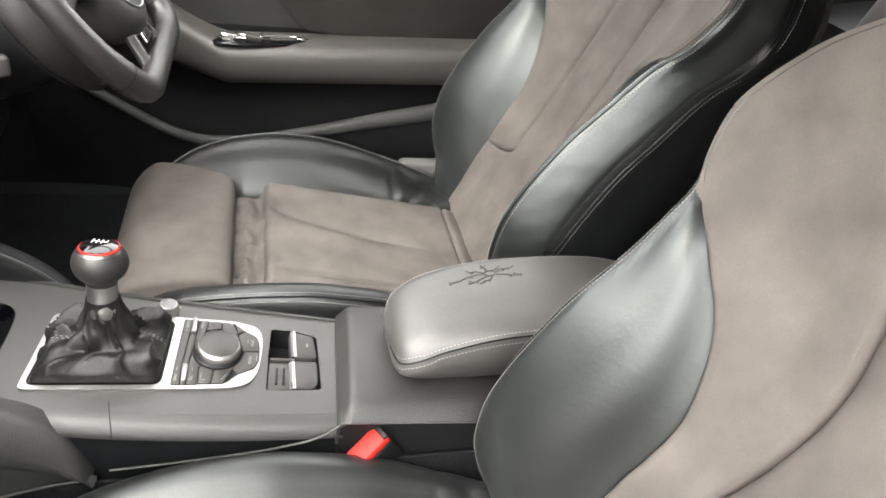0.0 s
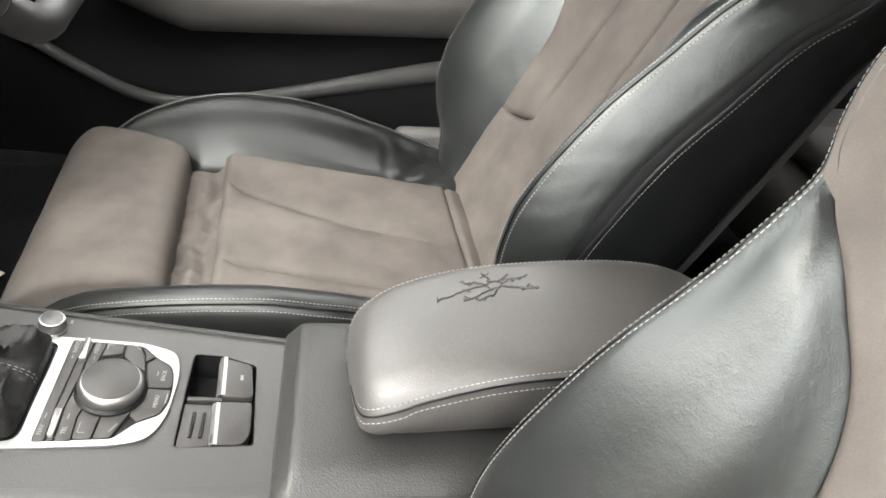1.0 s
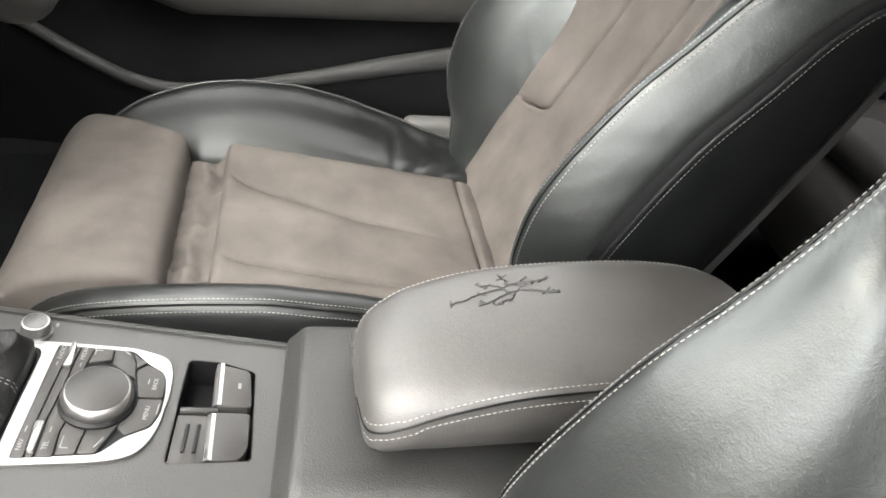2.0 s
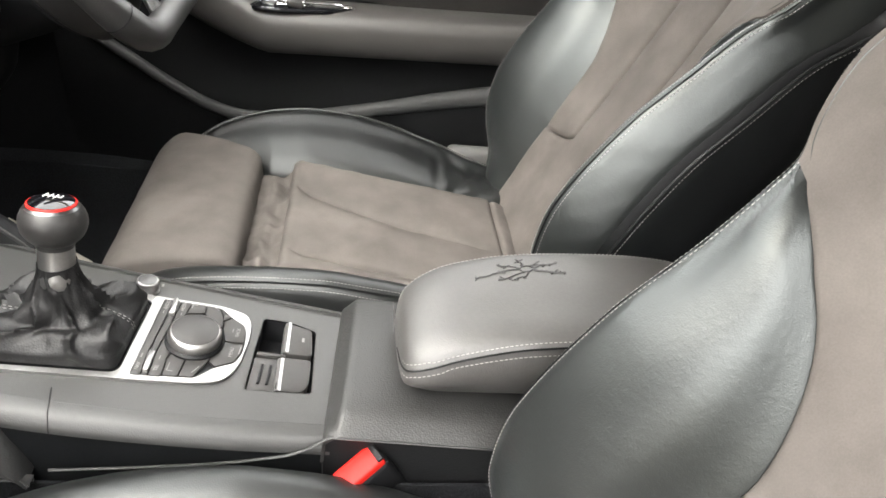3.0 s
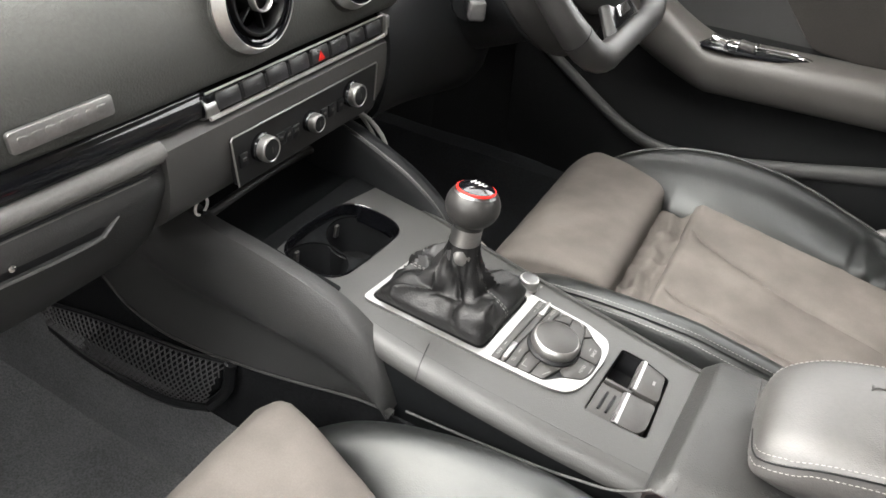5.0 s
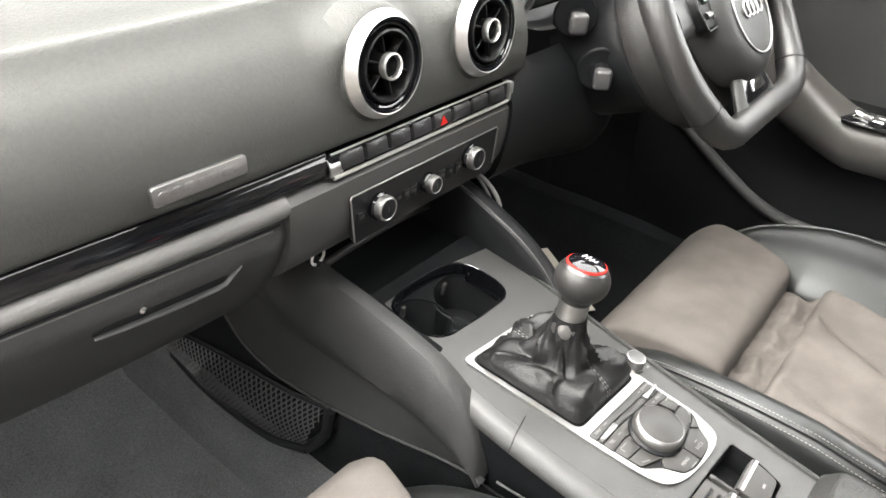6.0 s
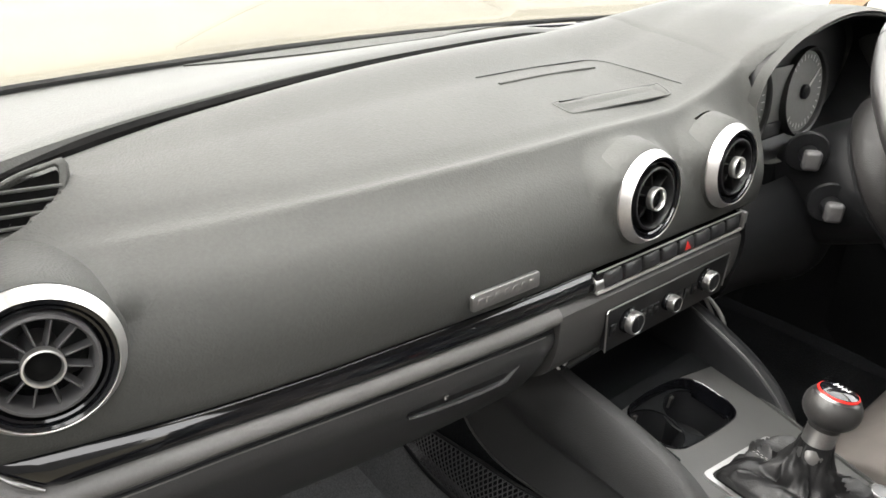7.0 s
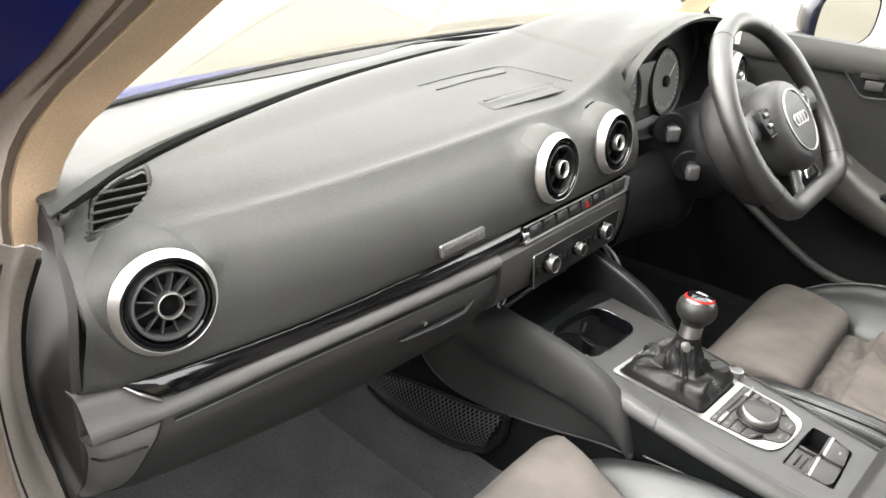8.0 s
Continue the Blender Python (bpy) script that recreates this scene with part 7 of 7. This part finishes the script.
for end, lean in (((-0.536, 0.243, 0.622), 0.030), ((-0.495, 0.250, 0.562), 0.026)):
    b = Vector(end) - Vector(column.location)
    a = b + Vector((-0.045, 0.060, lean * 0.2))
    st = tube("stalk", [a, a.lerp(b, 0.4), a.lerp(b, 0.8), b], [0.012, 0.012, 0.012, 0.011], BLACK, column, n=12, label="black column stalk", flat=0.8)
    d = (b - a).normalized()
    rbox("stalk_tip", (0.016, 0.022, 0.026), (0, 0, 0), 0.005, VENT_GREY, st, "pale grey stalk end", m=Matrix.Translation(b) @ d.to_track_quat("X", "Z").to_matrix().to_4x4(), seg=3)
    lathe("stalk_hole", [(0.0, 0.0), (0.026, 0.0), (0.028, -0.004)], Matrix.Translation(b - d * 0.028) @ d.to_track_quat("Z", "Y").to_matrix().to_4x4(), BLACK, column, n=28)

# ---- driver's door ----
DOOR_UPPER = material("soft_upper_door_trim", (0.011, 0.0112, 0.0112), 0.48, grain=(350, 0.08), stain=(6, 0.12), bump=(("cells", 600, 0.12),), spec=0.5)
door = thing("door_1", "closed driver's door with dark grey suede insert", "car door", kind="structure")
rows = []
for z in np.linspace(0.02, 0.70, 36):
    row = []
    for x in np.linspace(-0.80, 0.80, 50):
        y = 0.745 - 0.02 * max(0, z - 0.45) + 0.015 * math.exp(-(((z - 0.32) / 0.06) ** 2))
        row.append((x, y, z))
    rows.append(row)
part("door_panel", sheet(rows[:24], thick=0.04), DOOR_DARK, door, "dark grained door trim")
part("upper_panel", sheet(rows[23:], thick=0.04), DOOR_UPPER, door, "smooth dark upper door trim")
SUEDE_OUT = [(-0.27, 0.640), (-0.112, 0.466), (0.02, 0.455), (0.40, 0.460), (0.47, 0.60), (0.30, 0.622), (0.0, 0.645)]
part("suede_insert", slab_bm(round_corners([(x, z) for x, z in SUEDE_OUT], 0.02), Matrix(((1, 0, 0, 0), (0, 0, -1, 0.736), (0, 1, 0, 0), (0, 0, 0, 1))), 0.012, 0.004), DOOR_SUEDE, door, "dark grey suede door insert")
rows = []
for z, y in ((0.642, 0.741), (0.650, 0.730), (0.668, 0.722), (0.690, 0.722), (0.702, 0.732), (0.704, 0.76)):
    rows.append([(x, y + 0.004 * math.sin(x * 3), z + 0.030 * max(0, 0.1 - x) / 0.6) for x in np.linspace(-0.62, 0.78, 24)])
part("belt_rail", sheet(rows, thick=0.006), SOFT, door, "soft dark belt rail under the window")
part("pull_slot", rbox_bm((0.40, 0.010, 0.018), (0.20, 0.7195, 0.679), 0.004, m=pose(0.17, 0.7205, 0.680, 0, 2, 0)), BLACK, door, "dark recessed handle slot")
part("handle_strip", tube_bm([(x, 0.7150, 0.683 - 0.012 * (x + 0.0) / 0.4) for x in np.linspace(-0.02, 0.345, 8)], 0.0028, 8), BRIGHT, door, "bright chrome strip in the handle slot")

# armrest: a rounded ledge that sweeps up at its front
rows = []
for x in np.linspace(-0.50, 0.55, 60):
    f = max(0.0, -0.255 - x)
    rise = 1.6 * f * f + 0.35 * f
    inn = 0.665 + 0.25 * f + 0.03 * max(0, x - 0.3)
    tilt = 0.035 * max(-0.25, x)
    c = [(0.748, 0.462 + rise), (0.72, 0.462 + rise), (inn + 0.028, 0.460 + rise), (inn + 0.010, 0.455 + rise), (inn + 0.001, 0.443 + rise), (inn + 0.001, 0.425 + rise * 0.9), (inn + 0.010, 0.398 + rise * 0.7), (inn + 0.026, 0.381 + rise * 0.6), (inn + 0.05, 0.376 + rise * 0.5), (0.752, 0.374 + rise * 0.5)]
    rows.append([(x, y, z + tilt) for y, z in curve_through(c, 34)])
REST_GREY = material("armrest_grey", (0.046, 0.044, 0.0415), 0.48, grain=(350, 0.05), stain=(5, 0.12), bump=(("cells", 900, 0.10),), spec=0.5)
part("door_armrest", sheet(rows, thick=0.004), REST_GREY, door, "satin grey-black door armrest", sharp=60)
plate = [(-0.278, -0.022), (-0.262, 0.020), (-0.115, 0.026), (-0.102, 0.014), (-0.150, -0.012), (-0.225, -0.024)]
pm = Matrix.Translation((0, 0.690, 0.4575))
sp = part("switch_plate", slab_bm(round_corners(plate, 0.008), pm, 0.005, 0.0012), GLOSS, door, "gloss black window switch plate")
part("plate_edge", tube_bm(curve_through([pm @ Vector((x, y, 0.0006)) for x, y in ((-0.277, -0.018), (-0.264, 0.017), (-0.190, 0.0245), (-0.118, 0.0255), (-0.104, 0.015))], 24), 0.0015, 6), BRIGHT, sp, "chrome edge")
for x in (-0.250, -0.205):
    part("window_switch", rbox_bm((0.030, 0.018, 0.014), r=0.005, m=pm @ pose(x, -0.002, 0.006, 0, 10, 0), seg=3), BRIGHT if x < -0.22 else GREY_KEY, sp, "chromed window switch")
    part("switch_lip", rbox_bm((0.006, 0.019, 0.005), r=0.002, m=pm @ pose(x + 0.014, -0.002, 0.010, 0, 10, 0), seg=2), BRIGHT, sp)
part("grip_insert", rbox_bm((0.050, 0.014, 0.004), r=0.002, m=pm @ pose(-0.150, 0.010, 0.002, 0, 0, 4)), GREY_KEY, sp)

# open map pocket with a pale rim
rows, lowr = [], []
RIM = curve_through([(-0.62, 0.725, 0.420), (-0.50, 0.715, 0.345), (-0.42, 0.707, 0.298), (-0.36, 0.702, 0.268), (-0.31, 0.700, 0.254), (-0.25, 0.698, 0.253), (-0.10, 0.694, 0.281), (0.08, 0.694, 0.325), (0.21, 0.695, 0.352), (0.36, 0.70, 0.375), (0.50, 0.71, 0.385)], 60)
for x, y, z in RIM:
    t = 0.017 + 0.018 * max(0, min(1, (x + 0.15) / 0.35))
    c = [(y + 0.030, z - 0.02), (y + 0.012, z - 0.002), (y + 0.004, z + 0.001), (y - 0.004, z - 0.003), (y - 0.005, z - t), (y + 0.002, z - t - 0.006)]
    rows.append([(x, a, b) for a, b in curve_through(c, 14)])
    lowr.append([(x, a, b) for a, b in ((y + 0.003, z - t - 0.003), (y + 0.002, z - t - 0.03), (y + 0.012, (z + 0.05) / 2), (y + 0.03, 0.04))])
part("pocket_rim", sheet(rows, thick=0.003), RIM_GREY, door, "satin rim of the door pocket")
part("pocket_front", sheet(lowr, thick=0.003), DOOR_DARK, door, "dark door pocket front")

# lock switch panel near the window
lockp = part("lock_panel", slab_bm(round_corners([(-0.415, 0.690), (-0.31, 0.690), (-0.30, 0.640), (-0.365, 0.636)], 0.012), Matrix(((1, 0, 0, 0), (0, 0, -1, 0.730), (0, 1, 0, 0), (0, 0, 0, 1))), 0.01, 0.002), BLACK, door, "recessed door lock switch panel")
edge = [(x, 0.7285, z) for x, z in round_corners([(-0.422, 0.696), (-0.303, 0.696), (-0.293, 0.634), (-0.368, 0.630)], 0.014)]
part("panel_edge", tube_bm(edge, 0.002, 6, closed=True), PLASTIC, lockp)
for z in (0.677, 0.655):
    part("lock_switch", rbox_bm((0.034, 0.006, 0.018), (-0.365 + (0.69 - z) * 0.5, 0.727, z), 0.002), GREY_KEY, lockp)

glass = part("window_2", sheet([[(x, 0.755 - 0.28 * (z - 0.70), z) for x in np.linspace(-0.62, 0.75, 10)] for z in (0.69, 0.85, 1.03)], thick=0.004), GLASS)
structure(glass, "clear driver's side window glass", "window")
glass.visible_shadow = False

# exterior mirror on the driver's door
mir = thing("door_mirror", "dark blue exterior mirror on the driver's door", "mirror", at=(-0.485, 0.960, 0.750))
mir.rotation_euler = (0, radians(4), radians(-24))
def mirror_line(k, n=40):
    """The housing's outline: a rounded oblong that narrows towards its outer end."""
    out = []
    for a in np.linspace(0, 2 * math.pi, n + 1)[:-1]:
        c, t = math.cos(a), math.sin(a)
        y = 0.098 * math.copysign(abs(c) ** 0.55, c)
        out.append((y * k, 0.062 * math.copysign(abs(t) ** 0.60, t) * k * (1 - 0.9 * max(0.0, y - 0.02))))
    return out


shell = [[(d, y, z) for y, z in mirror_line(k)] for k, d in ((0.30, -0.080), (0.70, -0.066), (0.92, -0.034), (1.06, -0.004), (1.07, 0.006), (1.02, 0.012), (0.99, 0.008))]
part("housing", sheet(shell, closed=True, cap=True), NAVY, mir, "dark blue painted housing")
part("mirror_glass", slab_bm(mirror_line(0.97), Matrix.Translation((0.011, 0, 0)) @ yz, 0.003), MIRROR, mir, "mirror glass")
rbox("foot", (0.05, 0.14, 0.03), (-0.02, -0.12, -0.045), 0.01, BLACK, mir)

# paper and cable in the driver's footwell
paper = thing("folded_paper", "folded pale card lying in the driver's footwell", "paper", at=(-0.64, 0.545, 0.034))
rbox("sheet", (0.22, 0.05, 0.002), (0, 0, 0), 0.0005, PAPER, paper, m=pose(0, 0, 0, 0, 0, -34))
cable = thing("cable", "pale cable looping beside the console wing", "cable", at=(-0.56, 0.105, 0.43))
tube("lead", curve_through([(-0.02, 0.0, 0.03), (0.0, 0.012, 0.012), (0.018, 0.016, -0.012), (0.014, 0.02, -0.05), (-0.01, 0.03, -0.12), (-0.03, 0.05, -0.18)], 20), 0.0028, DIAL, cable, n=8)
tube("lead", curve_through([(-0.022, 0.004, 0.028), (-0.008, 0.014, 0.006), (0.004, 0.020, -0.02), (-0.004, 0.024, -0.06), (-0.03, 0.04, -0.15)], 20), 0.0022, DIAL, cable, n=8)

# pedals in the dark of the driver's footwell
for y in (0.30, 0.40, 0.50):
    pedal = thing("pedal", "dark rubber pedal in the driver's footwell", "pedal", group="pedals", at=(-0.98, y, 0.16))
    rbox("pad", (0.015, 0.055, 0.08), (0, 0, 0), 0.005, BLACK, pedal, m=pose(0, 0, 0, 0, -35, 0))
    tube("pedal_arm", [(-0.01, 0, 0.02), (-0.05, 0, 0.12), (-0.10, 0, 0.24)], 0.008, BLACK, pedal)
